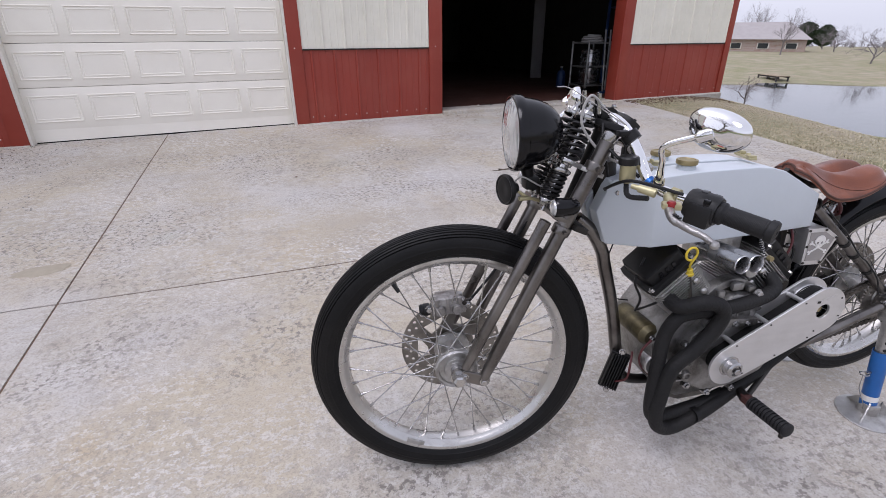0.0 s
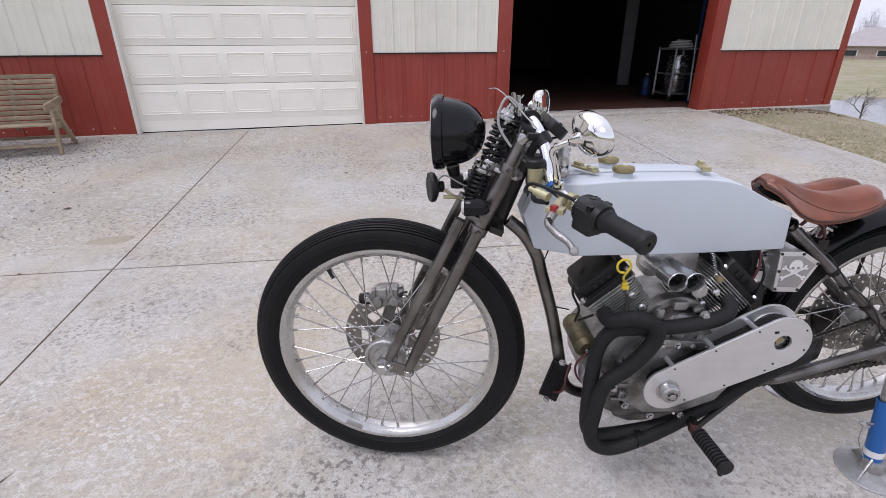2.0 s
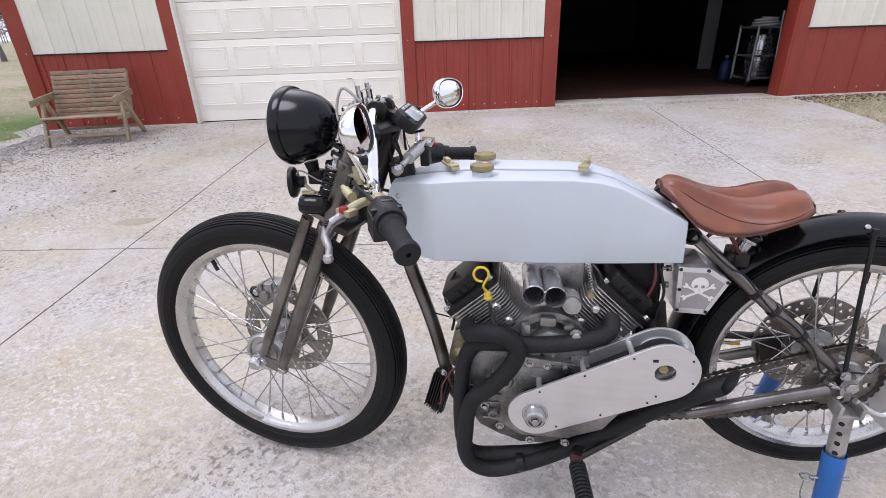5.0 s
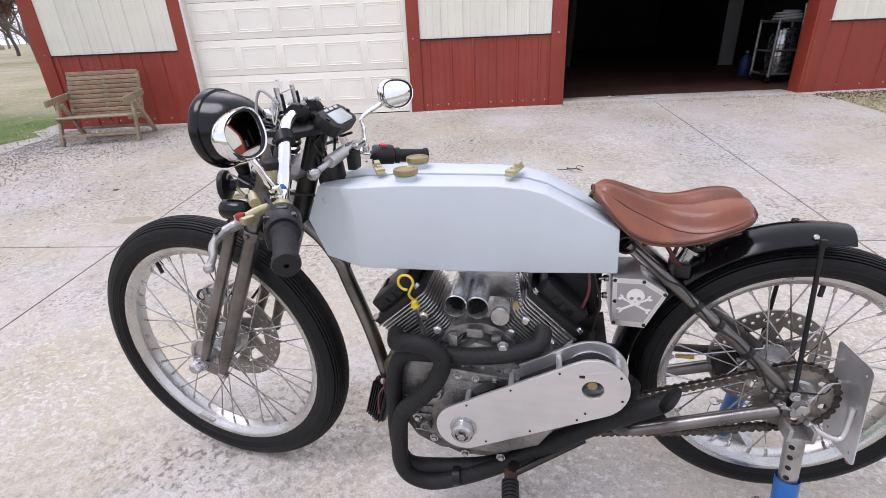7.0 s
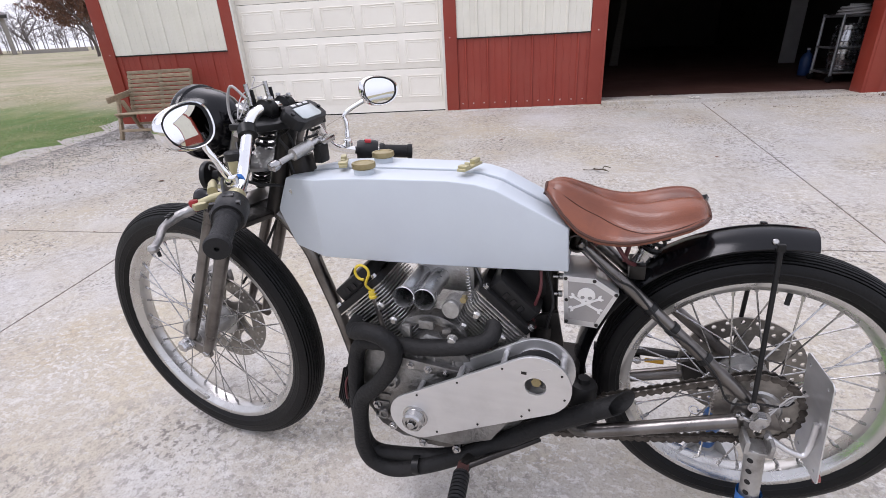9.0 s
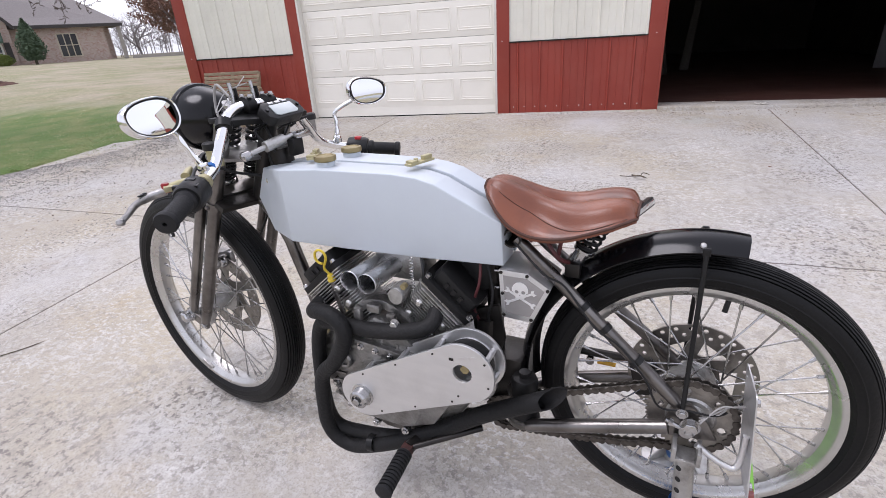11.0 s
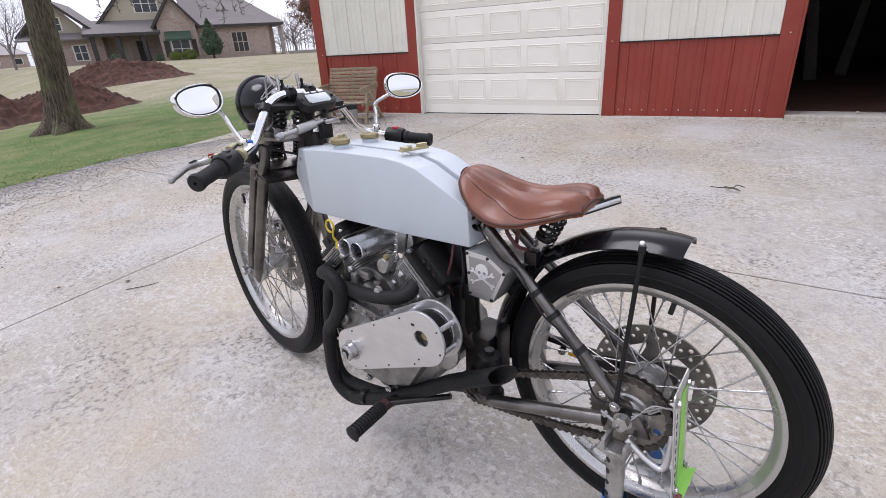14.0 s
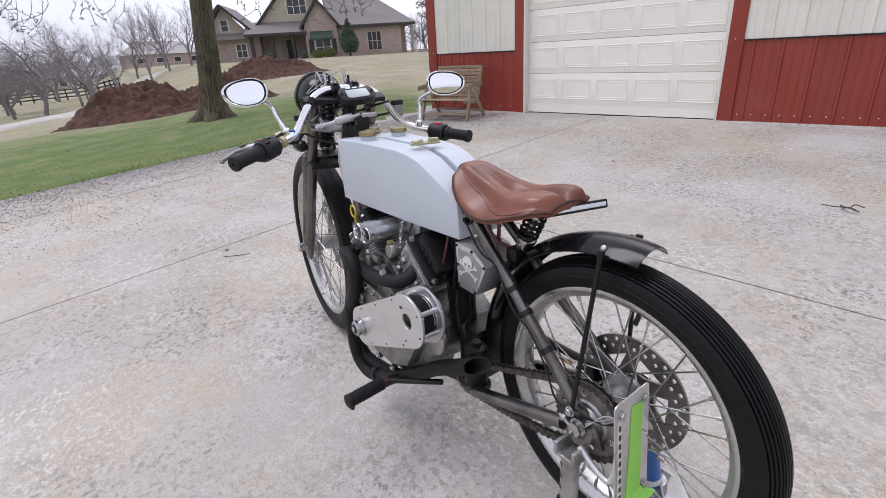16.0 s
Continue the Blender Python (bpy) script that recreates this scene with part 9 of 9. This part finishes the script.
HMx = Matrix((HX, HY, V((0, 0, 1)))).transposed().to_4x4() @ pose(0, 0, 0, 0, 0, 6)
HMx.translation = HO
house = thing("brick_house", HMx, "large pale brick house with grey shingle gables and a porch", "house")


def hbox(name, x0, x1, y0, y1, z0, z1, mat, parent=None, bevel=0.0, lab=""):
    return part(name, box(B(), ((x0 + x1) / 2, (y0 + y1) / 2, (z0 + z1) / 2), (x1 - x0, y1 - y0, z1 - z0), HMx, bevel), mat, parent or house, lab)


def roof_slab(name, quad, th=0.12, mat="roof_shingle"):
    t = B()
    a = [t.verts.new(HMx @ V(p)) for p in quad]
    c = [t.verts.new(HMx @ (V(p) - V((0, 0, th)))) for p in quad]
    t.faces.new(a)
    t.faces.new(c[::-1])
    for i in range(len(a)):
        j = (i + 1) % len(a)
        t.faces.new((a[i], c[i], c[j], a[j]))
    return part(name, t, mat, house)


def gable_wall(name, x0, x1, y, z0, ze, zp, xp, mat, th=0.2):
    t = prism(B(), [(x0, z0), (x1, z0), (x1, ze), (xp, zp), (x0, ze)], th, HMx @ Matrix(((1, 0, 0, 0), (0, 0, -1, y), (0, 1, 0, 0), (0, 0, 0, 1))))
    return part(name, t, mat, house)


def window(x0, x1, z0, z1, y, panes=1, mat_frame="trim_white"):
    w = part("window", box(B(), ((x0 + x1) / 2, y + 0.02, (z0 + z1) / 2), (x1 - x0 + 0.16, 0.10, z1 - z0 + 0.16), HMx), mat_frame, house)
    pw = (x1 - x0) / panes
    for i in range(panes):
        a = x0 + pw * i + 0.04
        c = x0 + pw * (i + 1) - 0.04
        for s0, s1 in ((z0, (z0 + z1) / 2 - 0.03), ((z0 + z1) / 2 + 0.03, z1)):
            part("pane", box(B(), ((a + c) / 2, y + 0.065, (s0 + s1) / 2), (c - a, 0.03, s1 - s0), HMx), "window_dark", w)
    return w


EV = 3.0
# bodies
hbox("wall", 3.0, 10.4, -6.5, 0.0, -0.6, EV, "brick")
hbox("wall", -4.2, 3.2, -7.0, -2.2, -0.6, EV, "brick")
hbox("wall", -9.6, -4.0, -7.5, -0.4, -0.6, EV - 0.4, "brick")
gable_wall("front_gable", 0.7, 3.9, 0.75, -0.6, EV + 0.1, 5.2, 2.2, "brick", 0.6)
gable_wall("upper_gable", -4.0, 3.8, -1.2, EV, EV + 0.3, 7.4, -0.2, "siding", 0.3)
gable_wall("wing_gable", -9.0, -5.2, -0.9, EV - 0.4, EV - 0.2, 5.2, -7.2, "siding", 0.3)
# roofs
roof_slab("roof_slope", [(-4.6, -0.8, 2.9), (-0.2, -0.8, 7.65), (-0.2, -7.5, 7.65), (-4.6, -7.5, 2.9)])
roof_slab("roof_slope", [(4.4, -0.8, 2.9), (4.4, -7.5, 2.9), (-0.2, -7.5, 7.65), (-0.2, -0.8, 7.65)])
roof_slab("roof_slope", [(0.3, 1.15, 2.85), (2.2, 1.15, 5.45), (2.2, -2.6, 5.45), (0.3, -2.6, 2.85)])
roof_slab("roof_slope", [(4.3, 1.15, 2.85), (4.3, -2.6, 2.85), (2.2, -2.6, 5.45), (2.2, 1.15, 5.45)])
roof_slab("roof_slope", [(2.9, 0.55, EV - 0.05), (11.9, 0.55, EV - 0.05), (8.6, -3.4, 5.4), (2.6, -3.4, 5.9)])
roof_slab("roof_slope", [(11.9, 0.55, EV - 0.05), (11.9, -7.0, EV - 0.05), (8.6, -3.4, 5.4)])
roof_slab("roof_slope", [(2.6, -3.4, 5.9), (8.6, -3.4, 5.4), (11.9, -7.0, EV - 0.05), (2.9, -7.0, EV - 0.05)])
roof_slab("roof_slope", [(-10.2, 0.0, 2.5), (-7.2, 0.0, 5.4), (-7.2, -7.5, 5.4), (-10.2, -7.5, 2.5)])
roof_slab("roof_slope", [(-4.0, 0.0, 2.5), (-4.0, -7.5, 2.5), (-7.2, -7.5, 5.4), (-7.2, 0.0, 5.4)])
roof_slab("porch_roof", [(-5.2, 1.0, 2.55), (0.9, 1.0, 2.55), (0.9, -1.3, 3.7), (-5.2, -1.3, 3.7)])
roof_slab("wing_eave", [(-10.2, 0.5, 2.25), (-4.6, 0.5, 2.25), (-4.6, -0.5, 2.75), (-10.2, -0.5, 2.75)])
# barge boards
for a, c in (((-4.6, -0.72, 2.82), (-0.2, -0.72, 7.57)), ((4.4, -0.72, 2.82), (-0.2, -0.72, 7.57)), ((0.3, 1.22, 2.77), (2.2, 1.22, 5.37)), ((4.3, 1.22, 2.77), (2.2, 1.22, 5.37)), ((-10.2, 0.06, 2.42), (-7.2, 0.06, 5.3)), ((-4.0, 0.06, 2.42), (-7.2, 0.06, 5.3))):
    a, c = HMx @ V(a), HMx @ V(c)
    part("barge_board", box(B(), (0, 0, 0), (0.22, 0.06, (c - a).length), frame_to((a + c) / 2, c - a, (0, 0, 1))), "dark_trim", house)
hbox("fascia", 2.9, 11.9, 0.53, 0.60, EV - 0.32, EV - 0.08, "dark_trim")
hbox("fascia", -5.2, 0.9, 1.0, 1.06, 2.28, 2.52, "dark_trim")
# porch
for x in (-4.6, -2.6, -0.6):
    hbox("porch_column", x - 0.16, x + 0.16, 0.5, 0.8, -0.5, 2.4, "dark_trim")
hbox("porch_step", -4.9, 0.6, -2.2, 1.0, -0.6, -0.18, "stone_grey")
hbox("door", -1.6, -0.7, -2.25, -2.12, -0.2, 1.9, "dark_trim")
hbox("door", -3.0, -2.2, -2.25, -2.12, -0.2, 1.9, "siding")
part("door_wreath", tube(B(), [HMx @ V((-1.15 + 0.22 * math.cos(a), -2.05, 1.2 + 0.22 * math.sin(a))) for a in [2 * math.pi * k / 16 for k in range(16)]], 0.06, 6, closed=True), "pine_leaf", house)
window(-0.9, 1.0, 4.3, 5.7, -1.22, 3)
window(1.6, 3.1, 0.3, 1.7, 0.74, 2)
window(6.9, 8.3, 0.5, 2.2, 0.0, 3, "siding")
window(5.2, 5.6, 1.2, 2.1, 0.0, 1, "siding")
window(-7.6, -6.9, 3.0, 4.0, -0.92, 1)
window(-6.4, -5.4, 0.5, 1.7, -0.42, 2)
hbox("attic_vent", 2.05, 2.35, 0.74, 0.80, 3.6, 4.2, "siding")
# green awning and shutters
t = B()
q = [HMx @ V(p) for p in ((1.2, 0.8, 2.5), (3.4, 0.8, 2.5), (3.4, 1.7, 1.85), (1.2, 1.7, 1.85), (1.2, 1.7, 1.68), (3.4, 1.7, 1.68))]
v = [t.verts.new(p) for p in q]
t.faces.new((v[0], v[1], v[2], v[3]))
t.faces.new((v[3], v[2], v[5], v[4]))
part("awning", t, "green_cloth", house, "dark green window awning", flat=True)
hbox("shutter", 0.95, 1.4, 0.75, 0.82, 0.3, 1.75, "dark_trim")
hbox("shutter", 3.3, 3.7, 0.75, 0.82, 0.3, 1.75, "dark_trim")
# covered patio at the right end
hbox("patio_wall", 10.4, 11.2, -5.0, -4.0, -0.6, EV, "brick")
hbox("patio_column", 11.4, 11.7, 0.0, 0.3, -0.5, EV - 0.2, "stone_grey")
hbox("chimney", 6.6, 7.0, -4.4, -4.0, 4.5, 6.4, "trim_white")
solid("garden_wall", box(B(), (14.3, 0.6, -0.2), (4.6, 0.3, 0.9), HMx), "stone_grey", "low pale stone garden wall beside the house", "wall")


def on_lawn(x, y):
    p = HMx @ V((x, y, 0))
    return V((p.x, p.y, terrain(p.x, p.y)))


leafy("conifer", on_lawn(5.0, 3.4), 1.25, 1.45, 5200, 0.11, "pine_leaf", 5, "small rounded dark green pine on the lawn", "tree", True, 0.12)
leafy("hedge", on_lawn(3.0, 2.0), 0.85, 0.42, 1600, 0.07, "bush_leaf", 6, "clipped yellow-green hedge under the window", "hedge")
leafy("hedge", on_lawn(1.8, 2.0), 0.8, 0.38, 1500, 0.07, "bush_leaf", 7, "clipped yellow-green hedge under the window", "hedge")
leafy("shrub", on_lawn(0.4, 2.2), 0.5, 0.32, 700, 0.06, "pine_leaf", 8, "small dark shrub beside the porch", "shrub")
leafy("shrub", on_lawn(-3.0, 2.0), 0.55, 0.4, 700, 0.06, "pine_leaf", 9, "small dark shrub beside the porch", "shrub")

# ---- road, rail fence and far houses ----
t = B()
cl = [(14.0, 9.0), (20.0, 5.4), (27, 3.3), (33, 2.0), (40, 0.5), (48, -1.7), (60, -6.0)]
cl = [p for p in smooth_path([V((x, y, 0)) for x, y in cl], 8)]
prev = None
for i, p in enumerate(cl):
    d = (cl[min(i + 1, len(cl) - 1)] - cl[max(i - 1, 0)]).normalized()
    s = V((-d.y, d.x, 0)) * 1.8
    cur = [t.verts.new((q.x, q.y, terrain(q.x, q.y) + dz_)) for q, dz_ in ((p - s * 1.3, -0.5), (p - s, 0.06), (p + s, 0.06), (p + s * 1.3, -0.5))]
    if prev:
        for k in range(3):
            t.faces.new((prev[k], cur[k], cur[k + 1], prev[k + 1]))
    prev = cur
solid("road", t, "concrete", "pale concrete lane beyond the lawn", "road", kind="structure")
fence = thing("rail_fence", (69.2, 7.9, terrain(69.2, 7.9)), "dark three-rail wooden fence along the lane", "fence")
fp = [(66.0, 17.0), (69.2, 7.9), (68.6, 3.3), (60.0, -0.6), (55.0, -2.2)]
fpath = smooth_path([V((x, y, 0)) for x, y in fp], 4)
for i, p in enumerate(fpath):
    z = terrain(p.x, p.y)
    part("post", box(B(), (p.x, p.y, z + 0.55), (0.13, 0.13, 1.3), None, 0.01), "dark_trim", fence)
    if i:
        a = fpath[i - 1]
        za = terrain(a.x, a.y)
        for h in (0.35, 0.7, 1.05):
            A_, C2 = V((a.x, a.y, za + h)), V((p.x, p.y, z + h))
            part("rail", box(B(), (0, 0, 0), (0.13, 0.04, (C2 - A_).length), frame_to((A_ + C2) / 2, C2 - A_, (0, 0, 1))), "dark_trim", fence)


def far_house(x, y, a, w, d, h, wall_mat, lab, nm="far_house"):
    z = terrain(x, y) - 0.3
    m = pose(x, y, z, 0, 0, a)
    hs_ = thing(nm, m, lab, "house", "far houses")
    part("wall", box(B(), (0, 0, h / 2), (w, d, h), m), wall_mat, hs_)
    t = B()
    e = 0.5
    r0 = [t.verts.new(m @ V(p)) for p in ((-w / 2 - e, -d / 2 - e, h), (w / 2 + e, -d / 2 - e, h), (w / 2 + e, d / 2 + e, h), (-w / 2 - e, d / 2 + e, h))]
    r1 = [t.verts.new(m @ V(p)) for p in ((-w / 2 + d * 0.3, 0, h + d * 0.30), (w / 2 - d * 0.3, 0, h + d * 0.30))]
    t.faces.new(r0[::-1])
    for f in ((r0[0], r0[1], r1[1], r1[0]), (r0[1], r0[2], r1[1]), (r0[2], r0[3], r1[0], r1[1]), (r0[3], r0[0], r1[0])):
        t.faces.new(f)
    # roof colour is paled to stand in for haze
    part("roof", t, "hazed_roof", hs_, flat=True)
    for k in range(4):
        xx = -w / 2 + w * (k + 0.5) / 4
        for sgn in (-1, 1):
            wn = part("window", box(B(), (xx, sgn * (d / 2 + 0.03), h * 0.55), (w * 0.11, 0.06, h * 0.42), m), "trim_white", hs_)
            part("pane", box(B(), (xx, sgn * (d / 2 + 0.07), h * 0.55), (w * 0.09, 0.04, h * 0.36), m), "window_dark", wn)
    return hs_


far_house(118, -14.0, 100, 13, 8, 2.4, "brick", "distant brown brick house behind the bare trees")
far_house(112, 2.0, 95, 11, 8, 2.2, "hazed_siding", "distant house behind the bare trees, paled as by haze")
far_house(100, 13.0, 95, 12, 8, 2.2, "hazed_siding", "distant house behind the bare trees, paled as by haze")
far_house(-55.3, -62.1, -42, 12.6, 7.0, 1.75, "brick", "low brown brick house beyond the pond")
# dock on the far bank of the pond
dock = thing("dock", (-28.6, -29.6, -2.1), "small grey plank dock at the far side of the pond", "dock")
dm = pose(-28.6, -29.6, -1.80, 0, 0, 80) @ Matrix.Scale(0.62, 4)
for i in range(18):
    part("plank", box(B(), (-1.7 + 0.2 * i, 0, 0), (0.185, 1.5, 0.05), dm, 0.008), "bench_wood", dock)
for x in (-1.6, 0.0, 1.6):
    for y in (-0.65, 0.65):
        part("pile", tube(B(), [dm @ V((x, y, 0.02)), dm @ V((x, y, -1.1))], 0.06, 8), "dark_trim", dock)
for y in (-0.65, 0.65):
    part("beam", box(B(), (0, y, -0.10), (3.5, 0.08, 0.15), dm, 0.005), "dark_trim", dock)
# bare woods at the edge of sight
def far_wood(nm, az0, az1, dist, hgt, n, seed):
    r = random.Random(seed)
    t = B()
    for i in range(n):
        a = radians(az0 + (az1 - az0) * r.random())
        d = dist * r.uniform(0.9, 1.2)
        x, y = d * math.cos(a), d * math.sin(a)
        z = terrain(x, y) - 0.4
        h = hgt * r.uniform(0.6, 1.1)
        tube(t, [V((x, y, z)), V((x + r.uniform(-0.2, 0.2), y, z + h * 0.5)), V((x + r.uniform(-0.5, 0.5), y + r.uniform(-0.5, 0.5), z + h))], [0.07, 0.05, 0.012], 3, caps=False)
        for k in range(22):
            b_ = V((x, y, z + h * r.uniform(0.3, 0.95)))
            e = b_ + V((r.gauss(0, 1), r.gauss(0, 1), r.uniform(0.2, 1.6))) * h * 0.17
            e2 = e + V((r.gauss(0, 1), r.gauss(0, 1), r.uniform(0.0, 1.0))) * h * 0.10
            tube(t, [b_, e, e2], [0.028, 0.018, 0.006], 3, caps=False)
    return solid(nm, t, "hazed_twig", "distant line of bare winter woods", "woods", kind="stuff", normals=False)


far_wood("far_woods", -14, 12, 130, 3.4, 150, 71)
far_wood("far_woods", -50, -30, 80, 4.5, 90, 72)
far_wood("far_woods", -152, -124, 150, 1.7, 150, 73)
for x, y, w in ((-83.5, -80.5, 2.3), (-85.0, -78.0, 2.0), (-81.5, -83.5, 2.2)):
    leafy("evergreen", V((x, y, terrain(x, y))), w, w * 0.85, 3000, 0.28, "pine_leaf", int(-x), "dark rounded evergreen beyond the pond", "tree", False, 0.12)
